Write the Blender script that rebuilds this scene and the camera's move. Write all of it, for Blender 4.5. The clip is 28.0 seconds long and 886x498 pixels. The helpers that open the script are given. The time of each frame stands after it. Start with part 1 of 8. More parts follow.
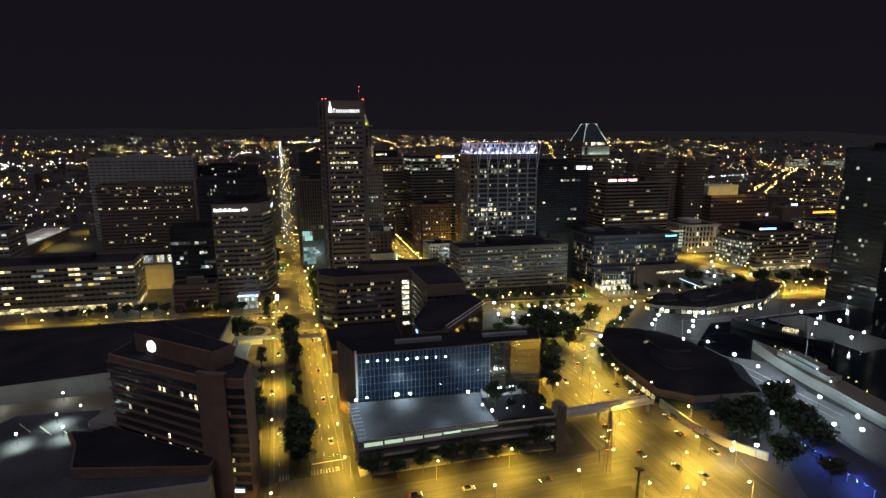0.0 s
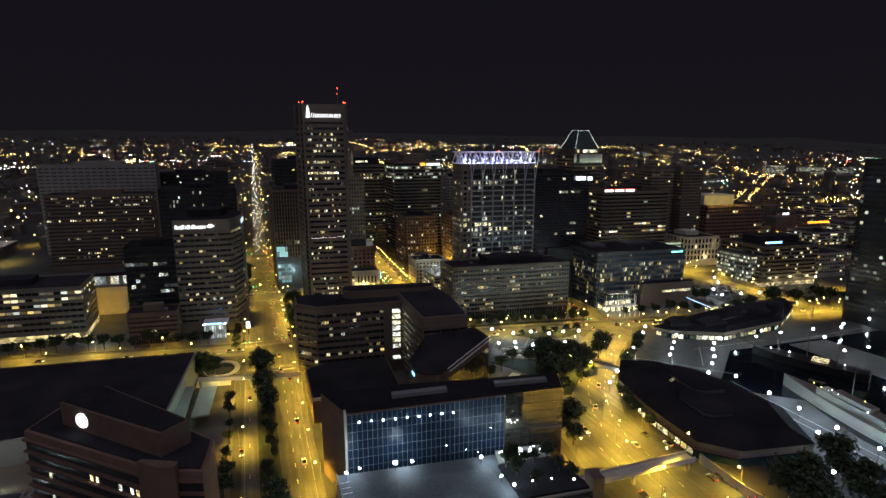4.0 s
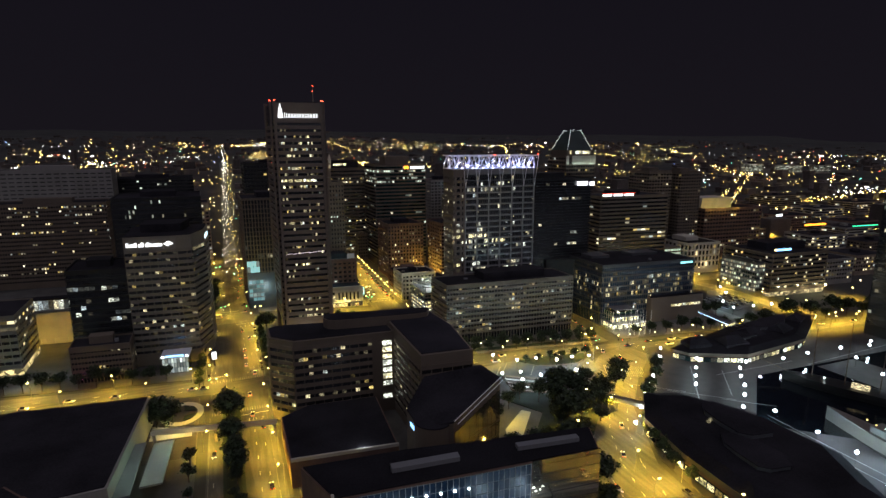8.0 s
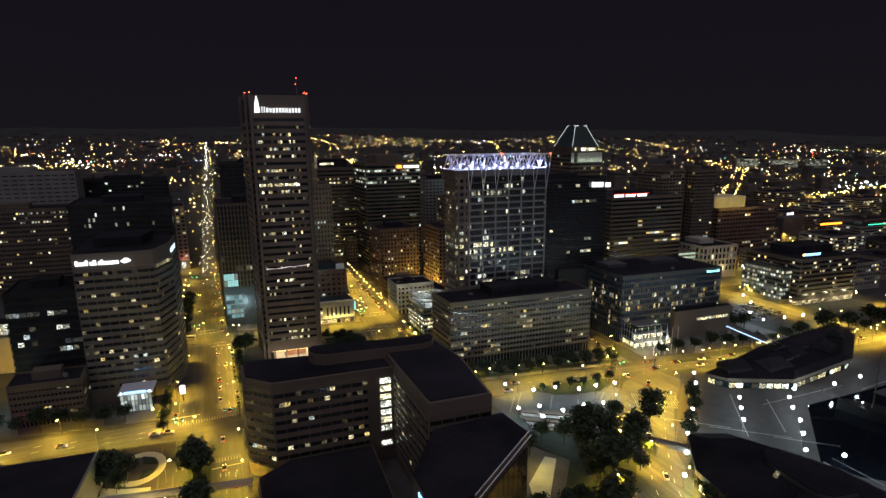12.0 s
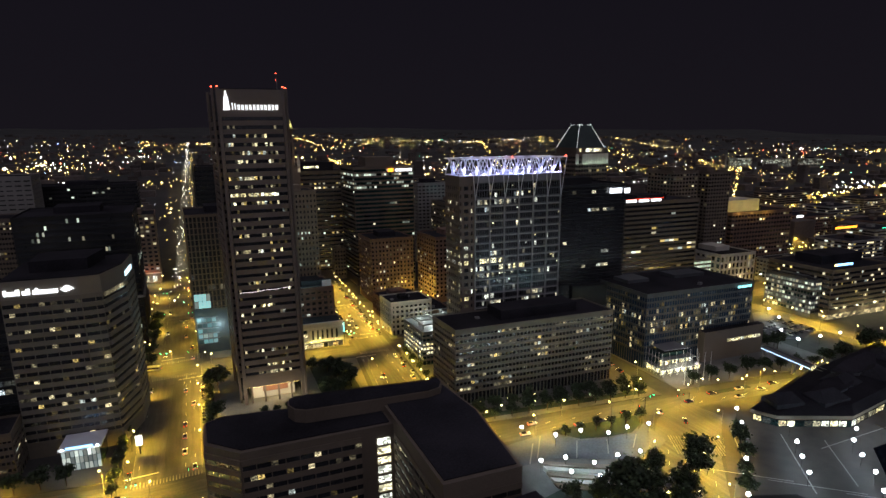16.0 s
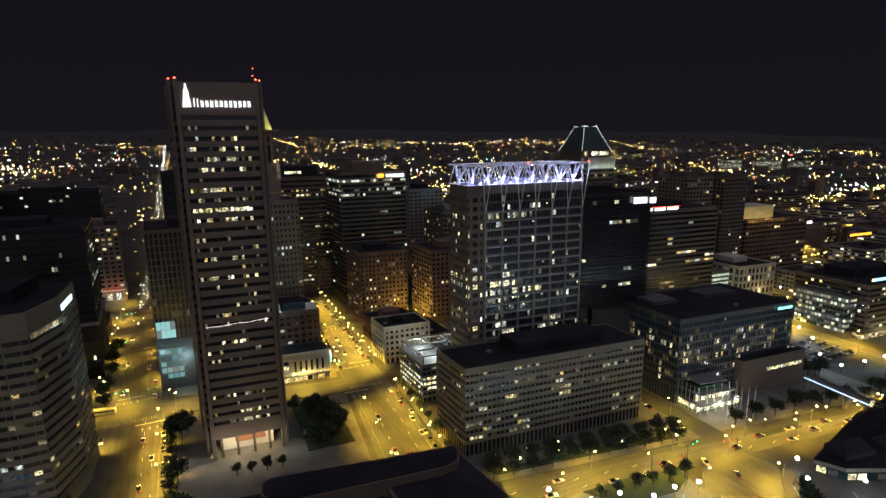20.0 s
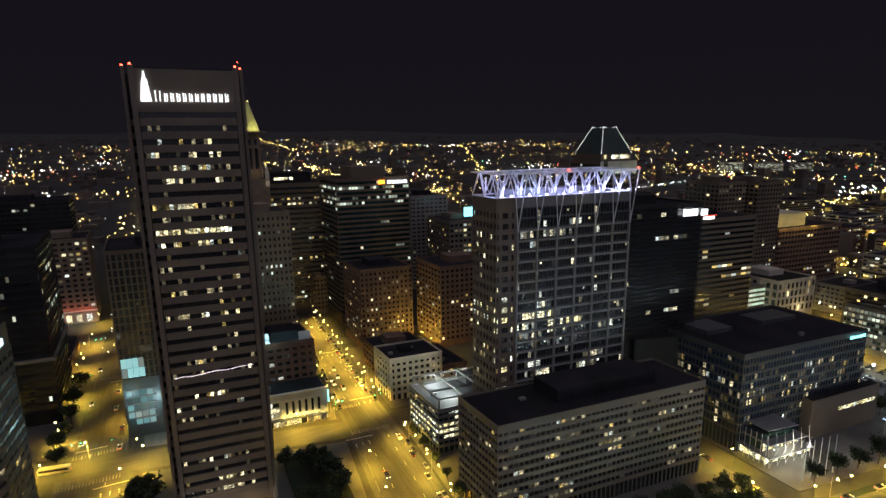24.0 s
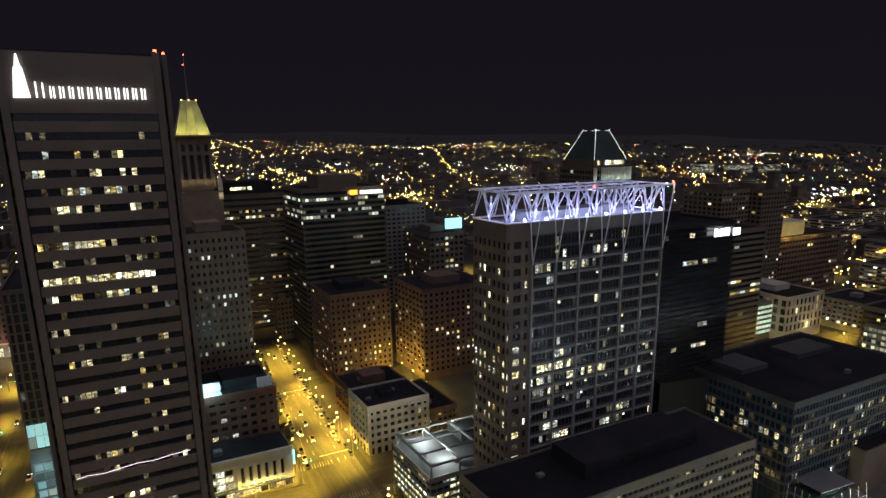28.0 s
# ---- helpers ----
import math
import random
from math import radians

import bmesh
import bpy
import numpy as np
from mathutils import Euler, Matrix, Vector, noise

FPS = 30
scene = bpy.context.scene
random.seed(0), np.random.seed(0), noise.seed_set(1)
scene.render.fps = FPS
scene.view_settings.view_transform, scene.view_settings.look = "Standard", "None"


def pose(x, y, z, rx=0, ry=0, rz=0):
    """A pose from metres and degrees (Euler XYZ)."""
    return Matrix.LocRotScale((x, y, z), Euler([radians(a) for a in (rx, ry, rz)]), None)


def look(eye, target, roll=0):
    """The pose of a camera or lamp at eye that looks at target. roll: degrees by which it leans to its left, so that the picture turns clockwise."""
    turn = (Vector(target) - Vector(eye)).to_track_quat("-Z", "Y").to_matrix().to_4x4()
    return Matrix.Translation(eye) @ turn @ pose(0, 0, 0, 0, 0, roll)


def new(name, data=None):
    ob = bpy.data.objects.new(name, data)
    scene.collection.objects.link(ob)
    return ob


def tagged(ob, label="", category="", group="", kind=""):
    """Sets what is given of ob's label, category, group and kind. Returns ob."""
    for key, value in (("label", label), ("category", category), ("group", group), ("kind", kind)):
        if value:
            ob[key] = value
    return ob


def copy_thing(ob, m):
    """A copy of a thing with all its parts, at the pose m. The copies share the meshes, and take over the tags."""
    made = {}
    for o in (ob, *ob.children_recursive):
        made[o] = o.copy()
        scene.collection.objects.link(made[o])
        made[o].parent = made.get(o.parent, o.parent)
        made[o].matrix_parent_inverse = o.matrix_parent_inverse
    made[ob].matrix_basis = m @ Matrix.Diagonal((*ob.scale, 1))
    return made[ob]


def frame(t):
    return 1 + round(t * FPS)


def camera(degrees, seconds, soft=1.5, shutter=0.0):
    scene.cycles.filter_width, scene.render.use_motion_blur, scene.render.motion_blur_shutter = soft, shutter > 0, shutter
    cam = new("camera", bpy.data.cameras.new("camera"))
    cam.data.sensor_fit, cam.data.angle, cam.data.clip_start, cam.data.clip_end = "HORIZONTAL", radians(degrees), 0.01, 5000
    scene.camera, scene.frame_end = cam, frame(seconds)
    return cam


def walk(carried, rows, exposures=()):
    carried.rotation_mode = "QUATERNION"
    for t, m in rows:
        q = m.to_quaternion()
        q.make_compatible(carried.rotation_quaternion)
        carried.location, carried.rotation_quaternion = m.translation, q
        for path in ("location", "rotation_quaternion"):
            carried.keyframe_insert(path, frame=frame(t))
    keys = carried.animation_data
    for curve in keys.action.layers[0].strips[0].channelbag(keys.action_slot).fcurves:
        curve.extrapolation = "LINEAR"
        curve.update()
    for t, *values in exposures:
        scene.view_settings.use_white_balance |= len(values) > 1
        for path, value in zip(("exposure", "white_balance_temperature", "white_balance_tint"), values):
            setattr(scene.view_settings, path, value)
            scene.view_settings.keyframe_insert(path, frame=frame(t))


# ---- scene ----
cam = camera(78.8, 28.0, soft=1.45)
PATH = [
    (0, (-70.898, -454.285, 129.537), (-70.333, -452.409, 129.135), -0.3),
    (1, (-70.734, -442.611, 130.382), (-70.141, -440.744, 129.981), -0.3),
    (2, (-70.372, -431.475, 131.279), (-69.757, -429.614, 130.881), -0.1),
    (3, (-70.298, -420.766, 132.12), (-69.66, -418.911, 131.731), -0.0),
    (3.5, (-70.161, -415.093, 132.509), (-69.515, -413.241, 132.12), 0.0),
    (5.5, (-69.004, -392.325, 134.972), (-68.319, -390.487, 134.578), -0.0),
    (6, (-68.36, -386.691, 135.214), (-67.666, -384.858, 134.82), -0.0),
    (7, (-66.88, -375.619, 135.572), (-66.166, -373.793, 135.176), -0.1),
    (8, (-65.243, -364.542, 135.878), (-64.506, -362.725, 135.483), -0.2),
    (9, (-62.963, -353.285, 136.092), (-62.209, -351.476, 135.694), -0.3),
    (10, (-60.597, -342.218, 136.35), (-59.832, -340.415, 135.947), -0.4),
    (11, (-58.257, -331.281, 136.631), (-57.486, -329.48, 136.225), -0.5),
    (12, (-55.725, -320.008, 136.797), (-54.951, -318.209, 136.387), -0.5),
    (12.5, (-54.45, -314.488, 136.842), (-53.666, -312.695, 136.431), -0.6),
    (14.5, (-49.35, -292.627, 137.313), (-48.542, -290.844, 136.902), -0.6),
    (15, (-48.123, -287.2, 137.366), (-47.312, -285.418, 136.956), -0.6),
    (16, (-45.487, -276.296, 137.418), (-44.67, -274.517, 137.007), -0.7),
    (17, (-43.111, -265.41, 137.468), (-42.281, -263.637, 137.059), -0.7),
    (18, (-40.803, -254.43, 137.733), (-39.958, -252.664, 137.325), -0.7),
    (19, (-38.139, -243.488, 137.871), (-37.287, -241.725, 137.465), -0.7),
    (20, (-35.592, -232.226, 137.822), (-34.722, -230.471, 137.417), -0.7),
    (21, (-33.353, -221.017, 137.682), (-32.469, -219.269, 137.28), -0.7),
    (21.5, (-32.205, -215.317, 137.686), (-31.319, -213.569, 137.287), -0.8),
    (23.5, (-27.376, -192.295, 137.955), (-26.48, -190.552, 137.556), -0.8),
    (24, (-25.959, -186.69, 138.014), (-25.063, -184.947, 137.616), -0.8),
    (25, (-22.977, -175.647, 138.368), (-22.068, -173.911, 137.968), -0.8),
    (26, (-19.784, -164.612, 138.901), (-18.842, -162.893, 138.501), -0.9),
    (27, (-15.924, -153.691, 139.61), (-14.954, -151.987, 139.212), -0.8),
    (28, (-11.856, -142.931, 140.525), (-10.86, -141.242, 140.129), -0.8),
]
walk(cam, [(t, look(eye, target, roll)) for t, eye, target, roll in PATH])

# ---- world, sky glow, exposure ----
scene.view_settings.exposure = 0.0
world = bpy.data.worlds.new("night_sky")
scene.world = world
world.use_nodes = True
wn, wl = world.node_tree.nodes, world.node_tree.links
wn.clear()
w_out = wn.new("ShaderNodeOutputWorld")
w_bg = wn.new("ShaderNodeBackground")
w_co = wn.new("ShaderNodeTexCoord")
w_sep = wn.new("ShaderNodeSeparateXYZ")
w_ramp = wn.new("ShaderNodeValToRGB")
w_ramp.color_ramp.elements[0].position = 0.0
w_ramp.color_ramp.elements[0].color = (0.0088, 0.0074, 0.0105, 1)
w_ramp.color_ramp.elements[1].position = 0.35
w_ramp.color_ramp.elements[1].color = (0.0064, 0.0055, 0.0092, 1)
wl.new(w_co.outputs["Generated"], w_sep.inputs[0])
wl.new(w_sep.outputs["Z"], w_ramp.inputs[0])
wl.new(w_ramp.outputs[0], w_bg.inputs[0])
w_bg.inputs[1].default_value = 1.0
wl.new(w_bg.outputs[0], w_out.inputs[0])

glow = bpy.data.lights.new("city_sky_glow", "SUN")
glow.energy, glow.angle, glow.color = 0.62, radians(120), (0.98, 0.93, 1.14)
glow_ob = new("city_sky_glow", glow)
glow_ob.matrix_world = look((-60, -300, 660), (20, 0, 60))


# ---- materials ----
def node_mat(name, base, rough=0.7, metal=0.0, vary=0.12, scale=0.5, bump=0.15, stain=None, spec=0.5, island=False):
    """Painted or mineral surface: base colour with fine grain, large stains and a little relief."""
    m = bpy.data.materials.new(name)
    m.use_nodes = True
    n, l = m.node_tree.nodes, m.node_tree.links
    b = n["Principled BSDF"]
    b.inputs["Roughness"].default_value, b.inputs["Metallic"].default_value = rough, metal
    b.inputs["Specular IOR Level"].default_value = spec
    co = n.new("ShaderNodeTexCoord")
    fine, large = n.new("ShaderNodeTexNoise"), n.new("ShaderNodeTexNoise")
    fine.inputs["Scale"].default_value, large.inputs["Scale"].default_value = scale * 9, scale * 0.35
    fine.inputs["Detail"].default_value, large.inputs["Detail"].default_value = 4, 5
    l.new(co.outputs["Object"], fine.inputs["Vector"])
    l.new(co.outputs["Object"], large.inputs["Vector"])
    ramp = n.new("ShaderNodeValToRGB")
    lo = [c * (1 - vary * 2.2) for c in base]
    hi = [min(1, c * (1 + vary * 1.6)) for c in base]
    ramp.color_ramp.elements[0].position, ramp.color_ramp.elements[0].color = 0.30, (*(stain or lo), 1)
    ramp.color_ramp.elements[1].position, ramp.color_ramp.elements[1].color = 0.70, (*hi, 1)
    mixer = n.new("ShaderNodeMath")
    mixer.operation = "MULTIPLY_ADD"
    mixer.inputs[1].default_value, = (0.35,)
    l.new(fine.outputs["Fac"], mixer.inputs[0])
    half = n.new("ShaderNodeMath")
    half.operation = "MULTIPLY"
    half.inputs[1].default_value = 0.65
    l.new(large.outputs["Fac"], half.inputs[0])
    l.new(half.outputs[0], mixer.inputs[2])
    l.new(mixer.outputs[0], ramp.inputs[0])
    hue = n.new("ShaderNodeHueSaturation")
    l.new(ramp.outputs[0], hue.inputs["Color"])
    rnd = n.new("ShaderNodeNewGeometry").outputs["Random Per Island"] if island else n.new("ShaderNodeObjectInfo").outputs["Random"]
    mr = n.new("ShaderNodeMapRange")
    mr.inputs["To Min"].default_value, mr.inputs["To Max"].default_value = 1 - vary, 1 + vary
    l.new(rnd, mr.inputs["Value"])
    l.new(mr.outputs[0], hue.inputs["Value"])
    l.new(hue.outputs[0], b.inputs["Base Color"])
    if bump:
        bp = n.new("ShaderNodeBump")
        bp.inputs["Strength"].default_value, bp.inputs["Distance"].default_value = bump, 0.05
        l.new(fine.outputs["Fac"], bp.inputs["Height"])
        l.new(bp.outputs[0], b.inputs["Normal"])
    return m


def glow_mat(name, colour, strength, sampled=False):
    m = bpy.data.materials.new(name)
    m.use_nodes = True
    b = m.node_tree.nodes["Principled BSDF"]
    b.inputs["Base Color"].default_value = (*[min(1, c * 0.8) for c in colour], 1)
    b.inputs["Emission Color"].default_value = (*colour, 1)
    b.inputs["Emission Strength"].default_value = strength
    m.cycles.emission_sampling = "AUTO" if sampled else "NONE"
    return m


def lit_mat(name, stops, low, high, island=False, power=2.0, detail=0.0):
    """Things that give off light, each with its own tint and strength."""
    m = bpy.data.materials.new(name)
    m.use_nodes = True
    n, l = m.node_tree.nodes, m.node_tree.links
    b = n["Principled BSDF"]
    b.inputs["Roughness"].default_value = 0.25
    b.inputs["Base Color"].default_value = (0.05, 0.05, 0.05, 1)
    rnd = n.new("ShaderNodeNewGeometry").outputs["Random Per Island"] if island else n.new("ShaderNodeObjectInfo").outputs["Random"]
    ramp = n.new("ShaderNodeValToRGB")
    ramp.color_ramp.interpolation = "CONSTANT"
    el = ramp.color_ramp.elements
    while len(el) < len(stops):
        el.new(0.5)
    for e, (at_, c) in zip(el, stops):
        e.position, e.color = at_, (*c, 1)
    l.new(rnd, ramp.inputs[0])
    # a second number out of the first
    mul = n.new("ShaderNodeMath")
    mul.operation = "MULTIPLY"
    mul.inputs[1].default_value = 37.31
    fr = n.new("ShaderNodeMath")
    fr.operation = "FRACT"
    pw = n.new("ShaderNodeMath")
    pw.operation = "POWER"
    pw.inputs[1].default_value = power
    mr = n.new("ShaderNodeMapRange")
    mr.inputs["To Min"].default_value, mr.inputs["To Max"].default_value = low, high
    l.new(rnd, mul.inputs[0])
    l.new(mul.outputs[0], fr.inputs[0])
    l.new(fr.outputs[0], pw.inputs[0])
    l.new(pw.outputs[0], mr.inputs["Value"])
    strength = mr.outputs[0]
    if detail:
        # desks, blinds and ceiling lamps behind the glass: uneven patches of light
        geo = n.new("ShaderNodeNewGeometry")
        wide = n.new("ShaderNodeVectorMath")
        wide.operation = "MULTIPLY"
        wide.inputs[1].default_value = (1.0, 1.0, 1.5)
        l.new(geo.outputs["Position"], wide.inputs[0])
        wv = n.new("ShaderNodeTexVoronoi")
        wv.inputs["Scale"].default_value = detail
        l.new(wide.outputs[0], wv.inputs["Vector"])
        sep = n.new("ShaderNodeSeparateColor")
        l.new(wv.outputs["Color"], sep.inputs[0])
        cub = n.new("ShaderNodeMath")
        cub.operation = "POWER"
        cub.inputs[1].default_value = 1.7
        l.new(sep.outputs[0], cub.inputs[0])
        m2 = n.new("ShaderNodeMapRange")
        m2.inputs["To Min"].default_value, m2.inputs["To Max"].default_value = 0.10, 1.9
        l.new(cub.outputs[0], m2.inputs["Value"])
        m3 = n.new("ShaderNodeMath")
        m3.operation = "MULTIPLY"
        l.new(strength, m3.inputs[0])
        l.new(m2.outputs[0], m3.inputs[1])
        strength = m3.outputs[0]
    l.new(ramp.outputs[0], b.inputs["Emission Color"])
    l.new(strength, b.inputs["Emission Strength"])
    m.cycles.emission_sampling = "NONE"
    return m


def glass_mat(name, tint, rough=0.12):
    m = node_mat(name, tint, rough=rough, vary=0.3, scale=0.2, bump=0.02, spec=0.8)
    return m




def asphalt_mat(name, sx, sy):
    """Worn asphalt: wheel tracks along the street, resurfaced patches, oil stains and grain."""
    m = node_mat(name, (0.074, 0.072, 0.069), 0.75, vary=0.30, scale=0.16, bump=0.25)
    n, l = m.node_tree.nodes, m.node_tree.links
    b = n["Principled BSDF"]
    base = b.inputs["Base Color"].links[0].from_socket
    geo = n.new("ShaderNodeNewGeometry")
    stretch = n.new("ShaderNodeVectorMath")
    stretch.operation = "MULTIPLY"
    stretch.inputs[1].default_value = (sx, sy, 1)
    l.new(geo.outputs["Position"], stretch.inputs[0])
    tracks, patch = n.new("ShaderNodeTexNoise"), n.new("ShaderNodeTexVoronoi")
    tracks.inputs["Scale"].default_value, tracks.inputs["Detail"].default_value = 1.0, 3
    patch.inputs["Scale"].default_value = 0.16
    l.new(stretch.outputs[0], tracks.inputs["Vector"])
    l.new(stretch.outputs[0], patch.inputs["Vector"])
    cells = n.new("ShaderNodeSeparateColor")
    l.new(patch.outputs["Color"], cells.inputs[0])
    low = n.new("ShaderNodeMapRange")
    low.inputs["From Min"].default_value, low.inputs["From Max"].default_value = 0.32, 0.68
    low.inputs["To Min"].default_value, low.inputs["To Max"].default_value = 0.62, 1.22
    l.new(tracks.outputs["Fac"], low.inputs["Value"])
    cell = n.new("ShaderNodeMapRange")
    cell.inputs["To Min"].default_value, cell.inputs["To Max"].default_value = 0.74, 1.2
    l.new(cells.outputs[0], cell.inputs["Value"])
    both = n.new("ShaderNodeMath")
    both.operation = "MULTIPLY"
    l.new(low.outputs[0], both.inputs[0])
    l.new(cell.outputs[0], both.inputs[1])
    tone = n.new("ShaderNodeHueSaturation")
    l.new(base, tone.inputs["Color"])
    l.new(both.outputs[0], tone.inputs["Value"])
    l.new(tone.outputs[0], b.inputs["Base Color"])
    return m


ASPHALT = asphalt_mat("asphalt", 0.55, 0.05)
ASPHALTEW = asphalt_mat("cross_street_asphalt", 0.05, 0.55)
GROUND = node_mat("city_ground", (0.034, 0.033, 0.028), 0.9, vary=0.3, scale=0.02, bump=0.1)
PAVING = node_mat("paving", (0.085, 0.079, 0.072), 0.8, vary=0.22, scale=0.3, bump=0.2)
BRICKPAVE = node_mat("brick_paving", (0.046, 0.036, 0.032), 0.8, vary=0.16, scale=0.5)
CONCRETE = node_mat("concrete", (0.24, 0.225, 0.205), 0.75, vary=0.10, scale=0.2)
PALECONC = node_mat("pale_precast", (0.155, 0.136, 0.108), 0.7, vary=0.08, scale=0.2)
BROWNCONC = node_mat("brown_precast", (0.125, 0.096, 0.07), 0.75, vary=0.10, scale=0.2)
GRANITE = node_mat("brown_granite", (0.145, 0.112, 0.088), 0.55, vary=0.09, scale=0.25)
DARKSTEEL = node_mat("dark_steel_panel", (0.085, 0.09, 0.095), 0.45, metal=0.2, vary=0.1, scale=0.3)
GREYMETAL = node_mat("grey_metal", (0.19, 0.19, 0.19), 0.5, metal=0.1, vary=0.06, scale=0.3)
FRAMESTEEL = node_mat("pale_frame_steel", (0.27, 0.265, 0.255), 0.5, metal=0.1, vary=0.08, scale=0.3)
DARKBRICK = node_mat("dark_brick", (0.145, 0.088, 0.066), 0.85, vary=0.14, scale=0.6)
TANBRICK = node_mat("tan_brick", (0.20, 0.152, 0.108), 0.85, vary=0.14, scale=0.6)
LIMESTONE = node_mat("limestone", (0.5, 0.46, 0.38), 0.8, vary=0.1, scale=0.3)
ROOFTAR = node_mat("roof_tar", (0.024, 0.022, 0.026), 0.95, vary=0.3, scale=0.15, spec=0.15)
ROOFGRAVEL = node_mat("roof_gravel", (0.13, 0.12, 0.11), 0.95, vary=0.25, scale=0.3, spec=0.2)
COPPERGREEN = node_mat("dark_copper_roof", (0.04, 0.06, 0.055), 0.7, vary=0.2, scale=0.2)
PARKDECK = node_mat("parking_deck", (0.064, 0.067, 0.074), 0.8, vary=0.3, scale=0.12)
GLASSDARK = glass_mat("dark_glass", (0.026, 0.027, 0.030), 0.2)
GLASSBLUE = glass_mat("blue_glass", (0.02, 0.04, 0.07), 0.1)
MIRROR = node_mat("mirror_glass", (0.34, 0.31, 0.25), 0.07, metal=0.9, vary=0.05, scale=0.1, bump=0.03)
GLASSGREEN = glass_mat("green_glass", (0.02, 0.045, 0.045), 0.12)
BLACKMETAL = node_mat("black_metal", (0.02, 0.02, 0.02), 0.5, metal=0.4, vary=0.1)
STEELWHITE = node_mat("white_steel", (0.72, 0.72, 0.75), 0.45, metal=0.1, vary=0.05)
PAINTWHITE = node_mat("road_paint", (0.62, 0.60, 0.54), 0.7, vary=0.2, scale=0.6)
WORNPAINT = node_mat("worn_road_paint", (0.22, 0.21, 0.18), 0.8, vary=0.3, scale=0.8)
PAINTYELLOW = node_mat("yellow_road_paint", (0.55, 0.38, 0.05), 0.7, vary=0.2, scale=0.6)
GRASS = node_mat("grass", (0.012, 0.022, 0.012), 0.95, vary=0.3, scale=0.4)
BARK = node_mat("bark", (0.09, 0.065, 0.045), 0.9, vary=0.25, scale=2)
LEAF = node_mat("leaves", (0.028, 0.045, 0.015), 0.75, vary=0.35, scale=0.8, bump=0, island=True)
RUBBER = node_mat("tyre_rubber", (0.02, 0.02, 0.02), 0.9, vary=0.1)
WATER = node_mat("harbour_water", (0.004, 0.006, 0.009), 0.08, vary=0.2, scale=0.25, bump=0.35, spec=0.8)
FLAG = node_mat("flag_pole_paint", (0.6, 0.6, 0.6), 0.4, vary=0.05)
TENTWHITE = node_mat("tent_fabric", (0.10, 0.10, 0.13), 0.7, vary=0.08)
FARHOUSE = node_mat("far_houses", (0.10, 0.082, 0.07), 0.9, vary=0.3, scale=0.05, bump=0, island=True)

WARM, COOL, YEL = (1.0, 0.84, 0.48), (0.86, 0.98, 0.9), (1.0, 0.72, 0.22)
WIN = lit_mat("lit_window", [(0.0, WARM), (0.45, (1.0, 0.88, 0.50)), (0.72, YEL), (0.92, COOL)], 0.04, 1.25, power=2.6, detail=1.5)
WINCOOL = lit_mat("cool_lit_window", [(0.0, (0.95, 1.0, 0.85)), (0.45, (1.0, 0.9, 0.6)), (0.8, (0.8, 0.95, 1.0))], 0.04, 1.4, power=2.6, detail=1.3)
WINBRIGHT = lit_mat("bright_window", [(0.0, (1.0, 0.93, 0.6)), (0.5, (1.0, 0.86, 0.42)), (0.8, (0.95, 1.0, 0.85))], 0.5, 2.3, power=1.5, detail=1.1)
WINFAR = lit_mat("far_lit_window", [(0.0, WARM), (0.4, (1.0, 0.90, 0.62)), (0.7, YEL), (0.9, COOL)], 0.08, 1.7, island=True, power=2.8)
WINFARCOOL = lit_mat("far_cool_window", [(0.0, (0.85, 1.0, 0.82)), (0.5, (0.95, 1.0, 0.8)), (0.8, (1.0, 0.9, 0.6))], 0.06, 1.1, island=True, power=2.2)
CITYLIGHT = lit_mat("distant_lamps", [(0.0, (1.0, 0.62, 0.14)), (0.55, (1.0, 0.82, 0.42)), (0.74, (0.85, 0.95, 1.0)), (0.90, (1.0, 0.10, 0.05)), (0.95, (0.15, 1.0, 0.6)), (0.975, (0.25, 0.4, 1.0))], 2.0, 44.0, island=True, power=2.7)
CITYYELLOW = lit_mat("distant_sodium_lamps", [(0.0, (1.0, 0.66, 0.14)), (0.6, (1.0, 0.76, 0.28))], 4.0, 38.0, island=True, power=2.2)
CITYWHITE = lit_mat("distant_white_lamps", [(0.0, (0.85, 0.96, 1.0)), (0.5, (1.0, 0.95, 0.8)), (0.9, (1.0, 0.8, 0.5))], 4.0, 38.0, island=True, power=2.2)
SODIUM = glow_mat("sodium_lens", (1.0, 0.72, 0.2), 20)
LEDWHITE = glow_mat("white_lamp_globe", (0.84, 0.96, 1.0), 20)
SIGNWHITE = glow_mat("white_sign_light", (0.92, 0.96, 1.0), 2.2)
SIGNRED = glow_mat("red_sign_light", (1.0, 0.05, 0.02), 3.5)
SIGNBLUE = glow_mat("blue_sign_light", (0.25, 0.55, 1.0), 3.0)
SIGNSKY = glow_mat("blue_white_sign_light", (0.6, 0.85, 1.0), 2.2)
SIGNGREEN = glow_mat("green_sign_light", (0.05, 1.0, 0.45), 2.5)
SIGNCYAN = glow_mat("cyan_sign_light", (0.35, 0.95, 1.0), 1.6)
SIGNORANGE = glow_mat("orange_sign_light", (1.0, 0.35, 0.03), 3.0)
SIGNMAGENTA = glow_mat("magenta_sign_light", (1.0, 0.1, 0.7), 2.5)
SIGNVIOLET = glow_mat("violet_sign_light", (0.55, 0.5, 1.0), 3.5)
SIGNYELLOW = glow_mat("warm_light", (1.0, 0.75, 0.25), 4.0)
VIOLETLAMP = glow_mat("violet_flood_lens", (0.62, 0.60, 1.0), 22)
REDLAMP = glow_mat("red_beacon_lens", (1.0, 0.06, 0.03), 14)
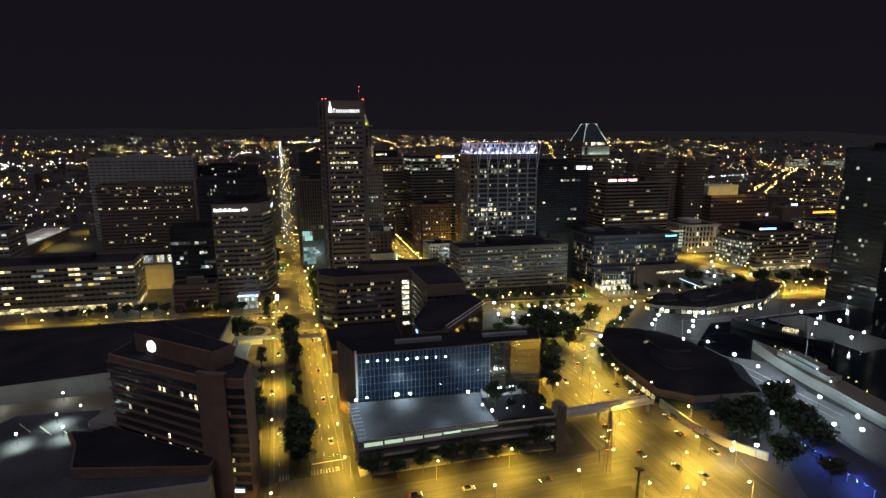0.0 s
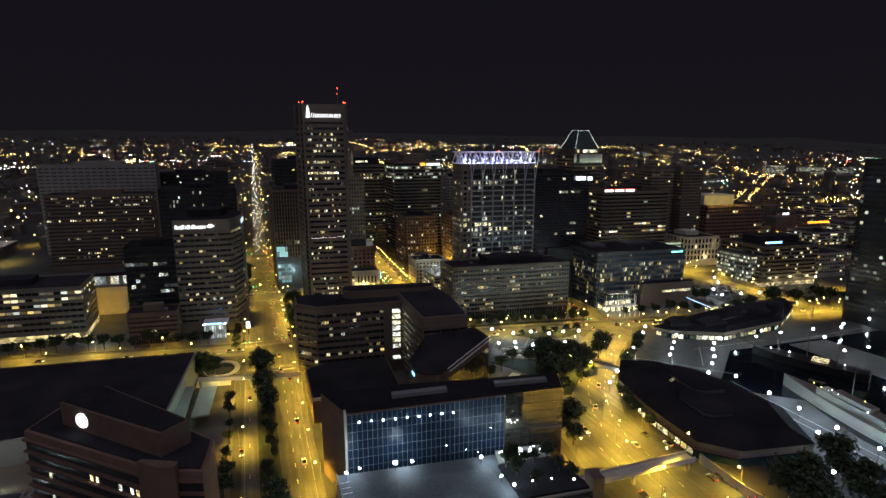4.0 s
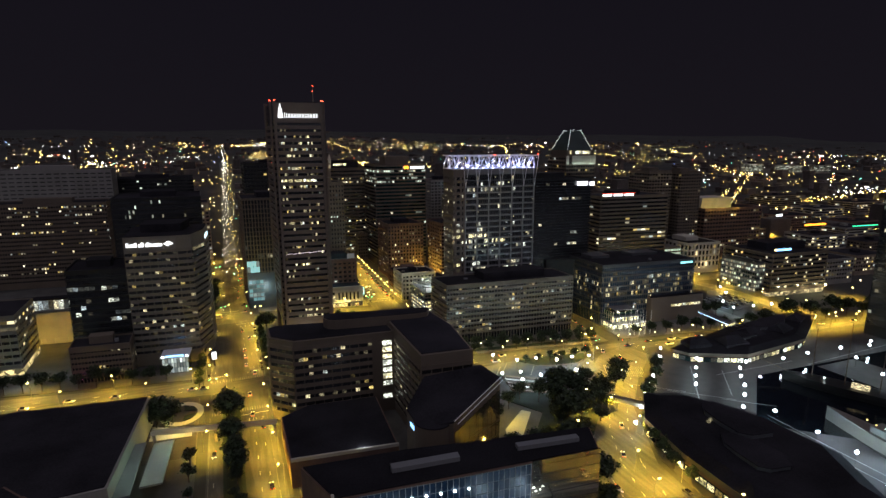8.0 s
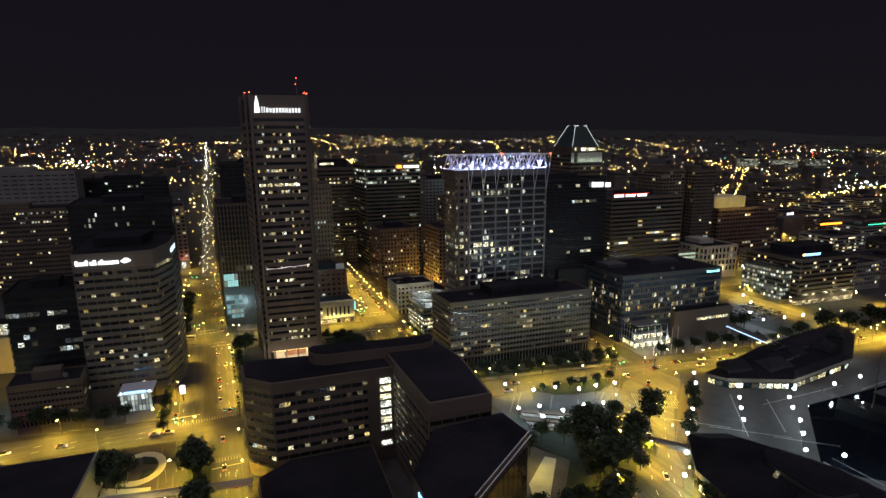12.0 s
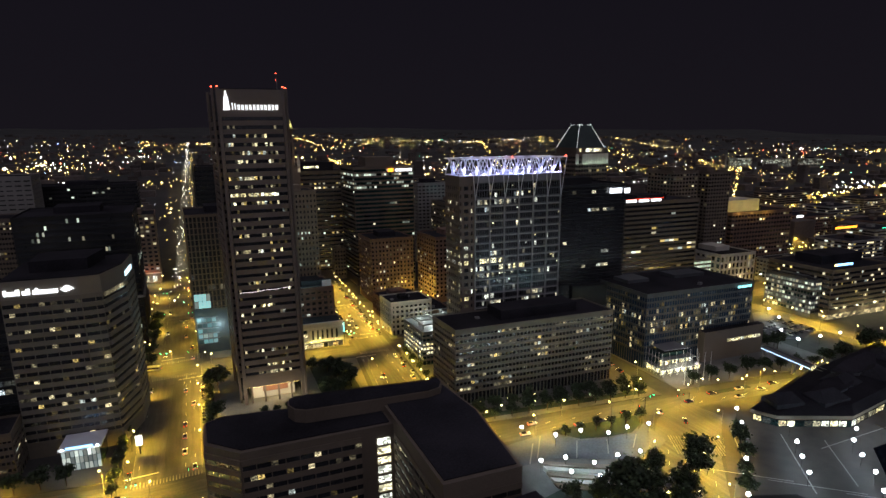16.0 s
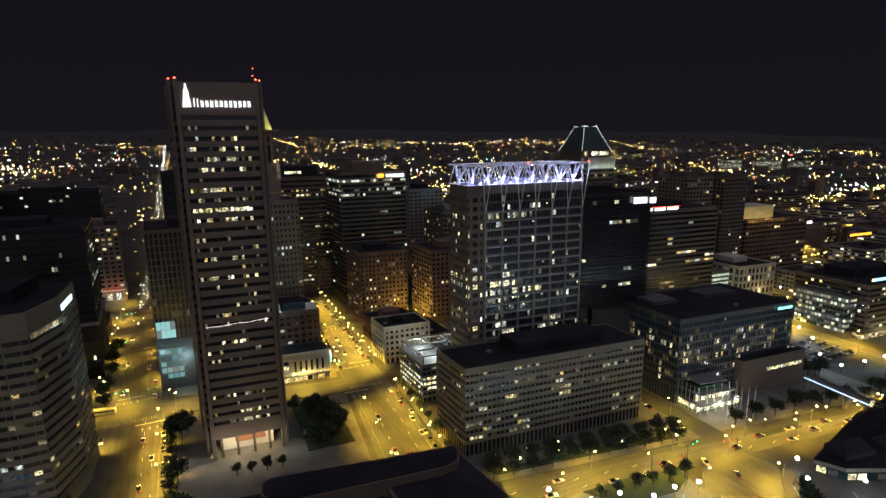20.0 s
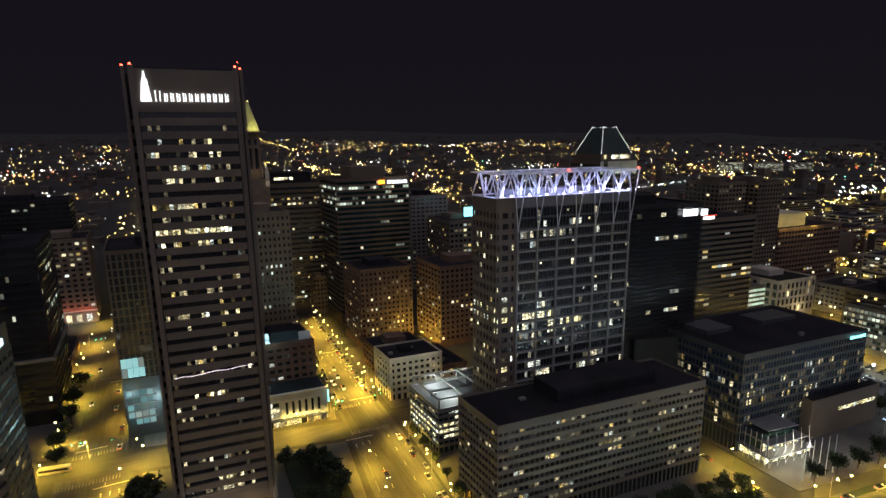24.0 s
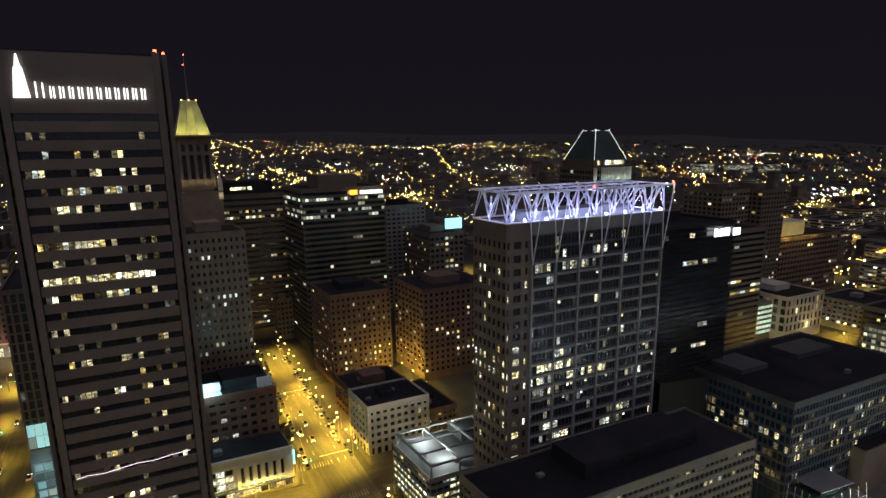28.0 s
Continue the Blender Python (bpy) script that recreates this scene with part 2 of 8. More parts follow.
HEADLAMP = glow_mat("headlamp_lens", (1.0, 0.93, 0.75), 6)
TAILLAMP = glow_mat("tail_lamp_lens", (1.0, 0.04, 0.02), 1.5)

# ---- mesh helpers ----
TAU = radians(6.0)
U = Vector((math.cos(TAU), -math.sin(TAU), 0))
V = Vector((-math.sin(radians(2.0)), math.cos(radians(2.0)), 0))
UP = Vector((0, 0, 1))


def mesh_of(bm, name, mat):
    me = bpy.data.meshes.new(name)
    bm.normal_update()
    bm.to_mesh(me)
    bm.free()
    if mat:
        me.materials.append(mat)
    return me


def part(name, bm, material, parent, label=""):
    ob = new(name, bm if isinstance(bm, bpy.types.Mesh) else mesh_of(bm, name, material))
    ob.parent = parent
    if label:
        tagged(ob, label)
    return ob


def thing(name, at_, label, category, group="", kind=""):
    ob = new(name)
    ob.location = at_
    ob.empty_display_size = 0.5
    return tagged(ob, label, category, group, kind)


def place(name, me, parent, loc, rz=0.0, sc=None):
    ob = new(name, me)
    ob.parent = parent
    ob.location = loc
    if rz:
        ob.rotation_euler = (0, 0, rz)
    if sc:
        ob.scale = sc
    return ob


def add_prism(bm, pts, z0, z1):
    """Upright prism over a plan polygon given counter-clockwise."""
    lo = [bm.verts.new((p[0], p[1], z0)) for p in pts]
    hi = [bm.verts.new((p[0], p[1], z1)) for p in pts]
    bm.faces.new(hi)
    bm.faces.new(lo[::-1])
    k = len(pts)
    for i in range(k):
        bm.faces.new((lo[i], lo[(i + 1) % k], hi[(i + 1) % k], hi[i]))


def prism(pts, z0, z1):
    bm = bmesh.new()
    add_prism(bm, pts, z0, z1)
    return bm


def quad(o, a, b, da, db, U_=None, V_=None):
    """Plan parallelogram from o: a..a+da along U, b..b+db along V."""
    uu, vv = U_ or U, V_ or V
    f = lambda p, q: tuple(Vector(o).to_3d() + uu * p + vv * q)[:2]
    return [f(a, b), f(a + da, b), f(a + da, b + db), f(a, b + db)]


def add_box(bm, c, size, rz=0.0):
    m = Matrix.Translation(c) @ Matrix.Rotation(rz, 4, "Z") @ Matrix.Diagonal((*size, 1))
    bmesh.ops.create_cube(bm, size=1, matrix=m)


def box(c, size, rz=0.0):
    bm = bmesh.new()
    add_box(bm, c, size, rz)
    return bm


def add_rod(bm, a, b, r, seg=6, r2=None):
    a, b = Vector(a), Vector(b)
    d = b - a
    q = d.to_track_quat("Z", "Y").to_matrix().to_4x4()
    bmesh.ops.create_cone(bm, cap_ends=True, segments=seg, radius1=r, radius2=r if r2 is None else r2, depth=d.length, matrix=Matrix.Translation((a + b) / 2) @ q)


def rod(a, b, r, seg=6, r2=None):
    bm = bmesh.new()
    add_rod(bm, a, b, r, seg, r2)
    return bm


def ball(c, r, sub=1):
    bm = bmesh.new()
    bmesh.ops.create_icosphere(bm, subdivisions=sub, radius=r, matrix=Matrix.Translation(c))
    return bm


def rand(seed):
    return random.Random(seed)


def smooth(e0, e1, x):
    s = min(1, max(0, (x - e0) / (e1 - e0)))
    return s * s * (3 - 2 * s)


def zg(x, y):
    """Height of the land: flat round the harbour, rising to low hills inland."""
    r = y - 260 + 0.12 * abs(x)
    if r <= 0:
        return 0.0
    s = min(1.3, r / 3900)
    hills = noise.noise(Vector((x / 900, y / 900, 0))) * 26 * smooth(300, 1800, r)
    return 178 * s ** 1.2 + hills * 1.3



def grid_wall(e, n, L, xs, zs, holes, depth, at_=(0, 0, 0)):
    """One wall sheet along e with window openings cut through it and their reveals; n points outwards."""
    vs, fs, idx = [], [], {}

    def vert(i, j, k):
        if (i, j, k) not in idx:
            idx[(i, j, k)] = len(vs)
            vs.append(tuple(Vector(at_) + e * xs[i] + UP * zs[j] - n * (depth * k)))
        return idx[(i, j, k)]

    for i in range(len(xs) - 1):
        for j in range(len(zs) - 1):
            c = ((i, j), (i + 1, j), (i + 1, j + 1), (i, j + 1))
            if (i, j) in holes:
                for a, b in zip(c, c[1:] + c[:1]):
                    fs.append((vert(*a, 0), vert(*b, 0), vert(*b, 1), vert(*a, 1)))
            else:
                fs.append([vert(*q, 0) for q in c])
    me = bpy.data.meshes.new("wall")
    me.from_pydata(vs, [], fs)
    return me

# ---- ground, streets, pavements, water ----
def build_ground():
    bm = bmesh.new()
    xs = [-3600, -2600, -1800, -1200, -800, -500, -300, -150, -50, 50, 150, 300, 450, 600, 800, 1100, 1500, 2000, 2600, 3200, 3900, 4700]
    ys = [-900, -600, -400, -250, -120, 0, 120, 200, 260, 330, 420, 540, 700, 900, 1150, 1450, 1800, 2200, 2700, 3200, 3800, 4300, 4800]
    rows = [[bm.verts.new((x, y, zg(x, y) - 0.06 if y > 200 else -0.06)) for x in xs] for y in ys]
    for j in range(len(ys) - 1):
        for i in range(len(xs) - 1):
            bm.faces.new((rows[j][i], rows[j][i + 1], rows[j + 1][i + 1], rows[j + 1][i]))
    ob = new("ground", mesh_of(bm, "ground", GROUND))
    tagged(ob, "dark city ground rising to low hills inland", "ground", kind="structure")


def slab(name, pts, z0, z1, mat, label, category, kind="structure"):
    ob = new(name, mesh_of(prism(pts, z0, z1), name, mat))
    return tagged(ob, label, category, kind=kind)


build_ground()
charlesW, charlesE = -83.5, -50.5
prattN = lambda x: -58 - 0.165 * x
prattS = lambda x: -75 - 0.14 * x
lombN = lambda x: 66 - 0.215 * x if x < 36 else 61.1 - 0.08 * x
lombS = lambda x: 50 - 0.215 * x if x < 36 else 45.1 - 0.08 * x
lightW = lambda y: 36 + 0.11 * y if y < 40 else 37.1 + 0.082 * y
lightE = lambda y: 63 + 0.10 * y if y < 0 else 63 + 0.035 * y
slab("road_charles", [(charlesW, -420), (charlesE, -420), (charlesE, 260), (charlesW + 6, 260)], -0.05, 0.0, ASPHALT, "wide asphalt avenue lit yellow by sodium lamps", "road")
slab("road_pratt", [(-420, prattS(-420)), (500, prattS(500)), (500, prattN(500)), (-420, prattN(-420))], -0.05, 0.004, ASPHALTEW, "wide asphalt street along the harbour lit by sodium lamps", "road")
slab("road_lombard", [(-290, lombS(-290)), (36, lombS(36)), (420, lombS(420)), (420, lombN(420)), (36, lombN(36)), (-290, lombN(-290))], -0.05, 0.004, ASPHALTEW, "asphalt cross street under yellow street light", "road")
slab("road_light_north", [(lightW(-66), -66), (lightE(-66), -66), (lightE(0), 0), (lightE(255), 255), (lightW(255), 255), (lightW(40), 40)], -0.05, 0.008, ASPHALT, "asphalt street between office towers under yellow lamps", "road")
slab("road_light_south", [(44, -420), (99, -420), (97, -311), (102, -279), (104, -252), (95, -231), (98, -206), (123, -163), (152, -134), (181, -112), (176, -92), (150, -100), (119, -126), (97, -154), (74, -178), (59, -205), (52, -238)], -0.05, 0.008, ASPHALT, "curving multi-lane asphalt boulevard by the harbour", "road")
slab("road_conway", [(-420, -262), (60, -276), (60, -300), (-420, -288)], -0.05, 0.012, ASPHALTEW, "asphalt cross street beside a parking garage", "road")
slab("road_redwood", [(-340, 176), (330, 150), (330, 162), (-340, 188)], -0.05, 0.004, ASPHALTEW, "narrow asphalt cross street between towers", "road")
slab("pavement", [(charlesE + 4, prattN(-46) + 4), (lightW(-62) - 3, prattN(30) + 4), (lightW(44) - 3, lombS(38) - 3), (charlesE + 4, lombS(-46) - 3)], -0.05, 0.15, PAVING, "pale paved tower block with kerb", "pavement")
slab("pavement", [(lightE(-66) + 3, prattN(62) + 4), (172, prattN(172) + 4), (176, -12), (lightE(40) + 3, 44)], -0.05, 0.15, PAVING, "paved block under the office buildings", "pavement")
slab("pavement", [(184, prattN(184) + 6), (300, prattN(300) + 8), (300, -5), (186, 10)], -0.05, 0.15, PAVING, "paved block round the glass gallery building", "pavement")
slab("pavement", [(-330, prattN(-330) + 4), (charlesW - 4, prattN(-86) + 4), (charlesW - 4, lombS(-86) - 3), (-330, lombS(-330) - 3)], -0.05, 0.15, PAVING, "paved office block beside the avenue", "pavement")
slab("pavement", [(charlesE + 4, -258), (44, -268), (48, -238), (56, -204), (72, -174), (95, -150), (117, -122), (140, prattS(140) - 3), (charlesE + 4, prattS(-46) - 3)], -0.05, 0.15, PAVING, "paved block with plaza, hotel and garage", "pavement")
slab("pavement", [(-330, -258), (charlesW - 2, -258), (charlesW - 2, prattS(-86) - 3), (-330, prattS(-330) - 3)], -0.05, 0.15, PAVING, "paved block round the convention hall", "pavement")
slab("pavement", [(charlesE + 4, lombN(-46) + 3), (lightW(70) - 3, lombN(40) + 3), (lightW(148) - 3, 148), (charlesE + 4, 160)], -0.05, 0.15, PAVING, "paved block under banks and towers", "pavement")
slab("pavement", [(lightE(68) + 3, lombN(70) + 3), (330, lombN(330) + 3), (330, 146), (lightE(148) + 3, 150)], -0.05, 0.15, PAVING, "paved block under old brick hotels", "pavement")
slab("pavement", [(-330, lombN(-330) + 3), (-75, lombN(-75) + 3), (-75, 168), (-330, 170)], -0.05, 0.15, PAVING, "paved block under dark glass towers", "pavement")
slab("pavement", [(-330, 192), (-75, 184), (-75, 262), (-330, 262)], -0.05, 0.15, PAVING, "paved block beside the climbing avenue", "pavement")
slab("promenade", [(100, -340), (150, -345), (182, -300), (184, -262), (196, -226), (176, -208), (170, -196), (216, -160), (380, -168), (420, -150), (420, prattS(420) - 4), (186, prattS(186) - 6), (125, -160), (101, -205), (98, -231), (107, -252), (106, -279), (100, -311)], -0.05, 0.15, BRICKPAVE, "dark brick promenade round the harbour basin", "promenade")
water = slab("water", [(150, -345), (182, -300), (184, -262), (196, -226), (176, -208), (170, -196), (216, -160), (380, -168), (420, -150), (900, -170), (900, -700), (150, -700)], -1.2, -0.035, WATER, "black rippled harbour water with lamp reflections", "water")
slab("pier", [(262, -165), (294, -166), (300, -230), (264, -232)], -1.0, 0.15, BRICKPAVE, "dark pier beside the old sailing ship", "pier")
slab("median", [(196, -94), (222, -97.5), (222, -94.5), (197, -91)], -0.05, 0.18, GRASS, "narrow planted median in the street", "median")
slab("planting_bed", [(-73.2, -256), (-67.4, -256), (-67.4, -98), (-73.2, -98)], 0.18, 0.55, GRASS, "low dark hedges along the avenue median", "planting")
slab("median", [(-74.5, -258), (-66, -258), (-66, -82), (-74.5, -82)], -0.05, 0.18, GRASS, "planted grass median in the avenue", "median")
slab("lawn", [(120, -304), (140, -300), (150, -318), (128, -338), (104, -330)], 0.1, 0.2, GRASS, "dark lawn on the promenade", "lawn")
slab("lawn", [(97, -87), (121, -88.5), (143, -93), (139, -100), (130, -104), (118, -102), (105, -98)], 0.1, 0.24, GRASS, "crescent lawn on the corner plaza", "lawn")
slab("lawn", [(72, prattN(72) + 8), (166, prattN(166) + 8), (167, prattN(166) + 12), (72, prattN(72) + 12)], 0.1, 0.24, GRASS, "narrow lawn strip before the office block", "lawn")
slab("plaza_paving", [(68, -88), (96, -87), (104, -99), (118, -103.5), (131, -105.5), (141, -100), (139, -116), (122, -124), (100, -113), (84, -105), (70, -104)], 0.1, 0.21, PARKDECK, "grey paved corner plaza under white globes", "plaza")
pl = thing("stone_terraces", (0, 0, 0.15), "dark stepped stone terraces below the corner plaza", "terraces")
for k in range(5):
    zt_ = 2.6 - 0.5 * k
    pts_ = [(76 - k * 0.5 + f * 38, -107 - k * 3.2 - 15 * f - 9 * f * f * 0.6 - 3.2 * math.sin(3.14 * f)) for f in (0, 0.2, 0.4, 0.6, 0.8, 1)]
    bm = prism([(x, y - 3.0) for x, y in pts_] + pts_[::-1], 0, zt_)
    part("terrace_step", bm, CONCRETE if k % 2 else BROWNCONC, pl)
for x, y, L_, rz in ((84, -95, 18, 0.9), (98, -104, 14, 0.9), (112, -108, 12, 0.9), (126, -110, 12, 0.7), (78, -98, 16, 0.9)):
    ob = new("paving_line", mesh_of(box((0, 0, 0.225), (L_, 0.5, 0.03)), "paving_line", CONCRETE))
    ob.location, ob.rotation_euler = (x, y, 0), (0, 0, rz)
    tagged(ob, "pale stone line set in the plaza paving", "paving", kind="structure")
for x, y, L_, rz in ((150, -150, 30, -0.72), (166, -166, 34, -0.72), (182, -182, 26, -0.72), (160, -138, 40, 0.86), (176, -152, 44, 0.86), (192, -160, 34, 0.86), (172, -240, 90, 1.55), (178, -240, 90, 1.55), (225, -152, 60, -0.05), (300, -160, 80, 0.02)):
    ob = new("paving_line", mesh_of(box((0, 0, 0.165), (L_, 0.45, 0.03)), "paving_line", CONCRETE))
    ob.location, ob.rotation_euler = (x, y, 0), (0, 0, rz)
    tagged(ob, "pale stone line set in the brick promenade", "paving", kind="structure")
slab("footpath", [(46, -170), (50, -172), (71, -147), (67.5, -143.5), (51, -157)], 0.1, 0.2, LIMESTONE, "pale footpath lit yellow between dark trees", "path")
slab("planting_bed", [(62, -126), (74, -124), (108, -142), (117, -146), (104, -160), (84, -180), (70, -174), (62, -166), (76, -150)], 0.15, 0.4, GRASS, "dark planted bank below the corner plaza", "planting")
slab("planting_bed", [(7, -8), (28, -10), (29, 34), (8, 37)], 0.15, 0.5, GRASS, "dark planting bed on the tower plaza", "planting")
# forecourt of the convention hall: oval drive, pale ring
def ring(name, c, r0, r1, z0, z1, mat, label):
    bm = bmesh.new()
    n = 28
    vv_ = [[bm.verts.new((c[0] + math.cos(k * 6.2832 / n) * rr, c[1] + math.sin(k * 6.2832 / n) * rr * 1.25, z)) for rr, z in ((r1, z0), (r1, z1), (r0, z1), (r0, z0))] for k in range(n)]
    for k in range(n):
        a_, b_ = vv_[k], vv_[(k + 1) % n]
        for m in range(4):
            bm.faces.new((a_[m], b_[m], b_[(m + 1) % 4], a_[(m + 1) % 4]))
    bmesh.ops.recalc_face_normals(bm, faces=bm.faces)
    tagged(new(name, mesh_of(bm, name, mat)), label, "path", kind="structure")
slab("forecourt", [(-112, -124), (-86, -124), (-86, -64), (-104, -62), (-106, -86)], 0.1, 0.19, BRICKPAVE, "dark paved forecourt before the convention hall", "plaza")
ring("forecourt_ring", (-93.5, -81), 7.2, 10.2, 0.15, 0.24, LIMESTONE, "pale oval walk set in the forecourt")
slab("forecourt_walk", [(-106, -104), (-88, -106), (-88, -97), (-98, -94), (-106, -90)], 0.15, 0.23, LIMESTONE, "pale paved entrance walk", "path")
for pts_ in ([(-100, -77), (-95, -72.5), (-94, -78), (-99, -81)], [(-93, -72), (-88, -75), (-87, -80), (-92.5, -78)], [(-92, -84), (-87.5, -83), (-89, -88), (-93, -89.5)]):
    slab("planter", pts_, 0.15, 0.5, GRASS, "low dark planting bed inside the oval walk", "planting")


def hill_road(name, pts, width, label):
    bm = bmesh.new()
    last = None
    for x, y in pts:
        a, b = bm.verts.new((x - width / 2, y, zg(x, y) + 0.25)), bm.verts.new((x + width / 2, y, zg(x, y) + 0.25))
        if last:
            bm.faces.new((last[0], last[1], b, a))
        last = (a, b)
    tagged(new(name, mesh_of(bm, name, ASPHALT)), label, "road", kind="structure")


hill_road("road_charles_hill", [(-64, 258 + i * 45) for i in range(40)], 15, "long straight avenue climbing to the horizon")


def markings():
    """Crosswalk bars and lane lines as thin raised paint."""
    bar = mesh_of(box((0, 0, 0.012), (0.5, 3.4, 0.012)), "crosswalk_bar", WORNPAINT)
    dash = mesh_of(box((0, 0, 0.012), (0.18, 3.0, 0.012)), "lane_dash", PAINTWHITE)
    line = mesh_of(box((0, 0, 0.012), (0.22, 40.0, 0.012)), "lane_line", PAINTYELLOW)
    groups = []
    for (cx, cy, rz, k) in [(-66, -88, 0, 22), (-66, -48, 0, 22), (46, -58, -0.1, 16), (52, 44, -0.1, 16), (-66, 60, 0, 20), (-65, 84, 0, 16), (45, 72, -0.1, 16), (158, -76, -1.4, 12), (-66, -256, 0, 20)]:
        t = thing("crosswalk", (cx, cy, 0.008), "white-striped crosswalk painted across the asphalt", "crosswalk", "crosswalks")
        t.rotation_euler = (0, 0, rz)
        for i in range(k):
            place("crosswalk_bar", bar, t, ((i - k / 2) * 1.2, 0, 0))
    t = thing("crosswalk", (149, -125, 0.012), "broad pale-striped crossing painted across the boulevard", "crosswalk", "crosswalks")
    t.rotation_euler = (0, 0, -0.52)
    stripe = mesh_of(box((0, 0, 0.012), (0.38, 15.0, 0.012)), "crossing_stripe", WORNPAINT)
    for i in range(20):
        place("crossing_stripe", stripe, t, ((i - 9.5) * 1.15, 0, 0))
    t = thing("lane_marking", (0, 0, 0.008), "white and yellow lane lines painted on the streets", "lane marking")
    for y in range(-256, 60, 12):
        for x in (-60.2,):
            if abs(y + 66) > 14 and abs(y - 72) > 14:
                place("lane_dash", dash, t, (x, y, 0))
    for y in range(-50, 160, 12):
        if abs(y - 58) > 12:
            place("lane_dash", dash, t, ((lightW(y) + lightE(y)) / 2 - 5, y, 0), -0.105)
            place("lane_dash", dash, t, ((lightW(y) + lightE(y)) / 2 + 5, y, 0), -0.105)
    for x in range(-180, 300, 14):
        if abs(x + 67) > 20 and abs(x - 46) > 16 and abs(x - 160) > 22:
            place("lane_dash", dash, t, (x, (prattN(x) + prattS(x)) / 2 - 2.5, 0), -1.42 + math.pi)
            place("lane_dash", dash, t, (x, (prattN(x) + prattS(x)) / 2 + 2.5, 0), -1.42 + math.pi)
    edge = mesh_of(box((0, 0, 0.012), (0.16, 22.0, 0.012)), "edge_line", WORNPAINT)
    stop = mesh_of(box((0, 0, 0.012), (13.0, 0.5, 0.012)), "stop_line", PAINTWHITE)
    bm = box((0, -0.4, 0.012), (0.2, 2.0, 0.012))
    add_prism(bm, [(-0.45, 0.5), (0.45, 0.5), (0, 1.6)], 0.006, 0.018)
    arrow = mesh_of(bm, "turn_arrow", PAINTWHITE)
    for y in list(range(-246, -100, 24)) + [-34, -10, 14] + list(range(92, 240, 24)):
        place("edge_line", edge, t, (charlesE - 3.2, y, 0))
        place("edge_line", edge, t, (charlesW + 3.2 if y < 40 else -73.6, y, 0))
        if y < 40:
            place("lane_dash", dash, t, (-56.4, y, 0))
            place("lane_dash", dash, t, (-78.2, y, 0))
    for y in list(range(-30, 40, 24)) + list(range(92, 240, 24)):
        place("edge_line", edge, t, (lightW(y) + 2.8, y, 0), -0.105)
        place("edge_line", edge, t, (lightE(y) - 2.8, y, 0), -0.105)
    for x, y, rz in ((-59, -94, 0), (-77, -41, 0), (-58, 54, 0), (-68, 89, 0), (48, -52, -0.1), (44, 39, -0.1), (58, 77, -0.1), (-59, 168, 0), (58, 150, -0.1), (-59, -250, 0)):
        place("stop_line", stop, t, (x, y, 0), rz)
        for k in (-3.2, 0, 3.2):
            place("turn_arrow", arrow, t, (x + k, y - 6, 0), rz)
    # lane lines that follow the bend of the boulevard
    mid = [(74, -262), (76, -240), (77, -222), (84, -200), (97, -176), (118, -150), (140, -128)]
    for (x0, y0), (x1, y1) in zip(mid, mid[1:]):
        a_ = math.atan2(y1 - y0, x1 - x0)
        L_ = math.hypot(x1 - x0, y1 - y0)
        for f in np.arange(0.1, 1.0, 9.0 / L_):
            for off in (-8.5, 0.0, 8.5):
                place("lane_dash", dash, t, (x0 + (x1 - x0) * f + math.sin(a_) * off, y0 + (y1 - y0) * f - math.cos(a_) * off, 0.004), a_ - math.pi / 2)
    for y in (-395, -350):
        for x in (64, 68, 72, 76, 80):
            place("lane_line", line, t, (x, y, 0))


markings()


